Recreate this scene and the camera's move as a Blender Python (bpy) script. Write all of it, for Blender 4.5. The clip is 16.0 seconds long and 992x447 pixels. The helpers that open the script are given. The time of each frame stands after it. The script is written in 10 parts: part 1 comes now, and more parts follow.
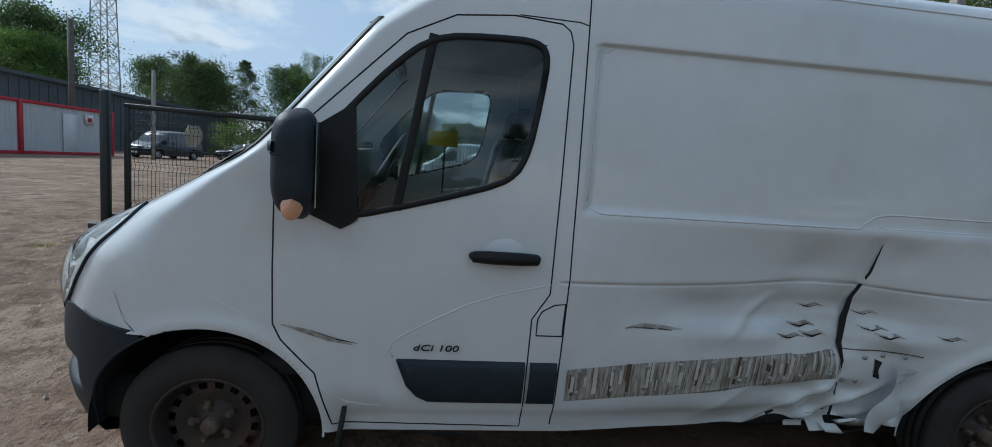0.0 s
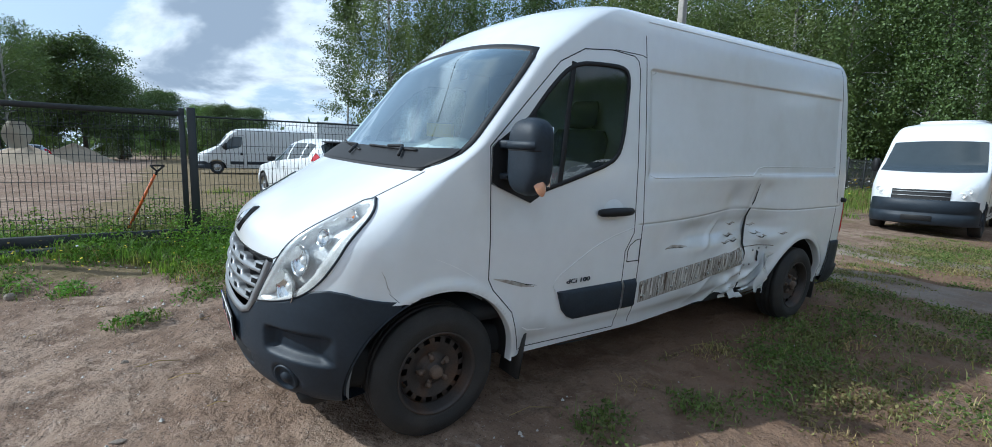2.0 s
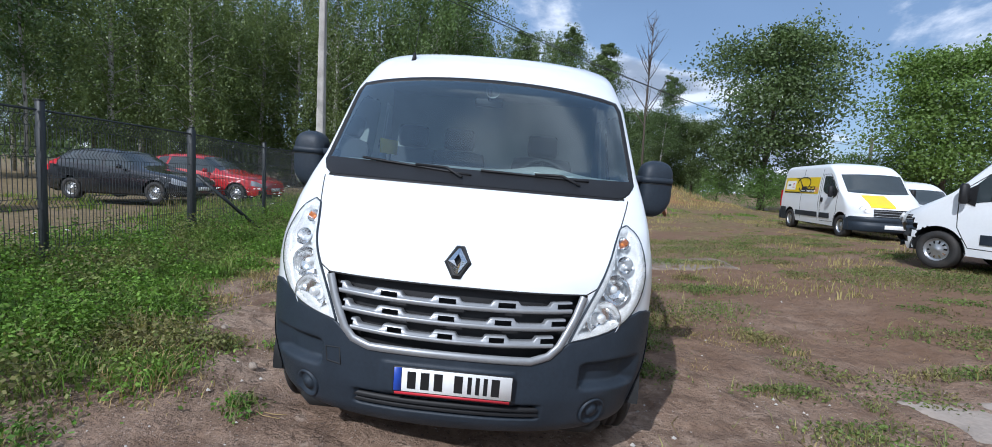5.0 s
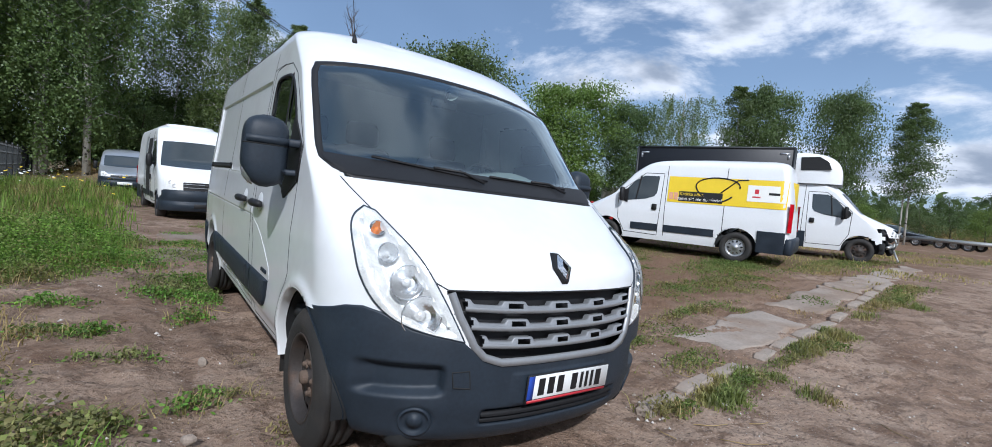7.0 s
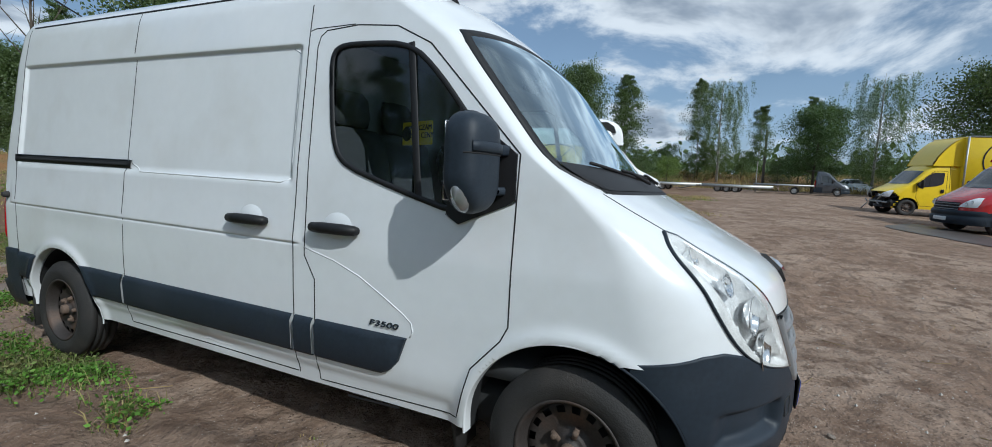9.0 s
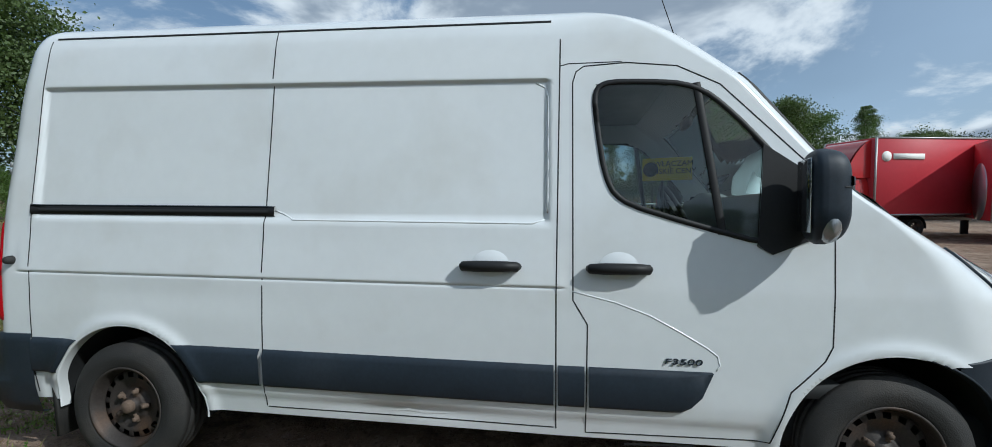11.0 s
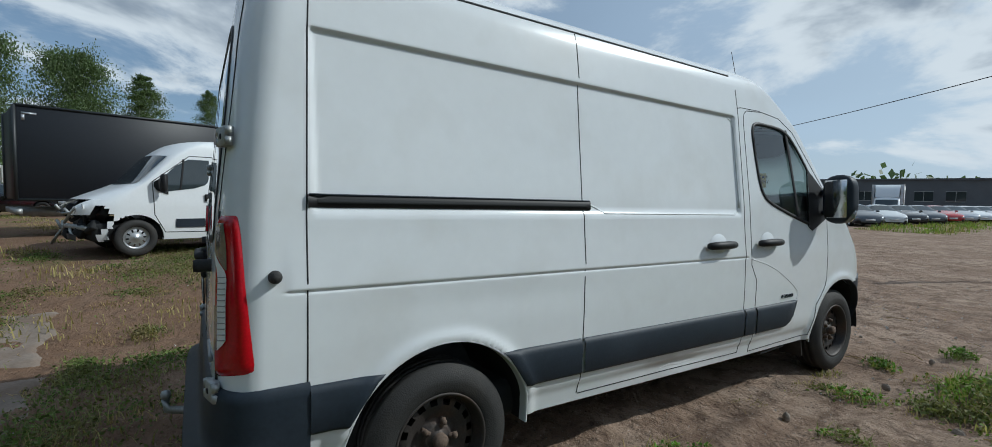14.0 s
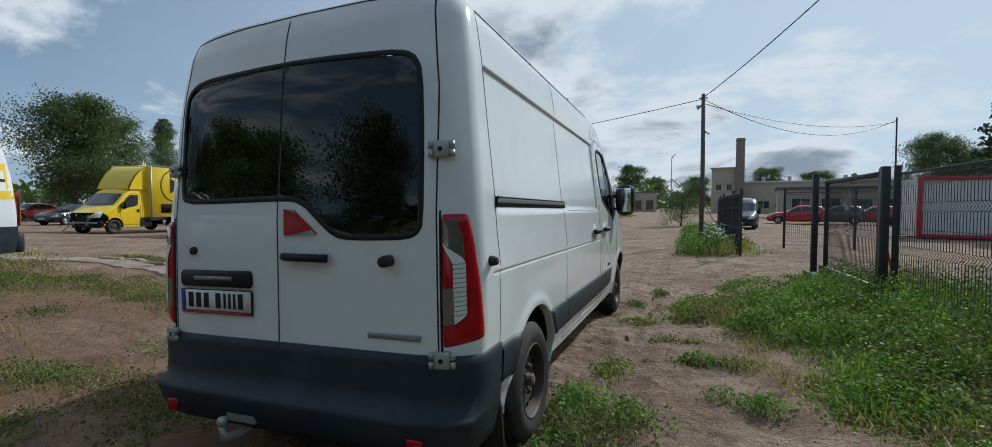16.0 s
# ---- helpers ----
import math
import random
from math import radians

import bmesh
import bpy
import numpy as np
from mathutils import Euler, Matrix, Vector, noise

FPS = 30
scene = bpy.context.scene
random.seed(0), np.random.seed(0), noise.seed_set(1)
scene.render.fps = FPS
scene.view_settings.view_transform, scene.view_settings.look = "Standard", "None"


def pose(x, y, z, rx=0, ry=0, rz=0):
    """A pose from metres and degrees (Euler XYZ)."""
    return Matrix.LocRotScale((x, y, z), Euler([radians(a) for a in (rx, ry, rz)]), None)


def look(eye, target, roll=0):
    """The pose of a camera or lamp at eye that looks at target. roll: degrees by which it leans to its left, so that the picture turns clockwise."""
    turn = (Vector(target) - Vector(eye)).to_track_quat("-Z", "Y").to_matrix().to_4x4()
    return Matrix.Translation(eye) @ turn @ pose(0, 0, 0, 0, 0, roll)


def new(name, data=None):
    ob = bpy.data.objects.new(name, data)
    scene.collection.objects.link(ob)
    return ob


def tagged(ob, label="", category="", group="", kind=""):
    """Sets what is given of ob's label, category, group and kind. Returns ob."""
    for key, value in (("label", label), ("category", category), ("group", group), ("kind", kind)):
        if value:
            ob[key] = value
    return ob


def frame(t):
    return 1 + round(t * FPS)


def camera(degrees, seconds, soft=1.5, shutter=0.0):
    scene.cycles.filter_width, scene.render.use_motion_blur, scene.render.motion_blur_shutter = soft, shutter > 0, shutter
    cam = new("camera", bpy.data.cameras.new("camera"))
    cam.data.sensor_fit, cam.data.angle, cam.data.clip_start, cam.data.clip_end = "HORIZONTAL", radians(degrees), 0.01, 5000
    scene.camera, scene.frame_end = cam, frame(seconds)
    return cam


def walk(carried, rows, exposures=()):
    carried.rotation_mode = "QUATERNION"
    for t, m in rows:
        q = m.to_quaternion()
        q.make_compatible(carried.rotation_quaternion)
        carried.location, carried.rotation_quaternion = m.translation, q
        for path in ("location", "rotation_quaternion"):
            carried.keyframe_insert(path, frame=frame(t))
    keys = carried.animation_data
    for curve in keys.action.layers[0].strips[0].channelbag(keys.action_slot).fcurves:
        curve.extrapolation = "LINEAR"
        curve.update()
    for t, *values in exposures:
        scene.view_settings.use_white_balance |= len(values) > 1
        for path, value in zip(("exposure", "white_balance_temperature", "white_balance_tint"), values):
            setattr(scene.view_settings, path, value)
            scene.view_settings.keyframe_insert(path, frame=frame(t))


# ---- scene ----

# ---- camera ----
cam = camera(91.8, 16.0, 0.85)
PATH = [
    (0, look((-2.914, -0.831, 1.432), (-0.946, -1.103, 1.197), 4.85)),
    (0.5, look((-3.130, -0.508, 1.483), (-1.205, -0.986, 1.229), 4.93)),
    (1, look((-3.201, -0.012, 1.453), (-1.344, -0.685, 1.135), 4.34)),
    (1.5, look((-3.225, 0.520, 1.460), (-1.436, -0.326, 1.168), 5.35)),
    (2, look((-3.025, 1.051, 1.373), (-1.386, -0.063, 1.106), 1.55)),
    (2.5, look((-2.780, 1.605, 1.362), (-1.299, 0.287, 1.096), 3.83)),
    (3, look((-2.388, 1.973, 1.357), (-1.143, 0.430, 1.089), 1.41)),
    (3.5, look((-1.908, 2.348, 1.365), (-0.916, 0.633, 1.093), 3.09)),
    (3.7, look((-1.717, 2.446, 1.389), (-0.849, 0.664, 1.121), 3.42)),
    (5.8, look((0.528, 2.932, 1.374), (0.137, 0.976, 1.220), 3.95)),
    (6, look((0.681, 2.906, 1.366), (0.178, 0.975, 1.220), 4.46)),
    (6.5, look((1.148, 2.643, 1.348), (0.245, 0.864, 1.213), 4.14)),
    (7, look((1.601, 2.375, 1.344), (0.418, 0.768, 1.218), 4.67)),
    (7.5, look((1.952, 1.964, 1.375), (0.537, 0.572, 1.132), 2.38)),
    (8, look((2.269, 1.531, 1.384), (0.730, 0.274, 1.155), 2.26)),
    (8.5, look((2.482, 1.019, 1.398), (0.787, -0.015, 1.162), 2.22)),
    (9, look((2.646, 0.456, 1.450), (0.849, -0.390, 1.220), 1.86)),
    (9.2, look((2.713, 0.295, 1.456), (0.887, -0.492, 1.235), 0.70)),
    (11.3, look((3.159, -1.728, 1.471), (1.170, -1.922, 1.395), 0.75)),
    (11.5, look((3.152, -1.980, 1.490), (1.158, -2.125, 1.426), 1.24)),
    (12, look((3.177, -2.529, 1.537), (1.187, -2.695, 1.429), 1.53)),
    (12.5, look((3.053, -3.092, 1.498), (1.060, -3.084, 1.338), 1.51)),
    (13, look((3.002, -3.588, 1.466), (1.020, -3.373, 1.309), 2.15)),
    (13.5, look((2.950, -4.058, 1.456), (1.066, -3.398, 1.335), 2.25)),
    (14, look((2.821, -4.557, 1.437), (1.129, -3.496, 1.327), 1.00)),
    (14.5, look((2.703, -5.026, 1.459), (1.229, -3.677, 1.374), 1.85)),
    (15, look((2.431, -5.463, 1.418), (1.253, -3.849, 1.339), -3.20)),
    (15.5, look((2.169, -5.962, 1.422), (1.207, -4.210, 1.346), -0.23)),
    (16, look((1.814, -6.337, 1.390), (1.069, -4.482, 1.317), 0.26)),
]
walk(cam, PATH, [(0, -0.6, 5450, 3), (1, -0.18, 5350, 4), (2, -0.1, 5450, 4), (3, -0.1, 5420, 10), (6.5, -0.2, 5680, 12), (8, -0.37, 5660, 9), (9, -0.52, 5700, 5), (13, -0.5, 5720, 3), (14, -0.68, 5770, 3), (16, -0.63, 5850, 4)])

import collections
import itertools

# ---- world and sun ----
SUN_TO = Vector((0.369, 0.684, 0.629)).normalized()
sun = new("sun", bpy.data.lights.new("sun", "SUN"))
sun.data.energy, sun.data.angle, sun.data.color = 4.5, radians(0.6), (1.0, 0.95, 0.87)
sun.matrix_basis = look((0, 0, 0), tuple(-SUN_TO))

world = bpy.data.worlds.new("sky")
scene.world = world
world.use_nodes = True
wn, wl = world.node_tree.nodes, world.node_tree.links
wn.clear()


def wnode(kind, **kw):
    n = wn.new(kind)
    for k, v in kw.items():
        n.inputs[k].default_value = v
    return n


sky = wn.new("ShaderNodeTexSky")
sky.sky_type, sky.sun_disc = "NISHITA", False
sky.sun_elevation = math.asin(SUN_TO.z)
sky.sun_rotation = math.atan2(SUN_TO.x, SUN_TO.y)
sky.dust_density, sky.air_density = 1.0, 1.0
coord = wn.new("ShaderNodeTexCoord")
split = wn.new("ShaderNodeSeparateXYZ")
wl.new(coord.outputs["Generated"], split.inputs[0])
# the cloud deck: the view direction meets a plane overhead
zup = wnode("ShaderNodeMath")
zup.operation = "ADD"
wl.new(split.outputs["Z"], zup.inputs[0])
zup.inputs[1].default_value = 0.30
flat = []
for axis in "XY":
    d = wn.new("ShaderNodeMath")
    d.operation = "DIVIDE"
    wl.new(split.outputs[axis], d.inputs[0])
    wl.new(zup.outputs[0], d.inputs[1])
    flat.append(d)
deck = wn.new("ShaderNodeCombineXYZ")
wl.new(flat[0].outputs[0], deck.inputs[0])
wl.new(flat[1].outputs[0], deck.inputs[1])


def cloud_noise(scale, detail, seed, rough=0.55):
    mp = wn.new("ShaderNodeMapping")
    mp.inputs["Location"].default_value = (seed, seed * 0.7, seed * 0.3)
    wl.new(deck.outputs[0], mp.inputs[0])
    n = wnode("ShaderNodeTexNoise", Scale=scale, Detail=detail, Roughness=rough, Distortion=0.25)
    wl.new(mp.outputs[0], n.inputs["Vector"])
    return n


big = cloud_noise(1.45, 10.0, 3.7, 0.58)
lower = cloud_noise(1.45, 6.0, 3.65, 0.54)
cover = wn.new("ShaderNodeMapRange")
cover.inputs["From Min"].default_value, cover.inputs["From Max"].default_value = 0.462, 0.575
cover.interpolation_type = "SMOOTHSTEP"
# more cloud on the sunny side of the sky than behind the trees
lean = wn.new("ShaderNodeMath")
lean.operation = "MULTIPLY_ADD"
lean.inputs[1].default_value = 0.03
wl.new(split.outputs["Y"], lean.inputs[0])
wl.new(big.outputs["Fac"], lean.inputs[2])
wl.new(lean.outputs[0], cover.inputs["Value"])
# thick middles of the clouds are grey underneath
thick = wn.new("ShaderNodeMapRange")
thick.inputs["From Min"].default_value, thick.inputs["From Max"].default_value = 0.52, 0.655
thick.interpolation_type = "SMOOTHSTEP"
wl.new(lower.outputs["Fac"], thick.inputs["Value"])
shade = wn.new("ShaderNodeMix")
shade.data_type = "RGBA"
shade.inputs["A"].default_value = (13.2, 13.4, 13.6, 1)
shade.inputs["B"].default_value = (5.0, 5.7, 6.7, 1)
wl.new(thick.outputs[0], shade.inputs["Factor"])
veil = cloud_noise(0.35, 5.0, 9.1)
haze = wn.new("ShaderNodeMapRange")
haze.inputs["From Min"].default_value, haze.inputs["From Max"].default_value = 0.35, 0.75
haze.inputs["To Min"].default_value, haze.inputs["To Max"].default_value = 0.20, 0.62
wl.new(veil.outputs["Fac"], haze.inputs["Value"])
thin = wn.new("ShaderNodeMix")
thin.data_type = "RGBA"
thin.inputs["B"].default_value = (7.6, 10.3, 14.0, 1)
wl.new(sky.outputs[0], thin.inputs["A"])
wl.new(haze.outputs[0], thin.inputs["Factor"])
mixed = wn.new("ShaderNodeMix")
mixed.data_type = "RGBA"
wl.new(cover.outputs[0], mixed.inputs["Factor"])
# the haze is paler towards the sun
toward = wn.new("ShaderNodeVectorMath")
toward.operation = "DOT_PRODUCT"
toward.inputs[1].default_value = (0.475, 0.88, 0.0)
wl.new(coord.outputs["Generated"], toward.inputs[0])
glow = wn.new("ShaderNodeMapRange")
glow.inputs["From Min"].default_value, glow.inputs["From Max"].default_value = -0.3, 1.0
glow.inputs["To Min"].default_value, glow.inputs["To Max"].default_value = 0.0, 0.72
wl.new(toward.outputs["Value"], glow.inputs["Value"])
pale = wn.new("ShaderNodeMix")
pale.data_type = "RGBA"
pale.inputs["B"].default_value = (11.2, 12.4, 13.6, 1)
wl.new(thin.outputs["Result"], pale.inputs["A"])
wl.new(glow.outputs[0], pale.inputs["Factor"])
wl.new(pale.outputs["Result"], mixed.inputs["A"])
wl.new(shade.outputs["Result"], mixed.inputs["B"])
backdrop = wn.new("ShaderNodeBackground")
backdrop.inputs["Strength"].default_value = 0.084
wl.new(mixed.outputs["Result"], backdrop.inputs["Color"])
wout = wn.new("ShaderNodeOutputWorld")
wl.new(backdrop.outputs[0], wout.inputs[0])


# ---- materials ----
def mat(name, color, rough=0.5, metal=0.0, vary=0.12, scale=6.0, bump=0.0, bscale=60.0, coat=0.0, spec=0.5, alt=None, altmix=None, trans=0.0, rnd=0.0):
    """A principled material with mottling at two scales, fine relief and a second colour in patches."""
    m = bpy.data.materials.new(name)
    m.use_nodes = True
    nt = m.node_tree
    n, l = nt.nodes, nt.links
    b = n["Principled BSDF"]
    b.inputs["Roughness"].default_value, b.inputs["Metallic"].default_value = rough, metal
    b.inputs["Specular IOR Level"].default_value = spec
    b.inputs["Coat Weight"].default_value, b.inputs["Coat Roughness"].default_value = coat, 0.05
    tc = n.new("ShaderNodeTexCoord")
    n1, n2 = n.new("ShaderNodeTexNoise"), n.new("ShaderNodeTexNoise")
    for k, s in ((n1, scale), (n2, scale * 11)):
        k.inputs["Scale"].default_value, k.inputs["Detail"].default_value = s, 5
        l.new(tc.outputs["Object"], k.inputs["Vector"])
    add = n.new("ShaderNodeMath")
    add.operation = "ADD"
    l.new(n1.outputs["Fac"], add.inputs[0])
    l.new(n2.outputs["Fac"], add.inputs[1])
    mr = n.new("ShaderNodeMapRange")
    mr.inputs["From Min"].default_value, mr.inputs["From Max"].default_value = 0.6, 1.4
    mr.inputs["To Min"].default_value, mr.inputs["To Max"].default_value = 1 - vary, 1 + vary
    l.new(add.outputs[0], mr.inputs["Value"])
    vm = n.new("ShaderNodeVectorMath")
    vm.operation = "SCALE"
    l.new(mr.outputs[0], vm.inputs["Scale"])
    if alt:
        mx = n.new("ShaderNodeMix")
        mx.data_type = "RGBA"
        mx.inputs["A"].default_value, mx.inputs["B"].default_value = (*color, 1), (*alt, 1)
        n3 = n.new("ShaderNodeTexNoise")
        n3.inputs["Scale"].default_value, n3.inputs["Detail"].default_value = altmix[0], 6
        l.new(tc.outputs["Object"], n3.inputs["Vector"])
        r3 = n.new("ShaderNodeMapRange")
        r3.inputs["From Min"].default_value, r3.inputs["From Max"].default_value = altmix[1], altmix[2]
        l.new(n3.outputs["Fac"], r3.inputs["Value"])
        l.new(r3.outputs[0], mx.inputs["Factor"])
        l.new(mx.outputs["Result"], vm.inputs[0])
    else:
        vm.inputs[0].default_value = color
    last = vm.outputs[0]
    if rnd:
        oi = n.new("ShaderNodeObjectInfo")
        geo = n.new("ShaderNodeNewGeometry")
        hs = n.new("ShaderNodeHueSaturation")
        mr2 = n.new("ShaderNodeMapRange")
        mr2.inputs["To Min"].default_value, mr2.inputs["To Max"].default_value = 1 - rnd, 1 + rnd
        l.new(geo.outputs["Random Per Island"], mr2.inputs["Value"])
        l.new(mr2.outputs[0], hs.inputs["Value"])
        mr3 = n.new("ShaderNodeMapRange")
        mr3.inputs["To Min"].default_value, mr3.inputs["To Max"].default_value = 0.485, 0.515
        l.new(oi.outputs["Random"], mr3.inputs["Value"])
        l.new(mr3.outputs[0], hs.inputs["Hue"])
        l.new(last, hs.inputs["Color"])
        last = hs.outputs[0]
    l.new(last, b.inputs["Base Color"])
    if trans:
        # light that comes through thin leaves
        tl, ms = n.new("ShaderNodeBsdfTranslucent"), n.new("ShaderNodeMixShader")
        warm = n.new("ShaderNodeVectorMath")
        warm.operation = "MULTIPLY"
        warm.inputs[1].default_value = (1.35, 1.5, 0.8)
        l.new(last, warm.inputs[0])
        l.new(warm.outputs[0], tl.inputs["Color"])
        ms.inputs[0].default_value = trans
        l.new(b.outputs[0], ms.inputs[1])
        l.new(tl.outputs[0], ms.inputs[2])
        l.new(ms.outputs[0], n["Material Output"].inputs["Surface"])
    if bump:
        n4 = n.new("ShaderNodeTexNoise")
        n4.inputs["Scale"].default_value, n4.inputs["Detail"].default_value = bscale, 6
        l.new(tc.outputs["Object"], n4.inputs["Vector"])
        bp = n.new("ShaderNodeBump")
        bp.inputs["Strength"].default_value, bp.inputs["Distance"].default_value = bump, 0.01
        l.new(n4.outputs["Fac"], bp.inputs["Height"])
        l.new(bp.outputs[0], b.inputs["Normal"])
    return m


def glass_mat(name, tint, gloss=1.0, sheen=(1.0, 1.0, 1.0)):
    m = bpy.data.materials.new(name)
    m.use_nodes = True
    n, l = m.node_tree.nodes, m.node_tree.links
    n.clear()
    tr, gl, mx, fr, out = (n.new(k) for k in ("ShaderNodeBsdfTransparent", "ShaderNodeBsdfGlossy", "ShaderNodeMixShader", "ShaderNodeFresnel", "ShaderNodeOutputMaterial"))
    tr.inputs["Color"].default_value = (*tint, 1)
    gl.inputs["Roughness"].default_value, gl.inputs["Color"].default_value = 0.01, (*sheen, 1)
    fr.inputs["IOR"].default_value = 1.5
    mul = n.new("ShaderNodeMath")
    mul.operation, mul.use_clamp = "MULTIPLY", True
    mul.inputs[1].default_value = gloss
    l.new(fr.outputs[0], mul.inputs[0])
    l.new(mul.outputs[0], mx.inputs["Fac"])
    l.new(tr.outputs[0], mx.inputs[1])
    l.new(gl.outputs[0], mx.inputs[2])
    l.new(mx.outputs[0], out.inputs[0])
    return m


M = {}
M["white"] = mat("white_paint", (0.755, 0.775, 0.785), 0.22, vary=0.03, scale=1.3, coat=0.6, alt=(0.68, 0.685, 0.675), altmix=(2.2, 0.52, 0.8))
# soft grey patches painted into the white: shade of the dented sides, and dirt
def shade_smudge(m, spots):
    n, l = m.node_tree.nodes, m.node_tree.links
    b = n["Principled BSDF"]
    src = b.inputs["Base Color"].links[0].from_socket
    tc = n.new("ShaderNodeTexCoord")
    for (cx, cy, cz), r, k in spots:
        d = n.new("ShaderNodeVectorMath")
        d.operation = "DISTANCE"
        wob = n.new("ShaderNodeTexNoise")
        wob.inputs["Scale"].default_value, wob.inputs["Detail"].default_value = 5.0, 7
        l.new(tc.outputs["Object"], wob.inputs["Vector"])
        l.new(tc.outputs["Object"], d.inputs[0])
        d.inputs[1].default_value = (cx, cy, cz)
        ad = n.new("ShaderNodeMath")
        ad.operation = "MULTIPLY_ADD"
        ad.inputs[1].default_value = r * 1.6
        l.new(wob.outputs["Fac"], ad.inputs[0])
        l.new(d.outputs["Value"], ad.inputs[2])
        mr = n.new("ShaderNodeMapRange")
        mr.interpolation_type = "SMOOTHSTEP"
        for key, val in (("From Min", r * 1.75), ("From Max", r * 0.9), ("To Min", 0.0), ("To Max", k)):
            mr.inputs[key].default_value = val
        l.new(ad.outputs[0], mr.inputs["Value"])
        mx = n.new("ShaderNodeMix")
        mx.data_type = "RGBA"
        mx.inputs["B"].default_value = (0.34, 0.325, 0.30, 1)
        l.new(src, mx.inputs["A"])
        l.new(mr.outputs[0], mx.inputs["Factor"])
        src = mx.outputs["Result"]
    l.new(src, b.inputs["Base Color"])


shade_smudge(M["white"], [((-1.0, -2.1, 0.86), 0.22, 0.16), ((-1.0, -2.75, 0.84), 0.20, 0.22), ((-1.0, -2.6, 0.42), 0.28, 0.25), ((-0.98, -0.55, 0.45), 0.16, 0.35), ((0.98, -2.2, 0.40), 0.22, 0.3)])
M["white_old"] = mat("white_paint_far", (0.76, 0.78, 0.79), 0.3, vary=0.03, scale=2, coat=0.3)
M["plastic"] = mat("grey_black_plastic", (0.019, 0.027, 0.038), 0.5, vary=0.22, scale=5, bump=0.12, bscale=700, spec=0.32, alt=(0.034, 0.043, 0.056), altmix=(3.0, 0.5, 0.85))
M["black"] = mat("black_trim", (0.012, 0.012, 0.013), 0.55, vary=0.2, spec=0.35)
M["gap"] = mat("shut_line", (0.012, 0.013, 0.014), 0.8, vary=0.1)
M["rubber"] = mat("tyre_rubber", (0.022, 0.021, 0.02), 0.75, vary=0.25, scale=9, bump=0.25, bscale=160, alt=(0.045, 0.038, 0.032), altmix=(6, 0.5, 0.8))
M["steel"] = mat("rusty_steel_rim", (0.05, 0.042, 0.038), 0.6, 0.3, vary=0.3, scale=10, bump=0.2, bscale=90, alt=(0.085, 0.05, 0.032), altmix=(7, 0.5, 0.72))
M["glue"] = mat("dried_glue", (0.62, 0.60, 0.55), 0.7, vary=0.2, scale=20)
M["rust"] = mat("rust", (0.115, 0.08, 0.058), 0.85, vary=0.35, scale=16, bump=0.3, bscale=120)
M["glass"] = glass_mat("windscreen_glass", (0.62, 0.78, 0.78), 3.0, (0.80, 0.93, 1.0))
M["side_glass"] = glass_mat("side_glass", (0.58, 0.67, 0.67), 1.35)
M["privacy"] = glass_mat("privacy_glass", (0.012, 0.013, 0.018), 1.1)
M["lens"] = glass_mat("lamp_lens", (0.96, 0.97, 0.97), 1.0)
M["chrome"] = mat("reflector_chrome", (0.74, 0.75, 0.76), 0.14, 1.0, vary=0.08, scale=20, bump=0.12, bscale=60)
M["silver"] = mat("silver_plastic", (0.27, 0.28, 0.29), 0.38, 0.35, vary=0.08)
M["lampgrey"] = mat("lamp_housing", (0.80, 0.81, 0.81), 0.35, 0.1, vary=0.12, scale=14)
M["amber"] = mat("amber_lens", (0.75, 0.22, 0.03), 0.2, vary=0.1, coat=0.5)
M["orange"] = mat("indicator_lens", (0.7, 0.35, 0.2), 0.2, vary=0.15, scale=40, coat=0.6)
M["lamp_bowl"] = mat("lamp_bowl", (0.72, 0.73, 0.73), 0.27, 0.25, vary=0.3, scale=16, bump=0.25, bscale=35)
M["red"] = mat("red_lens", (0.40, 0.003, 0.010), 0.12, vary=0.3, scale=9, spec=0.45)
M["lamp_dim"] = mat("dim_clear_lens", (0.17, 0.155, 0.145), 0.12, 0.35, vary=0.35, scale=24, coat=0.8)
M["clear"] = mat("clear_lamp", (0.34, 0.35, 0.36), 0.16, 0.6, vary=0.2, scale=30, coat=0.8)
M["plate"] = mat("number_plate_white", (0.75, 0.76, 0.75), 0.35, vary=0.05, scale=20)
M["blue"] = mat("plate_blue", (0.02, 0.06, 0.35), 0.4, vary=0.05)
M["dash"] = mat("dashboard_grey", (0.27, 0.285, 0.275), 0.75, vary=0.15, scale=8, bump=0.15, bscale=300)
M["seat"] = mat("seat_cloth", (0.045, 0.047, 0.055), 0.9, vary=0.3, scale=20, bump=0.3, bscale=250)
M["paper"] = mat("paper", (0.8, 0.8, 0.76), 0.8, vary=0.04)
M["dirt"] = mat("bare_metal_strip", (0.46, 0.44, 0.40), 0.6, 0.0, vary=0.25, scale=9, alt=(0.25, 0.215, 0.18), altmix=(14, 0.48, 0.64))
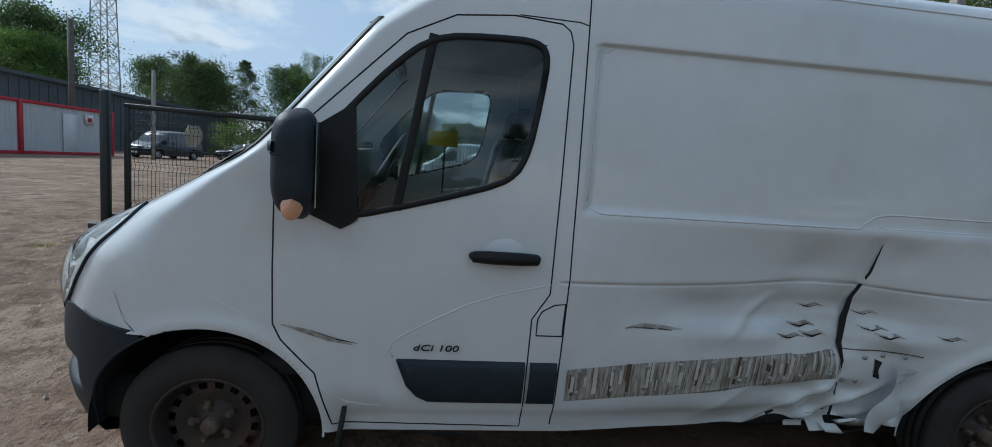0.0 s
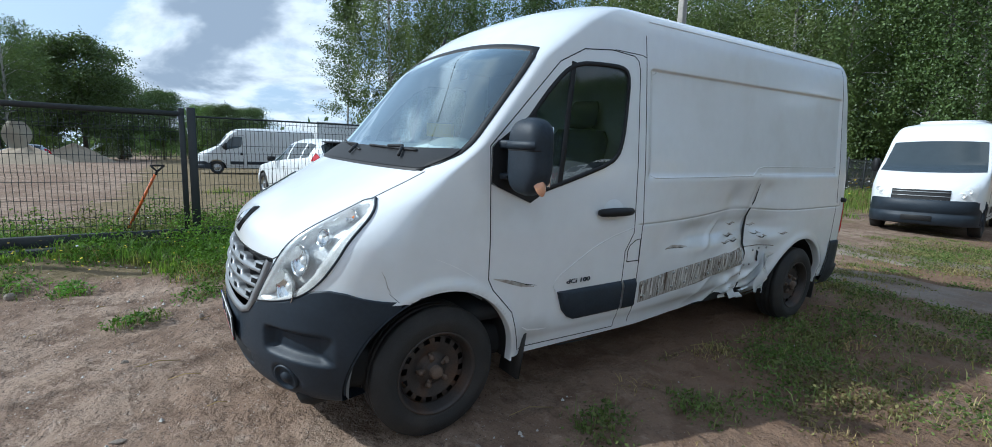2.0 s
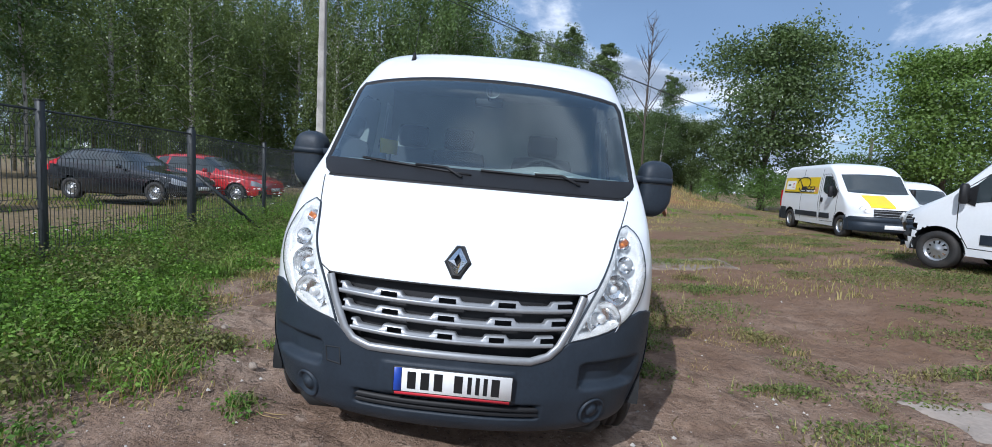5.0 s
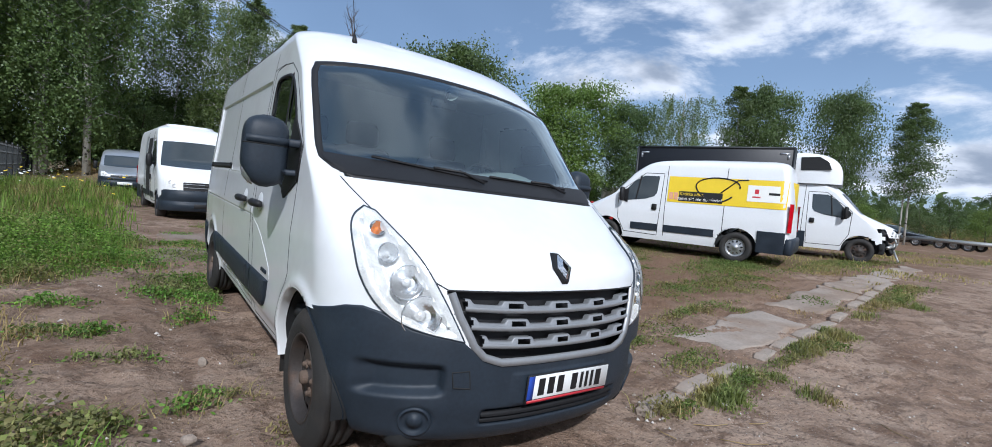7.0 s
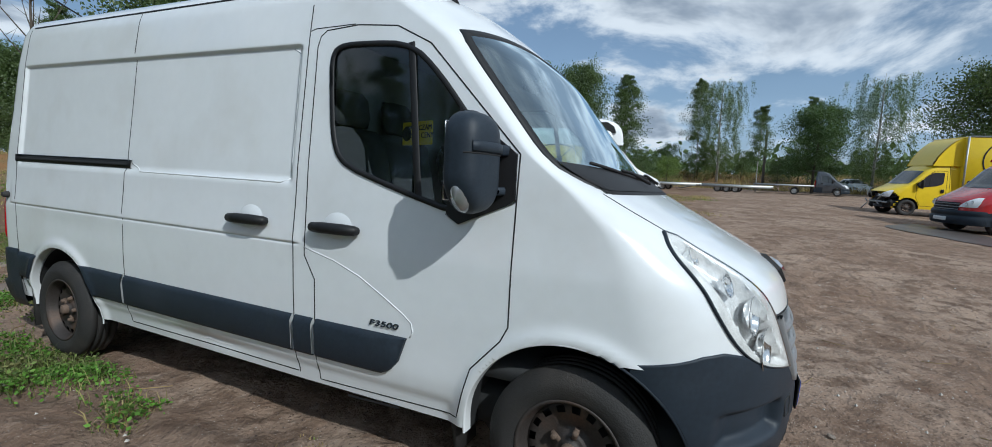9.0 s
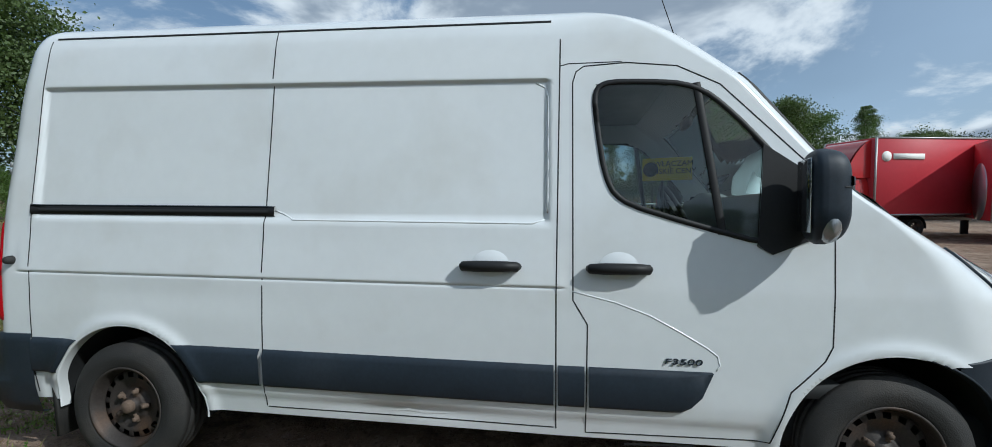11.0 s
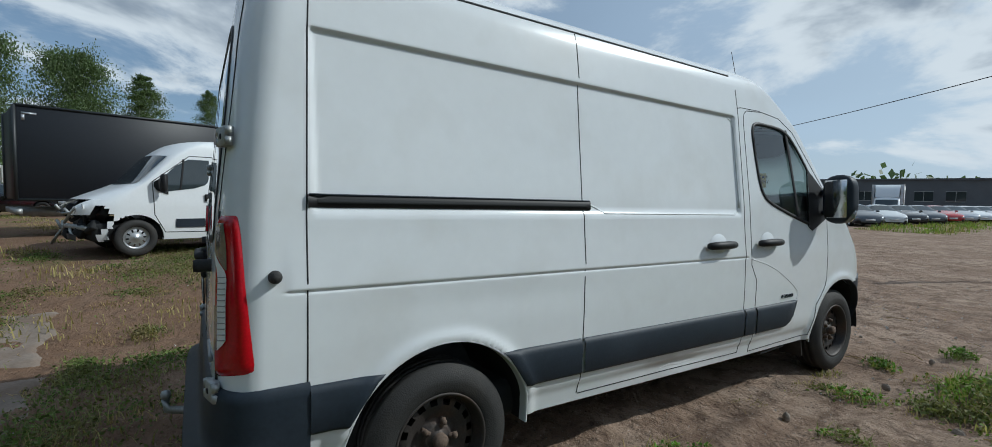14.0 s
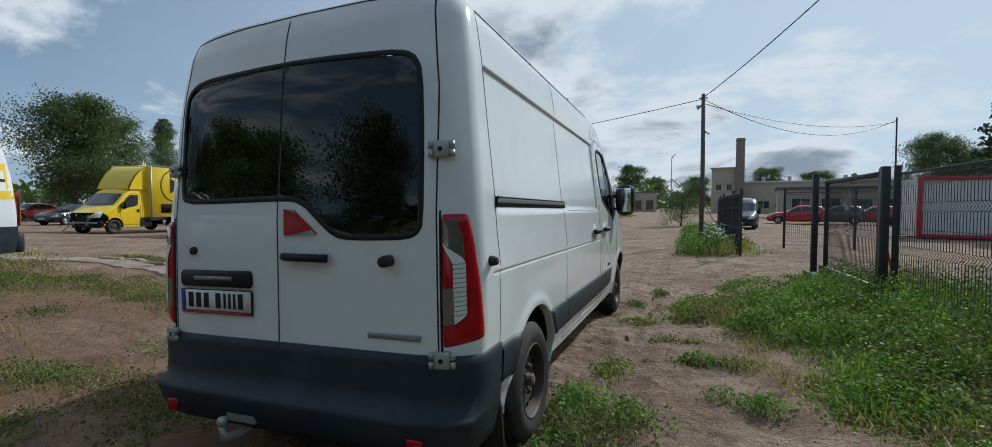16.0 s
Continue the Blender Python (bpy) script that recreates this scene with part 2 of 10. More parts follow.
def streaked(name, a, b):
    """Sheet metal with fine upright streaks of old glue and dirt."""
    m = mat(name, a, 0.65, vary=0.2, scale=9)
    n, l = m.node_tree.nodes, m.node_tree.links
    bs = n["Principled BSDF"]
    src = bs.inputs["Base Color"].links[0].from_socket
    tc, mp, nz, mr, mx = (n.new("ShaderNode" + k) for k in ("TexCoord", "Mapping", "TexNoise", "MapRange", "Mix"))
    mp.inputs["Scale"].default_value = (1.0, 34.0, 3.0)
    nz.inputs["Scale"].default_value, nz.inputs["Detail"].default_value, nz.inputs["Roughness"].default_value = 2.0, 8, 0.7
    mr.inputs["From Min"].default_value, mr.inputs["From Max"].default_value = 0.42, 0.60
    mx.data_type = "RGBA"
    mx.inputs["B"].default_value = (*b, 1)
    l.new(tc.outputs["Object"], mp.inputs[0])
    l.new(mp.outputs[0], nz.inputs["Vector"])
    l.new(nz.outputs["Fac"], mr.inputs["Value"])
    l.new(mr.outputs[0], mx.inputs["Factor"])
    l.new(src, mx.inputs["A"])
    l.new(mx.outputs["Result"], bs.inputs["Base Color"])
    return m


M["strip"] = streaked("glue_streaked_strip", (0.50, 0.48, 0.44), (0.17, 0.14, 0.11))
M["galv"] = mat("galvanised", (0.4, 0.41, 0.4), 0.5, 0.6, vary=0.25, scale=12)
M["fence"] = mat("anthracite_fence", (0.022, 0.026, 0.028), 0.5, vary=0.15)
M["slab"] = mat("dusty_slab", (0.315, 0.265, 0.22), 0.95, vary=0.2, scale=2.5, bump=0.4, bscale=60, alt=(0.24, 0.18, 0.135), altmix=(1.6, 0.42, 0.6))
# darker copy of the slab for behind the van, shade put into its colour
M["slab_dark"] = mat("shaded_slab", (0.215, 0.172, 0.138), 0.95, vary=0.25, scale=2.5, bump=0.4, bscale=60, alt=(0.16, 0.112, 0.08), altmix=(1.6, 0.42, 0.6))
# dark dirt colour that stands for a truck's shadow on the road
M["truck_shadow"] = mat("shadowed_dirt", (0.07, 0.058, 0.05), 0.45, vary=0.3, scale=1.5)
M["concrete"] = mat("concrete", (0.33, 0.31, 0.28), 0.9, vary=0.18, scale=5, bump=0.4, bscale=60, alt=(0.22, 0.21, 0.19), altmix=(3, 0.45, 0.7))
M["wood_pole"] = mat("weathered_pole", (0.13, 0.115, 0.10), 0.9, vary=0.3, scale=4, bump=0.4, bscale=80)
M["navy"] = mat("navy_tarpaulin", (0.009, 0.011, 0.016), 0.5, vary=0.15, scale=1.2, bump=0.1, bscale=6)
M["yellow"] = mat("yellow_paint", (0.80, 0.58, 0.015), 0.35, vary=0.05, coat=0.3)
M["car_red"] = mat("red_paint", (0.42, 0.02, 0.022), 0.25, vary=0.06, coat=0.7)
M["car_black"] = mat("black_paint", (0.012, 0.013, 0.016), 0.2, vary=0.1, coat=0.8)
M["car_silver"] = mat("silver_paint", (0.42, 0.44, 0.47), 0.3, 0.6, vary=0.05, coat=0.6)
M["car_grey"] = mat("grey_paint", (0.09, 0.10, 0.115), 0.28, 0.5, vary=0.06, coat=0.7)
M["car_glass"] = mat("car_glass", (0.035, 0.045, 0.05), 0.05, vary=0.1, spec=0.8)
M["alloy"] = mat("alloy_rim", (0.45, 0.46, 0.47), 0.35, 0.8, vary=0.2, scale=9)
M["bark"] = mat("bark", (0.085, 0.07, 0.055), 0.95, vary=0.35, scale=7, bump=0.7, bscale=30)
M["birch"] = mat("birch_bark", (0.40, 0.385, 0.35), 0.85, vary=0.2, scale=3, bump=0.4, bscale=30, alt=(0.05, 0.045, 0.04), altmix=(5, 0.55, 0.62))
M["leaf_birch"] = mat("birch_leaves", (0.118, 0.165, 0.052), 0.5, vary=0.45, scale=0.35, rnd=0.20, trans=0.28)
M["leaf_dark"] = mat("dark_leaves", (0.085, 0.128, 0.042), 0.5, vary=0.45, scale=0.4, rnd=0.20, trans=0.26)
M["leaf_light"] = mat("light_leaves", (0.13, 0.20, 0.045), 0.5, vary=0.35, scale=0.4, rnd=0.3, trans=0.34)
M["needle"] = mat("spruce_needles", (0.03, 0.055, 0.035), 0.7, vary=0.3, scale=0.8, rnd=0.3)
M["grass"] = mat("grass_blades", (0.14, 0.225, 0.043), 0.5, vary=0.25, scale=0.7, rnd=0.5, trans=0.38, spec=0.2, alt=(0.25, 0.21, 0.095), altmix=(1.3, 0.48, 0.62))
M["weed_dull"] = mat("trodden_weed_leaves", (0.118, 0.162, 0.045), 0.6, vary=0.4, scale=0.9, rnd=0.45, trans=0.22, spec=0.15, alt=(0.20, 0.165, 0.075), altmix=(1.3, 0.49, 0.62))
M["weed"] = mat("weed_leaves", (0.118, 0.212, 0.036), 0.55, vary=0.45, scale=0.9, rnd=0.55, trans=0.26, spec=0.15, alt=(0.17, 0.16, 0.07), altmix=(1.5, 0.48, 0.62))
M["olive"] = mat("half_dry_grass", (0.17, 0.19, 0.058), 0.6, vary=0.3, scale=0.9, rnd=0.5, trans=0.35, alt=(0.30, 0.225, 0.11), altmix=(1.1, 0.46, 0.6))
M["dry_grass"] = mat("dry_grass_blades", (0.33, 0.25, 0.115), 0.8, vary=0.3, scale=0.8, rnd=0.35, trans=0.3)
M["petal"] = mat("white_petals", (0.75, 0.75, 0.68), 0.7, vary=0.1)
M["petal_y"] = mat("yellow_petals", (0.7, 0.5, 0.03), 0.7, vary=0.1)
M["pebble"] = mat("pale_pebbles", (0.46, 0.43, 0.39), 0.9, vary=0.3, scale=8)
M["stone"] = mat("pebbles", (0.27, 0.225, 0.185), 0.9, vary=0.3, scale=8, bump=0.4, bscale=60)
M["wall_grey"] = mat("grey_sheet_wall", (0.10, 0.11, 0.12), 0.7, vary=0.2, scale=0.6)
M["wall_beige"] = mat("plaster_wall", (0.42, 0.38, 0.30), 0.9, vary=0.18, scale=0.7)
M["brick"] = mat("brick_chimney", (0.23, 0.19, 0.16), 0.9, vary=0.2, scale=1.0)
M["white_sheet"] = mat("white_sheet", (0.62, 0.64, 0.65), 0.45, vary=0.06, scale=1.0)
M["sheet_red"] = mat("red_sheet", (0.5, 0.03, 0.045), 0.45, vary=0.06)
M["rust_white"] = mat("rusty_white_container", (0.66, 0.65, 0.60), 0.6, vary=0.1, scale=1.5, alt=(0.35, 0.16, 0.06), altmix=(1.2, 0.6, 0.75))
M["blue_metal"] = mat("blue_sheet", (0.07, 0.2, 0.28), 0.6, vary=0.15)
M["wood_orange"] = mat("orange_handle", (0.75, 0.16, 0.03), 0.5, vary=0.1)
M["sand"] = mat("sand_heap", (0.34, 0.27, 0.19), 0.95, vary=0.2, scale=3, bump=0.6, bscale=20)


def mesh_from(name, verts, faces, material, smooth=True, mats=None, fm=None, normals=None):
    me = bpy.data.meshes.new(name)
    me.from_pydata([tuple(v) for v in verts], [], [tuple(f) for f in faces])
    for m in (mats or [material]):
        me.materials.append(m)
    if fm is not None:
        me.polygons.foreach_set("material_index", fm)
    me.polygons.foreach_set("use_smooth", [smooth] * len(me.polygons))
    me.update()
    if normals is not None:
        me.normals_split_custom_set_from_vertices([tuple(v) for v in normals])
    return me


def face_out(me, way):
    """Turn the faces of a pane so that they look outwards."""
    if sum((p.normal.dot(Vector(way)) * p.area for p in me.polygons), 0.0) < 0:
        me.flip_normals()


def part(name, me, parent, label="", m=None):
    ob = new(name, me)
    ob.parent = parent
    if m is not None:
        ob.matrix_basis = m
    if label:
        ob["label"] = label
    return ob


def thing(name, label, category, group="", m=None, kind=""):
    ob = new(name)
    if m is not None:
        ob.matrix_basis = m
    return tagged(ob, label, category, group, kind)


class Geo:
    """Collects boxes, tubes, lathes and sheets into one mesh."""

    def __init__(self):
        self.v, self.f, self.mi = [], [], []

    def add(self, vs, fs, mi=0):
        k = len(self.v)
        self.v += [tuple(v) for v in vs]
        self.f += [tuple(i + k for i in f) for f in fs]
        self.mi += [mi] * len(fs)
        return self

    def box(self, lo, hi, mi=0, m=None, bev=0.0):
        (x0, y0, z0), (x1, y1, z1) = lo, hi
        b = min(bev, (x1 - x0) / 2.2, (y1 - y0) / 2.2, (z1 - z0) / 2.2)
        if b <= 0:
            vs = [(x, y, z) for z in (z0, z1) for x, y in ((x0, y0), (x1, y0), (x1, y1), (x0, y1))]
            fs = [(3, 2, 1, 0), (4, 5, 6, 7), (0, 1, 5, 4), (1, 2, 6, 5), (2, 3, 7, 6), (3, 0, 4, 7)]
        else:
            ring = lambda d, z: [(x0 + d + b, y0 + d, z), (x1 - d - b, y0 + d, z), (x1 - d, y0 + d + b, z), (x1 - d, y1 - d - b, z),
                                 (x1 - d - b, y1 - d, z), (x0 + d + b, y1 - d, z), (x0 + d, y1 - d - b, z), (x0 + d, y0 + d + b, z)]
            b2 = b * 0.45
            vs = ring(b2, z0) + ring(0, z0 + b) + ring(0, z1 - b) + ring(b2, z1)
            fs = [tuple(range(7, -1, -1)), tuple(range(24, 32))]
            for r in range(3):
                fs += [(r * 8 + i, r * 8 + (i + 1) % 8, r * 8 + 8 + (i + 1) % 8, r * 8 + 8 + i) for i in range(8)]
        if m is not None:
            vs = [m @ Vector(v) for v in vs]
        return self.add(vs, fs, mi)

    def tube(self, pts, r, n=8, mi=0, caps=True):
        pts = [Vector(p) for p in pts]
        rs = r if isinstance(r, (list, tuple)) else [r] * len(pts)
        vs = []
        for i, p in enumerate(pts):
            d = (pts[min(i + 1, len(pts) - 1)] - pts[max(i - 1, 0)]).normalized()
            a = d.cross(Vector((0, 0, 1)) if abs(d.z) < 0.9 else Vector((1, 0, 0))).normalized()
            c = d.cross(a)
            vs += [p + (a * math.cos(t) + c * math.sin(t)) * rs[i] for t in (2 * math.pi * k / n for k in range(n))]
        fs = [(i * n + k, i * n + (k + 1) % n, (i + 1) * n + (k + 1) % n, (i + 1) * n + k) for i in range(len(pts) - 1) for k in range(n)]
        if caps:
            fs += [tuple(range(n - 1, -1, -1)), tuple(range((len(pts) - 1) * n, len(pts) * n))]
        return self.add(vs, fs, mi)

    def lathe(self, prof, n=32, mi=0, m=None, axis="x"):
        """prof: rows of (radius, along); turned round the axis."""
        vs, fs = [], []
        for rad, al in prof:
            for k in range(n):
                t = 2 * math.pi * k / n
                c, s = rad * math.cos(t), rad * math.sin(t)
                vs.append((al, c, s) if axis == "x" else (c, s, al) if axis == "z" else (c, al, s))
        for i in range(len(prof) - 1):
            fs += [(i * n + k, i * n + (k + 1) % n, (i + 1) * n + (k + 1) % n, (i + 1) * n + k) for k in range(n)]
        if m is not None:
            vs = [m @ Vector(v) for v in vs]
        return self.add(vs, fs, mi)

    def grid(self, rows, mi=0, flip=False):
        nr, nc = len(rows), len(rows[0])
        fs = [(i * nc + j, i * nc + j + 1, (i + 1) * nc + j + 1, (i + 1) * nc + j) for i in range(nr - 1) for j in range(nc - 1)]
        if flip:
            fs = [f[::-1] for f in fs]
        return self.add([p for r in rows for p in r], fs, mi)

    def mesh(self, name, material=None, smooth=True, mats=None):
        used = sorted({i for f in self.f for i in f})
        if len(used) < len(self.v):
            at = {i: k for k, i in enumerate(used)}
            self.v, self.f = [self.v[i] for i in used], [tuple(at[i] for i in f) for f in self.f]
        return mesh_from(name, self.v, self.f, material, smooth, mats, self.mi if mats else None)


# ---- the delivery van: its skin as a stack of level outlines ----
def smooth_table(zs, vs, sigma):
    grid_z = np.arange(0.0, 2.6, 0.005)
    v = np.interp(grid_z, zs, vs)
    k = np.exp(-0.5 * (np.arange(-40, 41) * 0.005 / sigma) ** 2)
    pad = np.concatenate([np.full(40, v[0]), v, np.full(40, v[-1])])
    return grid_z, np.convolve(pad, k / k.sum(), "valid")


class Skin:
    """Front reach, front corner, half width, rear corner and rear reach at each height."""

    def __init__(self, yf, ys, w, yrs, yr, p=2.5, q=2.0, sig=0.02):
        self.t = [smooth_table(*zip(*tab), sig) for tab in (yf, ys, w, yrs, yr)]
        self.p, self.q, self.pr, self.qr = p, q, 9.0, 2.0

    def at(self, k, z):
        return np.interp(z, *self.t[k])

    def width(self, y, z):
        """Half width at a place along the van and a height."""
        w, ys, yf = self.at(2, z), self.at(1, z), self.at(0, z)
        yrs, yr = self.at(3, z), self.at(4, z)
        f = np.clip((y - ys) / np.maximum(yf - ys, 1e-3), 0, 1)
        r = np.clip((yrs - y) / np.maximum(yrs - yr, 1e-3), 0, 1)
        return w * (1 - f ** self.q) ** (1 / self.p) * (1 - r ** self.qr) ** (1 / self.pr)

    def front(self, x, z):
        w, ys, yf = self.at(2, z), self.at(1, z), self.at(0, z)
        u = np.clip(abs(x) / w, 0, 1)
        return ys + (yf - ys) * (1 - u ** self.p) ** (1 / self.q)

    def rear(self, x, z):
        w, yrs, yr = self.at(2, z), self.at(3, z), self.at(4, z)
        u = np.clip(abs(x) / w, 0, 1)
        return yrs - (yrs - yr) * (1 - u ** self.pr) ** (1 / self.qr)


VAN = Skin(
    yf=[(0.2, 0.72), (0.3, 0.775), (0.42, 0.80), (0.6, 0.80), (0.7, 0.795), (0.95, 0.745), (1.0, 0.725), (1.06, 0.66), (1.2, 0.40), (1.38, 0.06), (1.44, -0.03), (1.98, -0.44),
        (2.04, -0.51), (2.14, -0.62), (2.24, -0.75), (2.32, -0.91), (2.37, -1.1), (2.40, -1.4), (2.42, -1.8), (2.435, -2.3)],
    ys=[(0.2, 0.15), (0.5, 0.22), (0.9, 0.2), (1.2, 0.08), (1.34, -0.06), (1.48, -0.24), (1.62, -0.36), (1.95, -0.64), (2.05, -0.78), (2.19, -0.99), (2.28, -1.16), (2.34, -1.35), (2.39, -1.75), (2.435, -2.4)],
    w=[(0.2, 0.94), (0.33, 0.965), (0.5, 1.0), (0.8, 1.015), (1.02, 1.02), (1.1, 1.015), (1.4, 1.0), (2.0, 0.945), (2.2, 0.918), (2.27, 0.895), (2.315, 0.86), (2.35, 0.79), (2.38, 0.66), (2.405, 0.46), (2.422, 0.24), (2.436, 0.0), (2.5, 0.0)],
    yrs=[(0.2, -4.36), (0.7, -4.36), (1.3, -4.34), (1.9, -4.28), (2.2, -4.24), (2.3, -4.19), (2.38, -4.1), (2.44, -3.7)],
    yr=[(0.2, -4.50), (0.5, -4.52), (1.3, -4.50), (1.9, -4.44), (2.2, -4.39), (2.33, -4.35), (2.38, -4.29), (2.42, -4.16), (2.44, -3.9)],
)


def inside(poly, x, y):
    """Which of the points (arrays) lie in the polygon."""
    x, y = np.asarray(x, float), np.asarray(y, float)
    hit = np.zeros(np.broadcast(x, y).shape, bool)
    n = len(poly)
    for i in range(n):
        (xa, ya), (xb, yb) = poly[i], poly[(i + 1) % n]
        if ya == yb:
            continue
        c = ((ya > y) != (yb > y)) & (x < (xb - xa) * (y - ya) / (yb - ya) + xa)
        hit ^= c
    return hit


def rake(y):
    """The body sits a little higher at the back."""
    return 0.008 * np.maximum(-1.4 - y, 0)


def high_rake(y, z):
    """The roof climbs a little more than the sills."""
    return 0.013 * np.maximum(-1.4 - y, 0) * np.clip((z - 1.7) / 0.3, 0, 1)


def soft_box(v, lo, hi, e):
    s = lambda t: np.clip(t, 0, 1) ** 2 * (3 - 2 * np.clip(t, 0, 1))
    return s((v - lo) / e) * s((hi - v) / e)


def dent(side, y, z):
    """How far the side stands in or out of the plain skin."""
    zz = z - rake(y)
    d = -0.017 * soft_box(y, -4.19, -1.44, 0.022) * soft_box(zz, 1.305, 2.2, 0.03) * soft_box(zz, 1.0, 1.985, 0.015)
    zc = 1.022 + (0.04 * np.exp(-((y + 2.6) / 0.45) ** 2) if side < 0 else 0.0)
    d = d - 0.007 * np.exp(-((zz - zc) / 0.006) ** 2) * soft_box(y, -4.3, -1.36, 0.04)
    d = d + 0.006 * (0.5 + 0.5 * np.tanh((zz - zc) / 0.0035)) * np.clip(1 - (zz - zc) / 0.2, 0, 1) * soft_box(y, -4.3, -1.36, 0.04)
    d = d - 0.010 * soft_box(zz, 0.22, 0.45, 0.05) * soft_box(y, -4.2, -0.5, 0.05)
    for ya in (-0.01, -3.64):
        r = np.sqrt((y - ya) ** 2 + (z - 0.33) ** 2)
        d = d + 0.016 * np.exp(-((r - 0.46) / 0.035) ** 2) * (z > 0.3)
    if side < 0:
        crack_y = np.interp(zz, [0.3, 0.5, 0.72, 0.97, 1.21], [-2.88, -2.82, -2.78, -2.79, -2.84])
        # the stove-in panel: its upper half looks down, a ledge above the strip looks up
        span = np.interp(y, [-3.62, -3.42, -3.2, -2.95, -2.72, -2.5, -2.2, -1.95, -1.7, -1.5], [0, 0.10, 0.40, 0.80, 1.0, 0.95, 0.62, 0.38, 0.14, 0])
        deep = np.interp(zz, [0.25, 0.34, 0.45, 0.56, 0.70, 0.80, 0.88, 0.96, 1.05, 1.13, 1.22, 1.29, 1.335], [0.075, 0.062, 0.050, 0.044, 0.036, 0.052, 0.094, 0.088, 0.062, 0.050, 0.028, 0.008, 0.0])
        d = d - 1.25 * span * deep
        d = d - 0.022 * np.exp(-((y + 2.55) / 0.11) ** 2 - ((zz - 1.14) / 0.09) ** 2) - 0.016 * np.exp(-((y + 3.0) / 0.10) ** 2 - ((zz - 1.19) / 0.07) ** 2)
        d = d - 0.020 * np.exp(-((y + 2.02) / 0.16) ** 2 - ((zz - 0.93) / 0.06) ** 2)
        d = d + 0.012 * np.exp(-(((y + 2.28) + 0.9 * (zz - 0.9)) / 0.035) ** 2) * soft_box(zz, 0.76, 1.02, 0.08)
        d = d - 0.014 * np.exp(-((y - crack_y) / 0.05) ** 2) * soft_box(zz, 0.3, 1.32, 0.08)
        # sharp folds below the bared strip, longer soft ridges above it
        area = np.exp(-((y + 2.66) / 0.45) ** 2) * soft_box(zz, 0.27, 0.62, 0.10)
        fold = 1 - 2 * abs(np.sin(9 * y + 14 * zz + 1.3 * np.sin(6 * zz + 3 * y))) ** 0.7
        d = d + 0.020 * area * fold + 0.012 * area * np.sin(27 * zz - 9 * y + 2 * np.sin(8 * y))
        high = np.exp(-((y + 2.72) / 0.38) ** 2) * soft_box(zz, 0.62, 1.0, 0.12)
        d = d + 0.014 * high * (1 - 2 * abs(np.sin(11 * zz - 2.2 * y + 0.8 * np.sin(5 * y) + 0.6)) ** 0.8)
        d = d + 0.006 * high * np.sin(31 * zz + 7 * y) * np.sin(13 * y)
        d = d - 0.03 * np.exp(-((y + 3.12) / 0.14) ** 2) * soft_box(zz, 0.3, 0.8, 0.1)
        d = d + 0.01 * np.exp(-((y + 2.2) / 0.25) ** 2 - ((zz - 0.80) / 0.05) ** 2) - 0.016 * np.exp(-((y + 1.95) / 0.35) ** 2 - ((zz - 0.36) / 0.07) ** 2)
    else:
        d = d - 0.012 * np.exp(-((y + 2.1) / 0.35) ** 2 - ((zz - 0.40) / 0.035) ** 2)
        d = d - 0.005 * np.exp(-((y + 3.4) / 0.5) ** 2 - ((zz - 0.93) / 0.07) ** 2)
    return d


def on_side(side, y, z, off=0.0):
    zq = z - float(high_rake(y, z - 0.02))
    return (side * float(VAN.width(y, zq - float(rake(y))) + dent(side, y, zq) + off), y, z)


def on_front(x, z, off=0.0):
    e = 1e-3
    y = float(VAN.front(x, z))
    n = Vector((-(float(VAN.front(x + e, z)) - y) / e, 1, -(float(VAN.front(x, z + e)) - y) / e)).normalized()
    return tuple(Vector((x, y, z)) + n * off)


def on_rear(x, z, off=0.0):
    z0 = z - float(rake(-4.4) + high_rake(-4.4, z - 0.04))
    return (x, float(VAN.rear(x, z0)) - off, z)


WIN = [(-1.245, 1.88), (-1.225, 1.94), (-1.16, 1.96), (-0.87, 1.945), (-0.75, 1.895), (-0.62, 1.77), (-0.44, 1.555), (-0.40, 1.47), (-0.475, 1.245), (-0.55, 1.235), (-1.08, 1.39), (-1.165, 1.455), (-1.205, 1.57)]
LAMP_IN = [(0.53, 0.695), (0.59, 0.82), (0.648, 0.93), (0.72, 1.06), (0.80, 1.19)]
LAMP_OUT = [(0.53, 0.695), (0.735, 0.735), (0.845, 0.805), (0.91, 0.93), (0.92, 1.07), (0.90, 1.16), (0.84, 1.205)]


def eased(line, rounds=3):
    """An open line with its corners cut off again and again, ends kept."""
    for _ in range(rounds):
        out = [line[0]]
        for (x0, z0), (x1, z1) in zip(line[:-1], line[1:]):
            out += [(0.75 * x0 + 0.25 * x1, 0.75 * z0 + 0.25 * z1), (0.25 * x0 + 0.75 * x1, 0.25 * z0 + 0.75 * z1)]
        line = out + [line[-1]]
    return line


def lamp_line(line, t):
    return tuple(float(np.interp(t, np.linspace(0, 1, len(line)), [p[j] for p in line])) for j in (0, 1))


LAMP_IN, LAMP_OUT = eased(LAMP_IN), eased(LAMP_OUT)
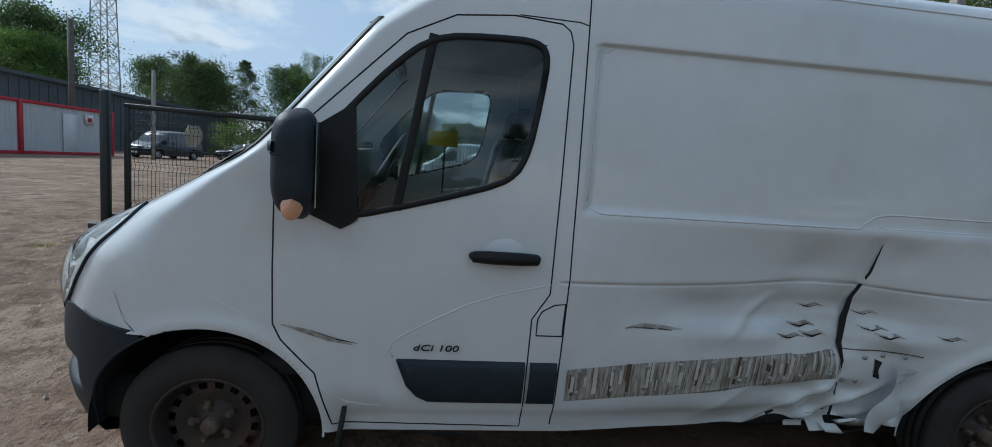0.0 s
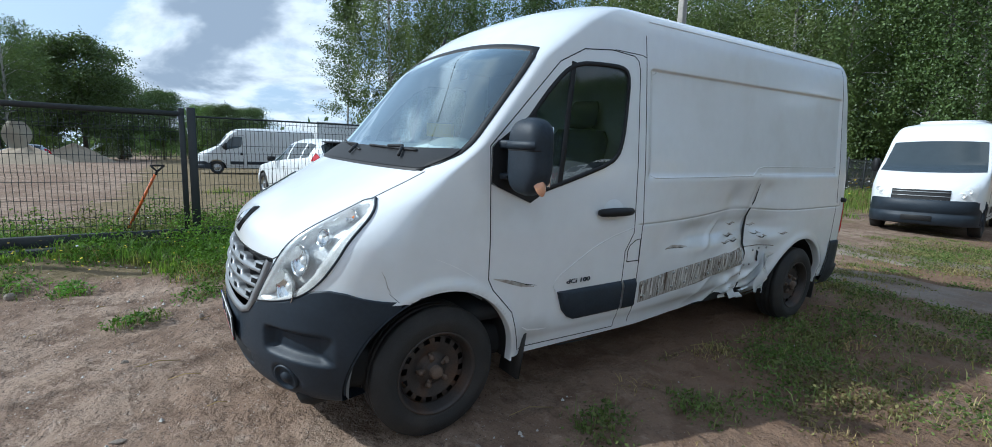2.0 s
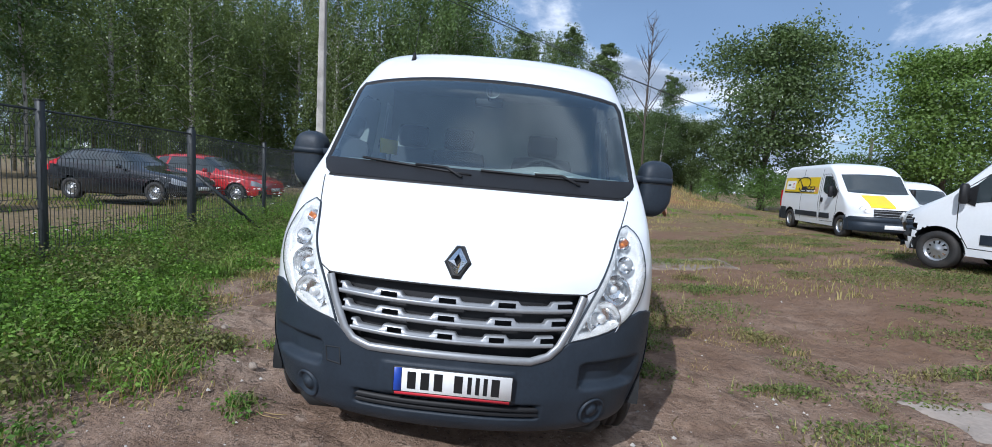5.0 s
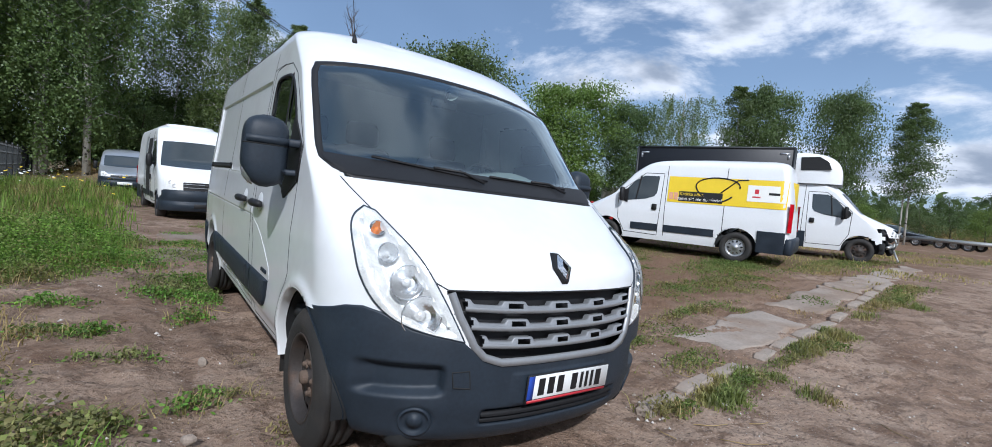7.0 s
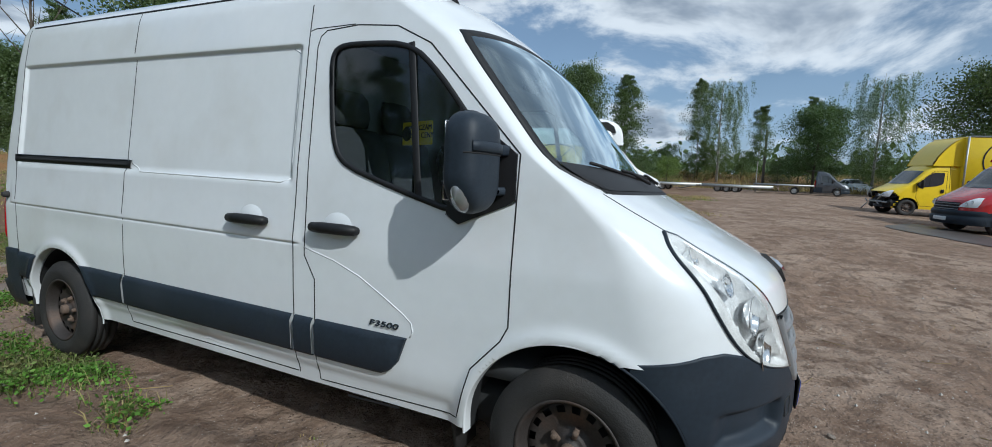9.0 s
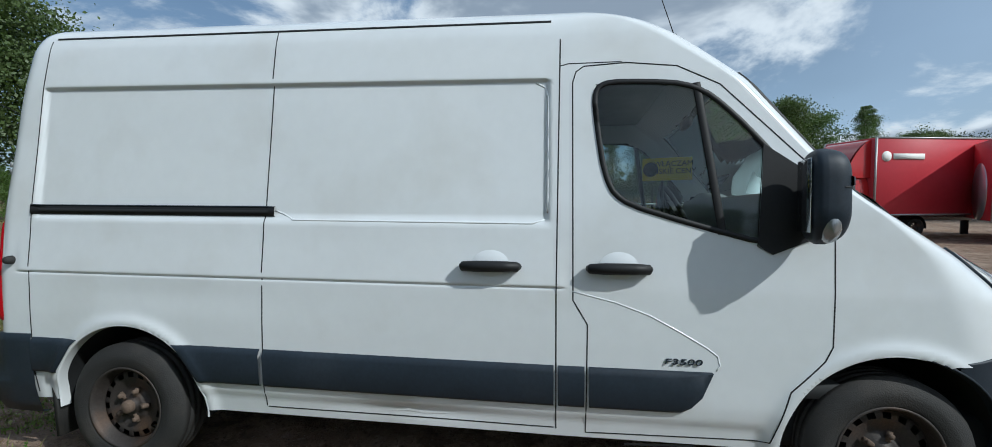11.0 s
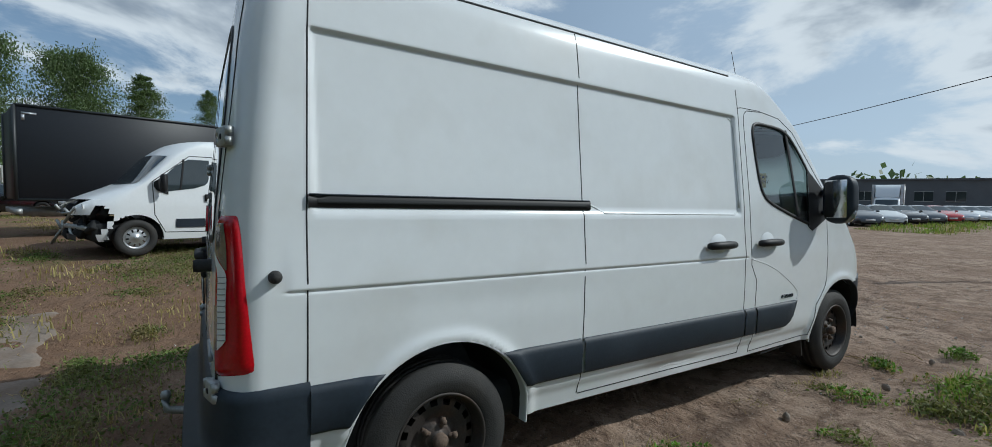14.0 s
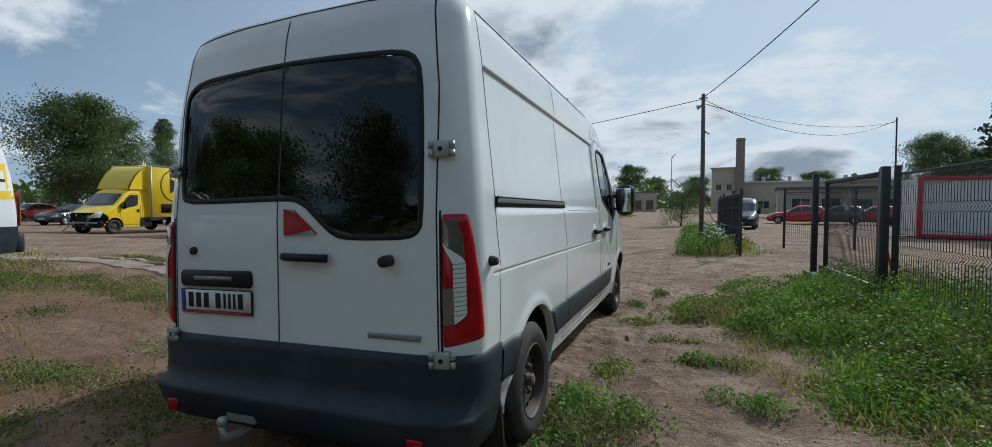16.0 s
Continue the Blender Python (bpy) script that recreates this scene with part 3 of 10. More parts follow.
# the opening in the skin is smaller than the lamp, whose flange covers its edge
LAMP_HOLE = []
for q, run in ((0.15, np.linspace(0.12, 0.9, 16)), (0.85, np.linspace(0.9, 0.12, 16))):
    for t in run:
        a, b = lamp_line(LAMP_IN, t), lamp_line(LAMP_OUT, t)
        LAMP_HOLE.append((a[0] + (b[0] - a[0]) * q, a[1] + (b[1] - a[1]) * q))
GRILLE = [(-0.60, 0.905), (0.60, 0.905), (0.555, 0.80), (0.485, 0.665), (0.36, 0.60), (-0.36, 0.60), (-0.485, 0.665), (-0.555, 0.80)]
REARWIN = [(-0.80, 1.98), (-0.765, 2.06), (-0.65, 2.105), (0.0, 2.122), (0.62, 2.085), (0.71, 2.05), (0.75, 1.96), (0.765, 1.30), (0.74, 1.245), (0.68, 1.225), (0.34, 1.225), (0.26, 1.26), (0.12, 1.385), (0.04, 1.42), (-0.07, 1.425), (-0.74, 1.425), (-0.79, 1.47)]


def ws_low(x):
    """The bonnet's rear edge, below the black scuttle."""
    return 1.338 + 0.10 * np.clip((abs(x) - 0.83) / 0.115, 0, 1) ** 2


def ws_top(x):
    return 2.058 - 0.072 * (abs(x) / 0.85) ** 2.2


def ws_edge(z):
    return 0.938 - 0.085 * np.clip(z - 1.5, 0, 1) - 0.05 * np.clip(z - 1.85, 0, 1)


def build_skin(root):
    """The painted shell, split into panels along the shut lines."""
    zs = np.concatenate([np.arange(0.325, 0.99, 0.016), [0.995, 1.004, 1.010, 1.0145, 1.018, 1.021, 1.024, 1.0275, 1.032, 1.037, 1.042, 1.047, 1.052, 1.058], np.arange(1.066, 1.96, 0.018), [1.966, 1.972, 1.977, 1.982, 1.987, 1.995], np.arange(2.01, 2.2, 0.02), np.linspace(2.2, 2.30, 9), [2.312, 2.324, 2.335, 2.345, 2.354, 2.364, 2.374, 2.384, 2.394, 2.404, 2.413, 2.421, 2.428, 2.434]])
    aa = np.linspace(0, math.pi / 2, 44)
    uu = np.linspace(0, 1, 300)[1:]
    bb = np.concatenate([1 - 0.12 * np.linspace(0, 1, 14)[1:] ** 2, np.linspace(0.88, 0, 44)[1:]])
    nz = len(zs)
    cols = len(aa) + len(uu) + len(bb)
    for side in (-1, 1):
        P = np.zeros((nz, cols, 3))
        for i, z0 in enumerate(zs):
            z0 = float(z0)
            w, ys, yf, yrs, yr = (float(VAN.at(k, z0)) for k in (2, 1, 0, 3, 4))
            xf = w * np.sin(aa) ** (2 / VAN.p)
            yy = ys + (yf - ys) * np.cos(aa) ** (2 / VAN.q)
            ysd = ys + (yrs - ys) * uu
            xr = w * bb
            yrr = VAN.rear(xr, z0)
            P[i, :, 0] = np.concatenate([xf, np.full(len(uu), w), xr])
            P[i, :, 1] = np.concatenate([yy, ysd, yrr])
            P[i, :, 2] = z0
        y = P[:, :, 1]
        edge = np.concatenate([np.clip((aa - 1.0) / 0.4, 0, 1), np.ones(len(uu)), np.clip(np.linspace(0.9, -3, len(bb)), 0, 1)])[None, :]
        P[:, :, 0] += dent(side, y, P[:, :, 2] + rake(y)) * edge * (P[:, :, 2] < 2.25)
        P[:, :, 2] += rake(y) + high_rake(y, P[:, :, 2])
        if side < 0:
            # the torn sill hangs unevenly
            lift = np.exp(-((y + 2.75) / 0.35) ** 2) * np.clip((0.55 - P[:, :, 2]) / 0.2, 0, 1)
            P[:, :, 2] += lift * (0.03 + 0.02 * np.sin(19 * y))
        # the wheel openings are true circles: the nearest points slide onto them
        for ya, rr in ((-0.01, 0.445), (-3.64, 0.445)):
            dy, dz = P[:, :, 1] - ya, P[:, :, 2] - 0.33
            r = np.hypot(dy, dz)
            near = (abs(r - rr) < 0.013) & (P[:, :, 2] > 0.33)
            k = np.where(near, rr / np.maximum(r, 1e-6), 1)
            P[:, :, 1], P[:, :, 2] = ya + dy * k, 0.33 + dz * k
        P[:, :, 0] *= side
        # normals from the grid
        du = np.gradient(P, axis=1)
        dv = np.gradient(P, axis=0)
        N = np.cross(du, dv) * side * -1
        N /= np.maximum(np.linalg.norm(N, axis=2, keepdims=True), 1e-9)
        if np.mean(N[:, 100:150, 0]) * side < 0:
            N = -N
        C = (P[:-1, :-1] + P[1:, :-1] + P[:-1, 1:] + P[1:, 1:]) / 4
        cx, cy, cz = C[:, :, 0], C[:, :, 1], C[:, :, 2]
        col = np.arange(cols - 1)[None, :] + 0 * cx
        isfront, isrear = col < len(aa) - 1, col >= len(aa) + len(uu) - 1
        cut = np.zeros(cx.shape, bool)
        for ya in (-0.01, -3.64):
            cut |= (np.hypot(cy - ya, cz - 0.33) < 0.445) & ~isfront & ~isrear
        cut |= (np.hypot(cy + 0.01, cz - 0.33) < 0.445) & isfront
        cut |= inside(WIN, cy, cz) & ~isrear & (abs(cx) > 0.7)
        cut |= isfront & (abs(cx) < ws_edge(cz)) & (cz > ws_low(cx)) & (cz < ws_top(cx)) & (cy > -0.75)
        cut |= isfront & inside(LAMP_HOLE, abs(cx), cz) & (cy > 0.1)
        cut |= isfront & inside(GRILLE, cx, cz) & (cy > 0.3)
        cut |= isrear & inside(REARWIN, cx, cz)
        dark = isfront & (cz < 0.66) & (cy > 0.28)
        cut |= dark
        # the bumper's ends cover the wings in front of the wheel openings
        cut |= (cy > 0.10) & (cz < 0.742) & (abs(cx) > 0.88)
        door = [(-0.25, 1.47), (-0.26, 0.80), (-0.42, 0.60), (-0.49, 0.36), (-1.28, 0.345), (-1.27, 0.86), (-1.34, 0.97), (-1.34, 1.98), (-1.30, 2.03), (-1.10, 2.04), (-0.80, 2.0), (-0.66, 1.92)]
        label = np.zeros(cx.shape, int)
        label[inside(door, cy, cz) & ~isrear] = 1
        if side > 0:
            label[(cy < -1.405) & (cy > -2.86) & (cz > 0.36) & (cz < 2.29) & ~isfront & ~isrear] = 2
        label[isrear & (cz < 2.36) & (cz > 0.66)] = 3
        label[isfront & (cz > 0.905) & (cz < ws_low(cx)) & (abs(cx) < np.interp(cz, [0.905, 0.935, 1.06, 1.2, 1.285, 1.33], [0.60, 0.655, 0.73, 0.81, 0.86, 0.885]))] = 4
        idx = np.arange(nz * cols).reshape(nz, cols)
        quads = np.stack([idx[:-1, :-1], idx[:-1, 1:], idx[1:, 1:], idx[1:, :-1]], -1)
        if side < 0:
            quads = quads[:, :, ::-1]
        flat_p, flat_n = P.reshape(-1, 3), N.reshape(-1, 3)
        names = {0: ("body_half", ""), 1: ("front_door", "white front door with black window surround"), 2: ("sliding_door", "white sliding side door with a dented lower edge"), 3: ("rear_door", "white rear door with dark glass"), 4: ("bonnet_half", "white painted bonnet")}
        for k, (nm, lb) in names.items():
            q = quads[(label == k) & ~cut]
            if not len(q):
                continue
            q = q[:, ::-1]
            used, inv = np.unique(q.ravel(), return_inverse=True)
            me = mesh_from(nm, flat_p[used].tolist(), inv.reshape(-1, 4).tolist(), M["white"], True, normals=flat_n[used].tolist())
            part(nm, me, root, lb)


def ribbon(pts, width, off, fn, n=1):
    """A band of even width along a line of (u, v) on a surface fn(u, v, off)."""
    pts = [np.array(p, float) for p in pts]
    dense = []
    for a, b in zip(pts[:-1], pts[1:]):
        k = max(1, int(np.linalg.norm(b - a) / 0.04))
        dense += [a + (b - a) * i / k for i in range(k)]
    dense.append(pts[-1])
    g = Geo()
    rows = []
    for i, p in enumerate(dense):
        d = dense[min(i + 1, len(dense) - 1)] - dense[max(i - 1, 0)]
        d /= max(np.linalg.norm(d), 1e-9)
        nrm = np.array([-d[1], d[0]]) * width / 2
        rows.append([fn(*(p - nrm), 0.0), fn(*(p - nrm * 0.8), off), fn(*(p + nrm * 0.8), off), fn(*(p + nrm), 0.0)])
    return g.grid(rows)


def closed(p):
    return list(p) + [p[0], p[1]]


def round_poly(poly, k=3, r=0.35):
    """The polygon with its corners cut into short arcs."""
    out = []
    n = len(poly)
    for i in range(n):
        a, b, c = (np.array(poly[(i + j) % n], float) for j in (-1, 0, 1))
        p, q = b + (a - b) * r, b + (c - b) * r
        out += [tuple((1 - t) ** 2 * p + 2 * t * (1 - t) * b + t * t * q) for t in np.linspace(0, 1, k)]
    return out


def sheet(poly, fn, off, step=0.03, thick=0.0):
    """A sheet over a polygon (u, v) on a surface: rows across, each from its left to its right edge."""
    poly = np.array(poly, float)
    lo, hi = poly[:, 1].min(), poly[:, 1].max()
    n = max(3, int((hi - lo) / step))
    ncol = max(3, int((poly[:, 0].max() - poly[:, 0].min()) / step))
    rows = []
    for v in np.linspace(lo + 1e-4, hi - 1e-4, n):
        xs = []
        for i in range(len(poly)):
            (xa, ya), (xb, yb) = poly[i], poly[(i + 1) % len(poly)]
            if (ya > v) != (yb > v):
                xs.append(xa + (xb - xa) * (v - ya) / (yb - ya))
        a, b = min(xs), max(xs)
        rows.append([fn(a + (b - a) * t, v, off) for t in np.linspace(0, 1, ncol)])
    g = Geo().grid(rows)
    if thick:
        rim = [rows[0], [fn_in for fn_in in rows[0]]]
        del rim
        back = [[fn(*uv, off - thick) for uv in [poly[i]]][0] for i in range(len(poly))]
        front = [fn(*poly[i], off) for i in range(len(poly))]
        g.grid([front + [front[0]], back + [back[0]]])
    return g


def wheel_meshes(r=0.335, wid=0.215, rim_r=0.205, n=48):
    """Tyre with tread blocks, a pressed steel disc with a ring of holes, and a hub. The outer face looks along +x."""
    h = wid / 2
    ty = Geo().lathe([(rim_r, -h * 0.9), (rim_r + 0.02, -h), (r - 0.06, -h * 1.04), (r - 0.02, -h * 0.9), (r, -h * 0.74), (r + 0.004, -h * 0.7), (r + 0.004, -h * 0.42), (r - 0.005, -h * 0.40), (r - 0.005, -h * 0.32), (r + 0.005, -h * 0.3), (r + 0.005, -h * 0.06), (r - 0.005, -h * 0.04), (r - 0.005, h * 0.04), (r + 0.005, h * 0.06), (r + 0.005, h * 0.3), (r - 0.005, h * 0.32), (r - 0.005, h * 0.40), (r + 0.004, h * 0.42), (r + 0.004, h * 0.7), (r, h * 0.74), (r - 0.02, h * 0.9), (r - 0.055, h * 1.05), (r - 0.075, h * 1.06), (rim_r + 0.03, h), (rim_r + 0.012, h * 0.96), (rim_r, h * 0.85)], n)
    tyre = ty.mesh("tyre", M["rubber"])
    rm = Geo().lathe([(rim_r + 0.012, h * 0.95), (rim_r + 0.01, h * 0.99), (rim_r, h * 0.97), (rim_r - 0.006, h * 0.80), (rim_r - 0.018, h * 0.55), (rim_r - 0.022, h * 0.36)], n)
    # the disc between rim and hub; every other cell of the middle ring is open
    rad = [rim_r - 0.022, rim_r - 0.032, rim_r - 0.058, rim_r - 0.072, 0.095, 0.08, 0.062, 0.055, 0.035, 0.033, 0.0001]
    al = [0.36, 0.44, 0.47, 0.46, 0.30, 0.29, 0.50, 0.53, 0.53, 0.75, 0.76]
    nn = 64
    vs, fs = [], []
    for a, b in zip(rad, al):
        for k in range(nn):
            t = 2 * math.pi * (k + (0.28 if k % 4 in (1,) else -0.28 if k % 4 in (0,) else 0) * (1 if a == rad[2] else 0)) / nn
            vs.append((b * h, a * math.cos(t), a * math.sin(t)))
    for i in range(len(rad) - 1):
        for k in range(nn):
            if i == 1 and k % 4 in (0, 1):
                continue
            fs.append((i * nn + k, i * nn + (k + 1) % nn, (i + 1) * nn + (k + 1) % nn, (i + 1) * nn + k))
    rm.add(vs, fs)
    rim = rm.mesh("rim", M["steel"])
    hub = Geo().lathe([(0.034, h * 0.5), (0.034, h * 0.86), (0.026, h * 0.94), (0.0001, h * 0.95)], 20)
    for k in range(5):
        t = 2 * math.pi * k / 5 + 0.3
        hub.lathe([(0.013, h * 0.5), (0.013, h * 0.68), (0.008, h * 0.72), (0.0001, h * 0.73)], 8, 0, Matrix.Translation((0, 0.078 * math.cos(t), 0.078 * math.sin(t))))
        hub.tube([(h * 0.5, 0.05 * math.cos(t), 0.05 * math.sin(t)), (h * 0.48, 0.095 * math.cos(t), 0.095 * math.sin(t))], 0.012, 6)
    hubm = hub.mesh("hub", M["rust"])
    drum = Geo().lathe([(0.0001, -h * 0.3), (0.15, -h * 0.3), (0.15, h * 0.15), (0.0001, h * 0.15)], 24).mesh("brake_disc", M["gap"])
    return tyre, rim, hubm, drum


def add_wheel(root, meshes, m):
    w = new("wheel")
    w.parent, w.matrix_basis = root, m
    for nm, me in zip(("tyre", "rim", "hub", "brake_disc"), meshes):
        part(nm, me, w, {"rim": "rusty dark steel rim with a ring of holes"}.get(nm, ""))
    return w


def text_mesh(body, size, material, depth=0.004, shear=0.0, space=1.0):
    cu = bpy.data.curves.new("lettering", "FONT")
    cu.body, cu.size, cu.extrude, cu.shear, cu.space_character = body, size, depth, shear, space
    cu.align_x, cu.align_y = "CENTER", "CENTER"
    tmp = bpy.data.objects.new("lettering", cu)
    scene.collection.objects.link(tmp)
    dg = bpy.context.evaluated_depsgraph_get()
    me = bpy.data.meshes.new_from_object(tmp.evaluated_get(dg))
    bpy.data.objects.remove(tmp)
    bpy.data.curves.remove(cu)
    me.materials.clear()
    me.materials.append(material)
    return me


FACE = {  # how flat lettering in x-y stands up on the four sides
    "left": Matrix(((0, 0, -1, 0), (-1, 0, 0, 0), (0, 1, 0, 0), (0, 0, 0, 1))),
    "right": Matrix(((0, 0, 1, 0), (1, 0, 0, 0), (0, 1, 0, 0), (0, 0, 0, 1))),
    "front": Matrix(((-1, 0, 0, 0), (0, 0, 1, 0), (0, 1, 0, 0), (0, 0, 0, 1))),
    "rear": Matrix(((1, 0, 0, 0), (0, 0, -1, 0), (0, 1, 0, 0), (0, 0, 0, 1))),
}


def plate(root, m):
    """A number plate with a blue end; the characters are plain bars."""
    p = new("number_plate")
    p.parent, p.matrix_basis = root, m
    p["label"] = "white number plate with a blue end band"
    part("plate_backing", Geo().box((-0.265, -0.07, -0.008), (0.265, 0.062, 0), bev=0.004).mesh("plate_backing", M["black"]), p)
    part("plate_face", Geo().box((-0.225, -0.052, 0), (0.26, 0.057, 0.003), bev=0.002).mesh("plate_face", M["plate"]), p)
    part("blue_band", Geo().box((-0.26, -0.052, 0), (-0.227, 0.057, 0.003), bev=0.002).mesh("blue_band", M["blue"]), p)
    x = -0.20
    for k, wd in enumerate((0.046, 0.046, 0.046, 0.0, 0.046, 0.022, 0.022, 0.022, 0.044)):
        if wd:
            part("plate_character", Geo().box((x, -0.037, 0.003), (x + wd * 0.82, 0.043, 0.0045)).mesh("plate_character", M["black"], False), p)
        x += wd + 0.013 if wd else 0.03
    part("plate_strip", Geo().box((-0.255, -0.068, 0), (0.255, -0.056, 0.002)).mesh("plate_strip", M["sheet_red"]), p)


van = thing("delivery_van", "white high-roof panel van with a crumpled side, parked on bare dirt", "van", m=pose(0, 0, 0, 0, -2.0, 0))
build_skin(van)
S = {-1: lambda u, v, o=0.0: on_side(-1, u, v, o), 1: lambda u, v, o=0.0: on_side(1, u, v, o)}
flip = {-1: True, 1: False}

# front bumper, moulded in one piece round the nose
BT_U = [0, 0.37, 0.49, 0.53, 0.72, 0.82, 0.88, 0.93, 0.985, 1.0]
BT_Z = [0.60, 0.60, 0.66, 0.695, 0.735, 0.795, 0.812, 0.802, 0.768, 0.755]


def bumper_point(t, v):
    s = -1 if t < 0 else 1
    t = abs(t)
    z = 0.5
    for _ in range(8):
        ys, yf = float(VAN.at(1, z)), float(VAN.at(0, z))
        ya = -0.01 + math.sqrt(max(0.445 ** 2 - (z - 0.33) ** 2, 0.0)) + 0.005
        a_end = math.acos(min(1, max(0, (ya - ys) / (yf - ys))))
        a = t * a_end
        u = math.sin(a) ** (2 / VAN.p)
        zb = 0.235 + 0.02 * u
        z = zb + v * (float(np.interp(u, BT_U, BT_Z)) - zb)
    w = float(VAN.at(2, z))
    x, y = w * u, ys + (yf - ys) * math.cos(a) ** (2 / VAN.q)
    off = 0.008
    # side scoops, lower air slot and fog lamp wells are pressed in
    off -= 0.055 * float(soft_box(x, 0.58, 0.92, 0.06) * soft_box(z, 0.44 + 0.06 * (0.9 - x), 0.605, 0.042))
    off -= 0.035 * float(soft_box(x, -0.5, 0.43, 0.03) * soft_box(z, 0.32, 0.405, 0.02))
    off -= 0.03 * float(np.clip(1.4 - math.hypot(x - 0.68, z - 0.345) / 0.055, 0, 1))
    off -= 0.02 * max(0.0, (0.3 - z) / 0.07) ** 2
    off += 0.006 * float(soft_box(x, -0.3, 0.30, 0.02) * soft_box(z, 0.405, 0.56, 0.015))
    n = Vector((u ** 1.5, (1 - u) + 0.15, 0)).normalized()
    return tuple(Vector((x * s, y, z)) + Vector((n.x * s, n.y, 0)) * off)


rows = [[bumper_point(t, v) for t in np.linspace(-1, 1, 181)] for v in np.linspace(0, 1, 64)]
lip = [tuple(Vector(p) + Vector((0, -0.16, 0.02))) for p in rows[0]]
tip = [tuple(Vector(p) * 0.985 + Vector((0, 0, 0.012))) for p in rows[-1]]
bumper = part("front_bumper", Geo().grid([lip] + rows + [tip], flip=True).mesh("front_bumper", M["plastic"]), van, "scuffed grey-black plastic front bumper")
slot = Geo()
for z in (0.345, 0.37):
    slot.grid([[on_front(x, z + dz, 0.012 if dz == 0 else -0.02) for x in np.linspace(-0.42, 0.42, 30)] for dz in (-0.006, 0, 0.006)])
part("air_slot", slot.mesh("air_slot", M["black"]), bumper)
for s in (-1, 1):
    c = Vector(on_front(s * 0.68, 0.345, -0.005))
    n = (Vector(on_front(s * 0.68, 0.345, 0.1)) - c).normalized()
    m = Matrix.Translation(c) @ n.to_track_quat("X", "Z").to_matrix().to_4x4()
    part("fog_lamp_cover", Geo().lathe([(0.07, -0.01), (0.07, 0.012), (0.062, 0.016), (0.058, 0.0), (0.03, 0.004), (0.028, 0.014), (0.0001, 0.016)], 28, 0, m).mesh("fog_lamp_cover", M["plastic"]), bumper)
sq = [(0.49, 0.50), (0.56, 0.505), (0.57, 0.57), (0.50, 0.575)]
part("tow_cover", ribbon(closed(sq), 0.006, 0.012, on_front).mesh("tow_cover", M["gap"]), bumper)
plate(van, Matrix.Translation((-0.03, 0.825, 0.485)) @ Matrix.Rotation(radians(-4), 4, "X") @ FACE["front"])

# grille: dark back, bright surround and three notched bars
back = Geo().grid([[on_front(x * wd, z, -0.06) for x in np.linspace(-1, 1, 30)] for z, wd in ((0.59, 0.40), (0.66, 0.50), (0.75, 0.55), (0.92, 0.61))])
grille = part("grille", back.mesh("grille", M["black"]), van, "silver plastic grille with notched bars")
half = [(-0.585, 0.895), (-0.55, 0.80), (-0.485, 0.675), (-0.44, 0.63), (-0.36, 0.605), (0.36, 0.605), (0.44, 0.63), (0.485, 0.675), (0.55, 0.80), (0.585, 0.895)]
part("grille_surround", ribbon(half, 0.034, 0.016, on_front).mesh("grille_surround", M["silver"]), grille)
for z, wd in ((0.828, 0.53), (0.752, 0.505), (0.676, 0.455)):
    pts, fs, xs = [], [], np.linspace(-wd, wd, 97)
    slots = []
    for x in xs:
        k = (x / wd * 2.0 + 4.25) % 1.0
        notch = float(soft_box(k, 0.10, 0.64, 0.07))
        slots.append(0.20 < k < 0.54)
        lo = z - 0.021 + 0.012 * (x / wd) ** 2
        hi = lo + 0.032 + 0.020 * notch
        mid = lo + 0.020
        cut = hi - 0.008
        for zz, off in ((lo, -0.035), (lo, -0.002), (lo + 0.006, 0.010), (mid, 0.014), (mid + 0.002, 0.010 - 0.004 * notch), (cut, 0.006), (hi, 0.004), (hi + 0.002, -0.006), (hi + 0.002, -0.035)):
            pts.append(on_front(x, zz, off))
    for i in range(len(xs) - 1):
        for j in range(8):
            if j == 4 and slots[i] and slots[i + 1]:
                continue
            fs.append((i * 9 + j, i * 9 + j + 1, i * 9 + j + 10, i * 9 + j + 9))
    part("grille_bar", Geo().add(pts, fs).mesh("grille_bar", M["silver"]), grille)


def ring_line(w, h, c=1.004, k=0.30):
    """A diamond with cut top and bottom corners, as (x, z)."""
    return [(w * k, c + h), (w, c), (w * k, c - h), (-w * k, c - h), (-w, c), (-w * k, c + h)]


bo, bi = ring_line(0.062, 0.066), ring_line(0.050, 0.053)
badge = part("maker_badge", Geo().add([on_front(x, z, 0.004) for x, z in bo] + [on_front(x, z, 0.018) for x, z in bi], [(i, (i + 1) % 6, 6 + (i + 1) % 6, 6 + i) for i in range(6)] + [tuple(range(6, 12))]).mesh("maker_badge", M["black"], False), van, "plain dark diamond-shaped badge with a bright inner diamond")
co, ci = ring_line(0.043, 0.046, k=0.12), ring_line(0.016, 0.020, k=0.1)
part("badge_bevel", Geo().add([on_front(x, z, 0.020) for x, z in co] + [on_front(x, z, 0.031) for x, z in ci], [(i, (i + 1) % 6, 6 + (i + 1) % 6, 6 + i) for i in range(6)]).mesh("badge_bevel", M["chrome"], False), badge)

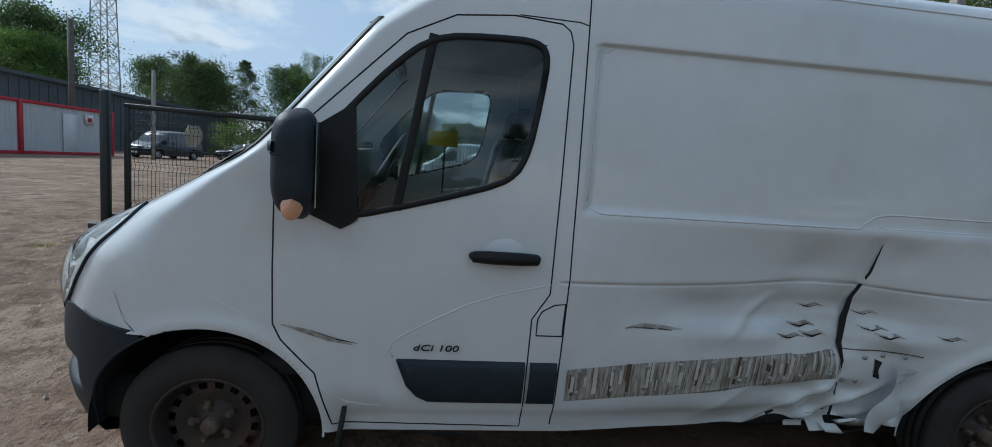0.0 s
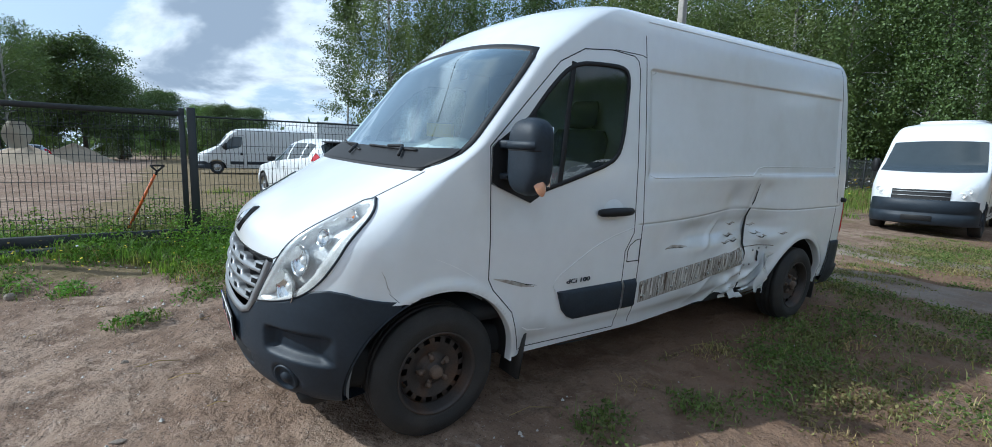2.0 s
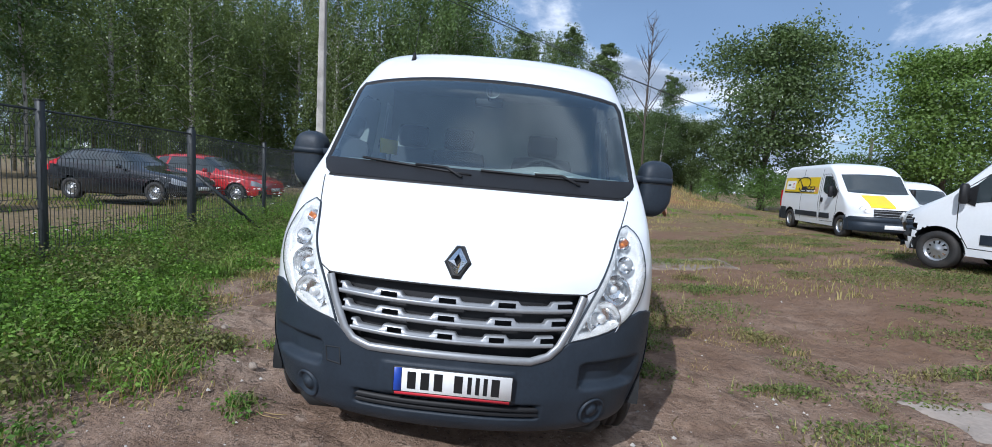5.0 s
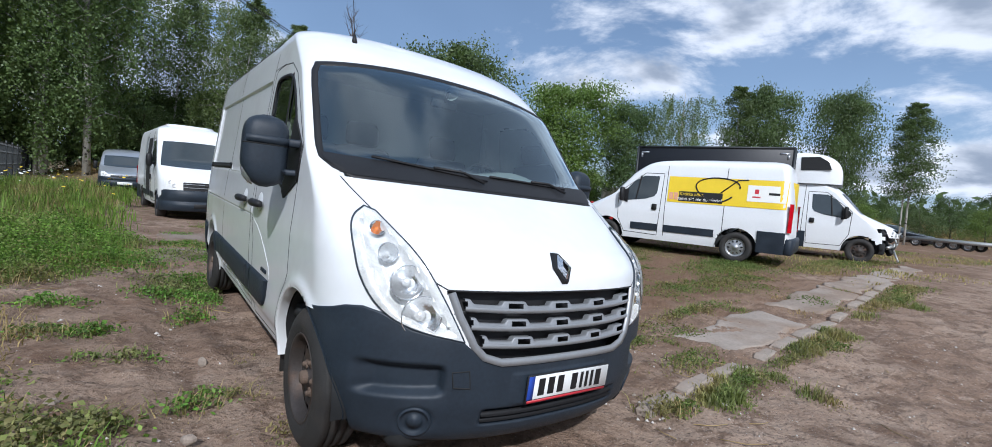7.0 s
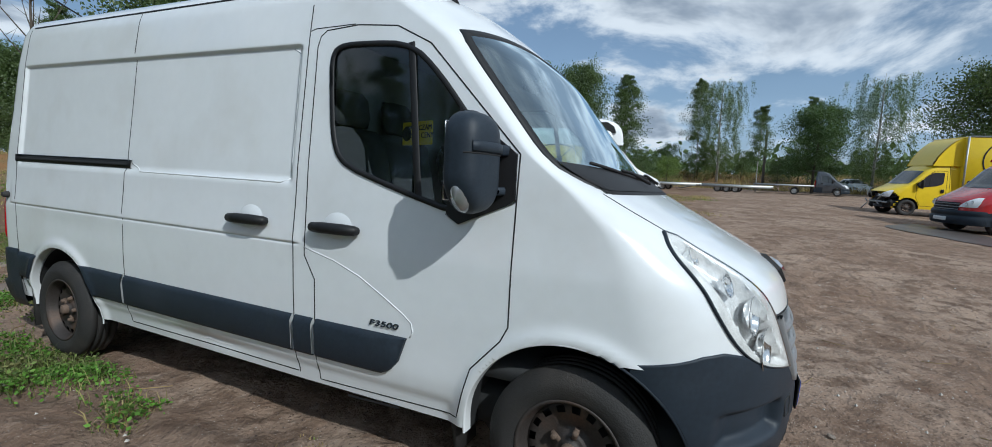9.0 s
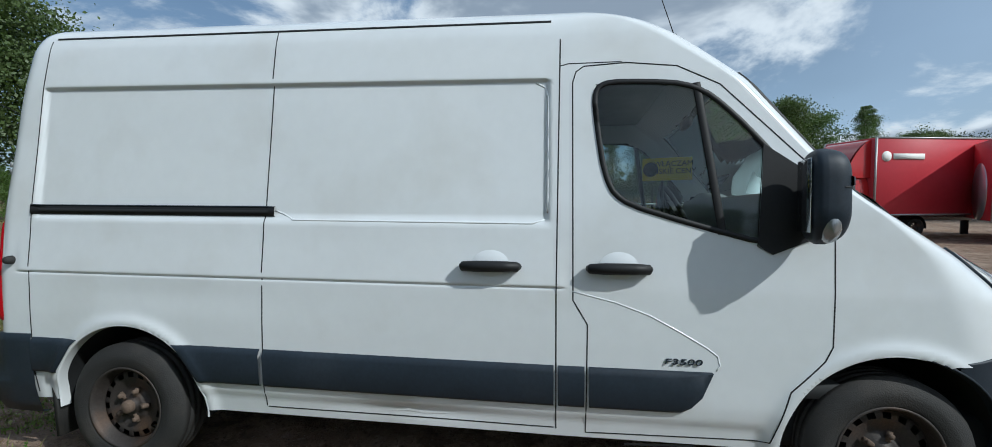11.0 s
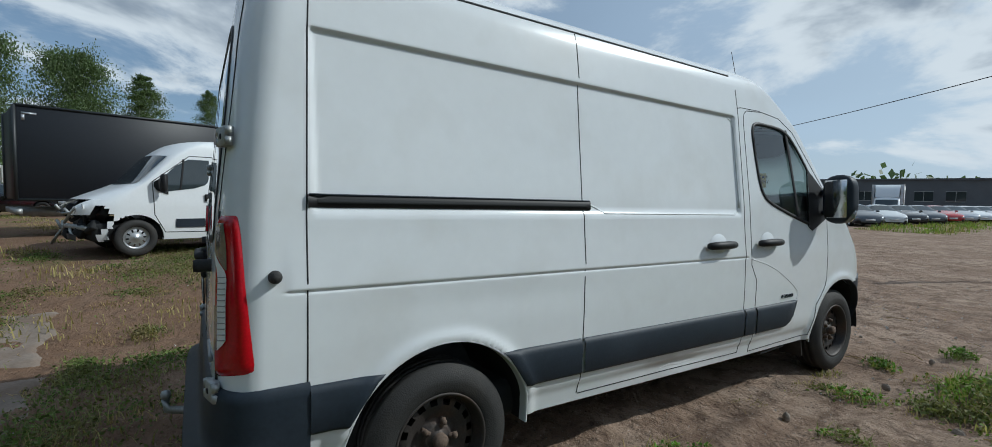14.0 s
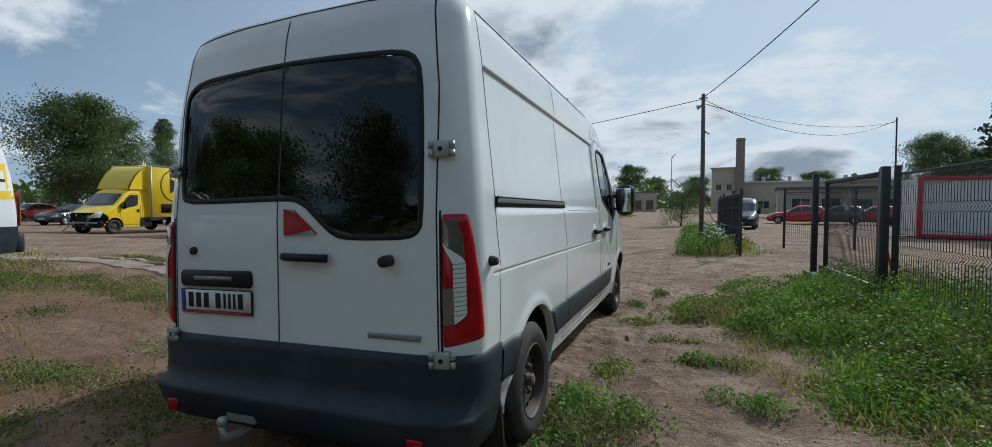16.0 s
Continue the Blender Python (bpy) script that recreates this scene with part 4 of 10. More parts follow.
# headlamps
for s in (-1, 1):
    def lamp_rows(off, k=17, n=30):
        tt = np.linspace(0, 1, n)
        di = np.array([np.interp(tt, np.linspace(0, 1, len(c)), [p[j] for p in c]) for c in (LAMP_IN, LAMP_OUT) for j in (0, 1)])
        out = []
        for i in range(n):
            a, b = di[:2, i], di[2:, i]
            out.append([on_front(s * (a[0] + (b[0] - a[0]) * q), a[1] + (b[1] - a[1]) * q, off(i / (n - 1), q)) for q in np.linspace(0, 1, k)])
        return out

    bulge = lambda t, q: 0.013 + 0.02 * math.sin(math.pi * q) * math.sin(math.pi * min(1, t * 1.1))
    deep = lambda t, q: 0.008 - 0.058 * float(soft_box(q, 0.17, 0.83, 0.05) * soft_box(t, 0.14, 0.88, 0.05))
    lamp = part("headlamp", Geo().grid(lamp_rows(deep), flip=s > 0).mesh("headlamp", M["lamp_bowl"]), van, "clear hazy headlamp with chrome reflectors")
    lens = part("lamp_lens", Geo().grid(lamp_rows(bulge), flip=s > 0).mesh("lamp_lens", M["lens"]), lamp)
    lens.visible_shadow = False
    face_out(lens.data, (0.3 * s, 1, 0.3))
    loop = [(s * x, z) for x, z in LAMP_IN + LAMP_OUT[::-1][:-1]]
    part("lamp_rim", ribbon(closed(loop), 0.007, 0.010, on_front).mesh("lamp_rim", M["plastic"]), lamp)
    for x, z, r, mt in ((0.70, 0.79, 0.088, "chrome"), (0.755, 0.925, 0.074, "chrome"), (0.81, 1.04, 0.045, "chrome"), (0.815, 1.135, 0.036, "amber")):
        c = Vector(on_front(s * x, z, -0.022))
        n = (Vector(on_front(s * x, z, 0.1)) - c).normalized() * 0.6 + Vector((0, 0.6, 0))
        m = Matrix.Translation(c) @ n.normalized().to_track_quat("X", "Z").to_matrix().to_4x4()
        bowl = part("reflector", Geo().lathe([(r, 0.014), (r * 0.96, 0.016), (r * 0.92, 0.008), (r * 0.7, -0.012), (r * 0.4, -0.024), (r * 0.2, -0.027)], 28, 0, m).mesh("reflector", M["chrome"]), lamp)
        part("bulb", Geo().lathe([(r * 0.26, -0.027), (r * 0.26, -0.004), (r * 0.15, 0.004), (0.0001, 0.006)], 14, 0, m).mesh("bulb", M[mt] if mt == "amber" else M["lamp_bowl"]), bowl)

# windscreen, its black border, the cowl and wipers
zrow = np.linspace(0, 1, 22)
def ws_rows(off, grow=0.0):
    out = []
    for t in zrow:
        row = []
        for x in np.linspace(1, -1, 40):
            zz = 1.4 + t * 0.6
            xx = x * (float(ws_edge(zz)) + grow)
            lo, hi = 1.40 - grow, float(ws_top(xx)) + grow
            row.append(on_front(xx, lo + (hi - lo) * t, off))
        out.append(row)
    return out
screen = part("windscreen", Geo().grid(ws_rows(0.004)).mesh("windscreen", M["glass"]), van, "large clear windscreen with a black border")
screen.visible_shadow = False
face_out(screen.data, (0, 1, 0.5))
border = [(x, float(ws_low(x)) + 0.012) for x in np.linspace(-0.90, 0.90, 25)] + [(float(ws_edge(z)), z) for z in np.linspace(1.43, 1.93, 12)] + [(x, float(ws_top(x))) for x in np.linspace(0.875, -0.875, 19)] + [(-float(ws_edge(z)), z) for z in np.linspace(1.93, 1.43, 12)]
part("screen_border", ribbon(closed(border), 0.034, 0.006, on_front).mesh("screen_border", M["black"]), screen)
part("cowl", Geo().grid([[on_front(x * (0.935 if t > 0.4 else 0.90 + 0.035 * t / 0.4), (float(ws_low(x * 0.9)) + 0.004) * (1 - t) + (1.432 + 0.012 * x * x) * t, 0.009 + 0.006 * math.sin(t * 3.1)) for x in np.linspace(-1, 1, 48)] for t in np.linspace(0, 1, 7)]).mesh("cowl", M["black"]), van, "black plastic scuttle below the windscreen")
for a, b, arm in (((0.70, 1.445), (0.03, 1.392), (0.08, 1.365)), ((-0.02, 1.425), (-0.66, 1.415), (-0.60, 1.375))):
    wp = part("wiper", Geo().tube([on_front(*p, 0.03) for p in (arm, (arm[0] + 0.1, arm[1] + 0.05), ((a[0] + b[0]) / 2, (a[1] + b[1]) / 2))], 0.009, 6).mesh("wiper", M["black"]), van)
    part("wiper_blade", Geo().tube([on_front(a[0] + (b[0] - a[0]) * t, a[1] + (b[1] - a[1]) * t, 0.018) for t in np.linspace(0, 1, 9)], 0.008, 5).mesh("wiper_blade", M["black"]), wp)

# the bonnet's seams and the panel gaps of the front
for s in (-1, 1):
    part("bonnet_seam", ribbon([(s * 0.60, 0.905), (s * 0.655, 0.935), (s * 0.73, 1.06), (s * 0.81, 1.20), (s * 0.862, 1.285), (s * 0.888, 1.335)], 0.006, 0.0015, on_front).mesh("bonnet_seam", M["gap"]), van)
part("bonnet_edge", ribbon([(x, 0.903) for x in np.linspace(-0.6, 0.6, 12)], 0.008, 0.002, on_front).mesh("bonnet_edge", M["gap"]), van)

DOOR = [(-0.252, 1.47), (-0.26, 0.80), (-0.29, 0.74), (-0.42, 0.60), (-0.49, 0.365), (-1.275, 0.35), (-1.27, 0.86), (-1.335, 0.97), (-1.34, 1.96), (-1.325, 2.01), (-1.29, 2.035), (-1.10, 2.045), (-0.88, 2.02), (-0.70, 1.93), (-0.252, 1.47)]
rk = lambda y, z: (y, z + float(rake(y)))
for s in (-1, 1):
    f = S[s]
    lines = [DOOR, [rk(-1.41, 0.36), rk(-1.41, 1.0), rk(-1.397, 2.17)]]
    if s > 0:
        lines += [[rk(-2.865, 0.37), rk(-2.85, 1.30), rk(-2.83, 2.27)], [rk(-1.42, 0.365), rk(-2.86, 0.365)]]
    lines += [[rk(-4.215, 0.36), rk(-4.21, 1.3), rk(-4.19, 2.0), rk(-4.175, 2.28)]]
    for ln in lines:
        part("shut_line", ribbon(ln, 0.006, 0.0012, f).mesh("shut_line", M["gap"]), van)
    part("roof_gutter", ribbon([rk(-1.44, 2.265), rk(-2.84, 2.28), rk(-4.15, 2.295)], 0.012, 0.003, f).mesh("roof_gutter", M["gap"] if s > 0 else M["white"]), van)
    part("roof_joint", ribbon([(-1.12, 2.05), (-1.36, 2.05), (-1.40, 2.04)], 0.005, 0.001, f).mesh("roof_joint", M["gap"]), van)
    # pressed lines in the sheet metal
    bead = [[(-1.34, 1.01), (-1.15, 0.965), (-1.0, 0.91), (-0.87, 0.84), (-0.76, 0.775), (-0.715, 0.74), (-0.705, 0.70), (-0.72, 0.675)],
            [rk(-1.45, 1.36), rk(-1.45, 1.90), rk(-1.465, 1.945), rk(-1.51, 1.968)], [rk(-1.46, 1.33), rk(-1.52, 1.312), rk(-2.70, 1.315), rk(-2.755, 1.345), rk(-2.80, 1.36)] if s > 0 else [rk(-1.46, 1.33), rk(-1.52, 1.312), rk(-2.70, 1.318), rk(-2.78, 1.375), rk(-2.86, 1.388), rk(-4.15, 1.388)],
            ] + ([[rk(-2.80, 1.326), rk(-4.15, 1.326)]] if s < 0 else [])
    for k, b in enumerate(bead):
        pts = []
        for p, q in zip(b[:-1], b[1:]):
            n = max(2, int(math.hypot(q[0] - p[0], q[1] - p[1]) / 0.05))
            pts += [f(p[0] + (q[0] - p[0]) * i / n, p[1] + (q[1] - p[1]) * i / n, -0.002) for i in range(n)]
        pts.append(f(*b[-1], -0.002))
        part("pressed_line", Geo().tube(pts, 0.005 if k else 0.0045, 6).mesh("pressed_line", M["white"]), van)
    # side window
    win = round_poly(WIN)
    pane = part("side_window", sheet(win, f, -0.006).mesh("side_window", M["side_glass"]), van, "side window in a black rubber frame")
    pane.visible_shadow = False
    face_out(pane.data, (s, 0, 0))
    part("window_seal", ribbon(closed(win), 0.025, 0.006, f).mesh("window_seal", M["black"]), pane)
    part("window_bar", ribbon([(-0.80, 1.94), (-0.70, 1.27)], 0.035, 0.004, f).mesh("window_bar", M["black"]), pane)
    part("mirror_foot", sheet([(-0.53, 1.66), (-0.262, 1.47), (-0.258, 1.285), (-0.50, 1.185), (-0.56, 1.22)], f, 0.008, 0.02, 0.01).mesh("mirror_foot", M["black"]), van, "black plastic mirror mount")
    # rub strips
    def arch_y(z, way):
        """Where the edge of the rear wheel arch lies at height z, before or behind the wheel."""
        return -3.64 + way * math.sqrt(0.452 ** 2 - min(abs(z - 0.33), 0.44) ** 2)

    def arch_strip(y0, way):
        rows = []
        for u in np.linspace(0, 1, 14):
            row = []
            for z, o in ((0.485, 0.0), (0.485, 0.014), (0.497, 0.019), (0.638, 0.021), (0.656, 0.013), (0.668, 0.004), (0.67, -0.002)):
                y = y0 + (arch_y(z + float(rake(-3.64)), way) - y0) * u
                row.append(f(y, z + float(rake(y)), o * (1 if u < 1 else 0.3)))
            rows.append(row)
        return part("rub_strip", Geo().grid(rows, flip=way < 0).mesh("rub_strip", M["plastic"]), van, "dark plastic rub strip")

    def strip(y0, y1, z0=0.485, z1=0.668, nose=False):
        rows = []
        for y in np.linspace(y0, y1, max(6, int(abs(y1 - y0) / 0.04))):
            k = min(1.0, (y0 - y) / 0.15) if nose else 1.0
            lo = z1 - (z1 - z0) * (math.sin(k * math.pi / 2) ** 0.6 if nose else 1.0) * 0.999 - 0.0005
            r0 = float(rake(y))
            rows.append([f(y, lo + r0, 0.0), f(y, lo + r0, 0.014), f(y, lo + 0.012 * k + r0, 0.019), f(y, z1 - 0.03 * k + r0, 0.021), f(y, z1 - 0.012 * k + r0, 0.013), f(y, z1 + r0, 0.004), f(y, z1 + 0.002 + r0, -0.002)])
        return part("rub_strip", Geo().grid(rows).mesh("rub_strip", M["plastic"]), van, "dark plastic rub strip")
    strip(-0.735, -1.262, nose=True)
    strip(-1.282, -1.40)
    if s > 0:
        strip(-1.42, -2.855)
        arch_strip(-2.875, 1)
        arch_strip(-4.205, -1)
    strip_under = sheet([(-0.80, 0.325), (-1.10, 0.318), (-1.10, 0.302), (-0.80, 0.309)], f, 0.008, 0.02)
    part("sill_tape", strip_under.mesh("sill_tape", M["gap"]), van)
    # handles with the round dish behind
    for y in ((-1.135,) if s < 0 else (-1.135, -1.71)):
        z = 1.115 + float(rake(y))
        dish = Geo().grid([[f(y + 0.085 * r * math.cos(t), z + 0.012 + 0.062 * r * math.sin(t), 0.0015 + 0.010 * (1 - r * r)) for t in np.linspace(0, 2 * math.pi, 25)] for r in (0.02, 0.3, 0.5, 0.7, 0.85, 1.0)])
        h = part("door_handle", Geo().tube([f(y - 0.13, z, 0.012), f(y - 0.125, z, 0.03), f(y - 0.06, z + 0.002, 0.042), f(y + 0.06, z + 0.002, 0.042), f(y + 0.125, z, 0.03), f(y + 0.13, z, 0.012)], [0.016, 0.023, 0.026, 0.026, 0.023, 0.016], 10).mesh("door_handle", M["black"]), van, "black door pull handle")
        part("handle_dish", dish.mesh("handle_dish", M["white_old"]), h)
    # wheel arch liners and lips
    for ya in (-0.01, -3.64):
        arc = [(ya + 0.443 * math.cos(t), 0.33 + 0.443 * math.sin(t)) for t in np.linspace(-0.06, math.pi + 0.06, 40)]
        runs = [(arc, "white")] if ya < -1 else [([p for p in arc if p[1] >= 0.752 or p[0] < ya], "white"), ([p for p in arc if p[1] <= 0.768 and p[0] > ya], "plastic")]
        for run_, mt in runs:
            part("arch_lip", Geo().grid([[(s * (float(VAN.width(min(p[0], 0.6), max(p[1], 0.33)) + dent(s, p[0], p[1])) * 1.0 + o), ya + (p[0] - ya) * k, 0.33 + (p[1] - 0.33) * k) for p in run_] for o, k in ((-0.001, 1.018), (0.002, 1.008), (0.001, 0.998), (-0.010, 0.994), (-0.05, 0.990))]).mesh("arch_lip", M[mt]), van)
        liner = Geo().grid([[(s * xx, p[0], p[1]) for p in arc] for xx in (0.96, 0.70, 0.45)])
        part("wheel_arch_liner", liner.mesh("wheel_arch_liner", M["gap"]), van)
    # mud flaps
    part("mud_flap", Geo().box((0.78, -0.010, 0.19), (0.95, 0.010, 0.50), 0, pose(0, -0.475, 0, 8, 0, 0)).mesh("mud_flap", M["rubber"]), van, m=Matrix.Identity(4) if s > 0 else Matrix.Translation((-1.77, 0, 0)))
    part("mud_flap", Geo().box((0.78, -0.012, 0.14), (0.97, 0.012, 0.50), 0, pose(0, -4.085, 0, 6, 0, 0)).mesh("mud_flap", M["rubber"]), van, m=Matrix.Identity(4) if s > 0 else Matrix.Translation((-1.75, 0, 0)))

# sliding door rail
r1, r2 = rk(-4.205, 1.355), rk(-2.80, 1.355)
rail = part("door_rail", ribbon([r1, rk(-3.5, 1.355), r2], 0.052, 0.012, S[1]).mesh("door_rail", M["black"]), van, "black sliding door rail")
part("rail_slot", ribbon([rk(-4.17, 1.352), rk(-3.5, 1.352), rk(-2.83, 1.352)], 0.022, 0.0155, S[1]).mesh("rail_slot", M["gap"]), rail)
part("rail_edge", Geo().tube([S[1](*rk(y, 1.379), 0.012) for y in np.linspace(-4.2, -2.81, 20)], 0.004, 6).mesh("rail_edge", M["plastic"]), rail)
for s in (-1, 1):
    c = Vector(S[s](-4.32, 1.105, 0))
    part("door_stop", Geo().lathe([(0.024, 0), (0.023, 0.015), (0.018, 0.034), (0.014, 0.038), (0.0001, 0.04)], 16, 0, Matrix.Translation(c) @ Matrix.Rotation(0 if s > 0 else math.pi, 4, "Z")).mesh("door_stop", M["rubber"]), van, "round rubber door stop")

# the bared strip where the rub strip was torn off, with its rivets, and the split in the panel
L = S[-1]
bare = [(-1.445, 0.655), (-1.9, 0.685), (-2.35, 0.715), (-2.74, 0.75), (-2.79, 0.60), (-2.35, 0.545), (-1.9, 0.515), (-1.45, 0.495)]
strip_ob = part("bare_strip", sheet(bare, L, 0.004, 0.03).mesh("bare_strip", M["strip"]), van, "scraped dirty metal strip with rivets and streaks")
strk = Geo()
rng = random.Random(5)
for k in range(16):
    y = -1.46 - 1.27 * rng.random()
    za, zb = 0.505 + (-1.45 - y) * 0.075, 0.655 + (-1.45 - y) * 0.073
    a = za + (zb - za) * rng.random() * 0.5
    b = min(zb, a + (zb - za) * (0.2 + 0.7 * rng.random()))
    wd = 0.002 + 0.006 * rng.random()
    strk.grid([[L(y - wd, zz, 0.0065) for zz in np.linspace(a, b, 4)], [L(y + wd, zz, 0.0065) for zz in np.linspace(a, b, 4)]])
tagged(part("glue_streak", strk.mesh("glue_streak", M["rust"]), strip_ob), kind="stuff")
strk = Geo()
for k in range(26):
    y = -1.46 - 1.27 * rng.random()
    za, zb = 0.505 + (-1.45 - y) * 0.075, 0.655 + (-1.45 - y) * 0.073
    a = za + (zb - za) * rng.random() * 0.4
    b = min(zb, a + (zb - za) * (0.3 + 0.7 * rng.random()))
    wd = 0.002 + 0.007 * rng.random()
    strk.grid([[L(y - wd, zz, 0.0075) for zz in np.linspace(a, b, 4)], [L(y + wd, zz, 0.0075) for zz in np.linspace(a, b, 4)]])
tagged(part("glue_streak", strk.mesh("glue_streak", M["glue"]), strip_ob, "pale dried glue streaks"), kind="stuff")
rv = Geo()
for k in range(9):
    for zf in (0.18, 0.85):
        y = -1.50 - 0.155 * k
        za, zb = 0.505 + (-1.45 - y) * 0.075, 0.655 + (-1.45 - y) * 0.073
        c = Vector(L(y, za + (zb - za) * zf, 0.004))
        rv.lathe([(0.011, 0), (0.010, 0.005), (0.004, 0.007), (0.0001, 0.006)], 10, 0, Matrix.Translation(c) @ Matrix.Rotation(math.pi, 4, "Z"))
for y, zf in ((-2.90, 0.72), (-3.0, 0.73), (-3.12, 0.725), (-2.88, 0.60), (-2.82, 0.60)):
    rv.lathe([(0.011, 0), (0.010, 0.005), (0.004, 0.007), (0.0001, 0.006)], 10, 0, Matrix.Translation(Vector(L(y, zf, 0.004))) @ Matrix.Rotation(math.pi, 4, "Z"))
tagged(part("rivets", rv.mesh("rivets", M["galv"]), strip_ob), kind="stuff")
part("torn_hole", sheet([(-2.955, 0.715), (-3.0, 0.70), (-2.985, 0.66), (-3.01, 0.61), (-2.965, 0.625)], L, 0.004, 0.012).mesh("torn_hole", M["gap"]), van, "small dark hole torn in the panel")
part("strip_edge", ribbon([(-2.78, 0.752), (-2.95, 0.757), (-3.14, 0.742), (-3.2, 0.735)], 0.005, 0.003, L).mesh("strip_edge", M["rust"]), van)
tear = [(-2.85, 1.26), (-2.84, 1.13), (-2.80, 1.0), (-2.785, 0.9), (-2.775, 0.78), (-2.79, 0.70), (-2.81, 0.55), (-2.835, 0.42), (-2.86, 0.365)]
g = Geo()
rows = []
for i, (y, z) in enumerate(tear):
    wd = (0.003, 0.010, 0.014, 0.016, 0.012, 0.008, 0.006, 0.007, 0.006)[i] * (1 + 0.3 * math.sin(5 * i))
    rows.append([L(y - wd, z, 0.006), L(y, z + 0.01, 0.005), L(y + wd, z, 0.007)])
part("torn_seam", g.grid(rows).mesh("torn_seam", M["gap"]), van, "dark torn seam in the crumpled panel")


def scrape(pts, wd, mt, side=-1, off=0.002):
    """A scratch that tapers at both ends."""
    rows = []
    n = len(pts)
    for i, (y, z) in enumerate(pts):
        k = math.sin(math.pi * (i + 0.25) / (n - 0.5)) * wd
        rows.append([S[side](y, z - k, off), S[side](y, z + k, off)])
    return part("scratch", Geo().grid(rows).mesh("scratch", M[mt]), van)


scrape([(0.05, 0.94), (-0.05, 0.895), (-0.14, 0.845), (-0.22, 0.79)], 0.002, "lampgrey")
scrape([(0.30, 0.90), (0.285, 0.87), (0.275, 0.83), (0.26, 0.80)], 0.005, "dirt")
scrape([(0.27, 0.80), (0.23, 0.76), (0.20, 0.73)], 0.002, "plastic")
scrape([(-0.29, 0.80), (-0.38, 0.775), (-0.47, 0.745), (-0.56, 0.725)], 0.011, "dirt")
scrape([(-0.40, 0.78), (-0.5, 0.745), (-0.58, 0.73)], 0.003, "gap")
scrape([(-0.50, 0.50), (-0.54, 0.475), (-0.62, 0.462), (-0.68, 0.46)], 0.006, "lampgrey")
scrape([(-1.68, 0.835), (-1.76, 0.85), (-1.86, 0.84), (-1.95, 0.832)], 0.010, "dirt")
scrape([(-1.72, 0.838), (-1.82, 0.836), (-1.9, 0.828)], 0.004, "gap")
for y, z, w in ((-2.56, 0.86, 0.012), (-2.62, 0.82, 0.014), (-2.50, 0.81, 0.008), (-2.92, 0.86, 0.008), (-3.0, 0.83, 0.010), (-2.88, 0.93, 0.006), (-2.6, 0.95, 0.006), (-3.3, 0.84, 0.006)):
    scrape([(y + 0.07, z + 0.01), (y + 0.02, z - 0.006), (y - 0.03, z + 0.008), (y - 0.08, z - 0.004)], w, "dirt")
    scrape([(y + 0.05, z), (y, z - 0.01), (y - 0.05, z + 0.004)], w * 0.4, "gap", off=0.004)
scrape([(-1.92, 0.40), (-2.03, 0.395), (-2.12, 0.405), (-2.2, 0.395)], 0.007, "lampgrey", 1)
# fuel flap
part("fuel_flap", ribbon(closed([(-1.295, 0.79), (-1.405, 0.79), (-1.405, 0.93), (-1.36, 0.925), (-1.31, 0.895), (-1.295, 0.86)]), 0.006, 0.0015, L).mesh("fuel_flap", M["gap"]), van, "fuel filler flap")

# torn sheet metal that hangs below the sill before the rear wheel
g = Geo()
for k in range(7):
    y0, z0 = -2.62 - 0.08 * k, 0.38 + 0.03 * math.sin(k * 2.1)
    rows = []
    for i in range(5):
        t = i / 4
        rows.append([(-0.93 + 0.05 * t + 0.03 * math.sin(3 * t + k), y0 - 0.10 * u - 0.05 * t * math.sin(k), z0 - 0.10 * t * (0.6 + 0.4 * math.sin(k * 1.7)) + 0.03 * u * math.sin(k * 3)) for u in (0, 0.5, 1)])
    part("torn_sill", Geo().grid(rows).mesh("torn_sill", M["white"]), van, "torn and folded white sill metal")
g = Geo()
rows = []
for i, t in enumerate(np.linspace(0, 1, 9)):
    y, z = -3.05 - 0.12 * t, 0.36 + 0.34 * t
    rows.append([(-0.99 + 0.025 * math.sin(7 * t), y + 0.10, z), (-1.0 + 0.03 * math.sin(9 * t + 1), y + 0.03, z - 0.02), (-0.95, y - 0.05 * math.sin(5 * t), z - 0.02)])
part("torn_arch", g.grid(rows).mesh("torn_arch", M["white"]), van)

# rear doors: glass, seams, lamps, hinges, bumper
rw = round_poly(REARWIN)
for x0, x1 in ((-0.9, -0.072), (-0.062, 0.9)):
    pts = [(min(max(x, x0), x1), z) for x, z in rw]
    pane = part("rear_window", sheet(pts, on_rear, -0.002, 0.05).mesh("rear_window", M["privacy"]), van, "dark tinted rear window")
    face_out(pane.data, (0, -1, 0))
part("rear_seal", ribbon(closed(rw), 0.028, 0.004, on_rear).mesh("rear_seal", M["black"]), van)
for ln in ([(-0.067, 0.66), (-0.067, 2.36)], [(0.835, 0.66), (0.835, 1.9), (0.79, 2.34)], [(-0.835, 0.66), (-0.835, 1.9), (-0.79, 2.34)], [(-0.79, 2.345), (-0.4, 2.38), (0, 2.39), (0.4, 2.38), (0.79, 2.345)]):
    part("shut_line", ribbon(ln, 0.0075, 0.002, on_rear).mesh("shut_line", M["gap"]), van)
part("high_reflector", sheet([(-0.015, 1.37), (0.045, 1.365), (0.19, 1.245), (-0.015, 1.24)], on_rear, 0.012, 0.02, 0.012).mesh("high_reflector", M["red"]), van, "red third brake lamp")
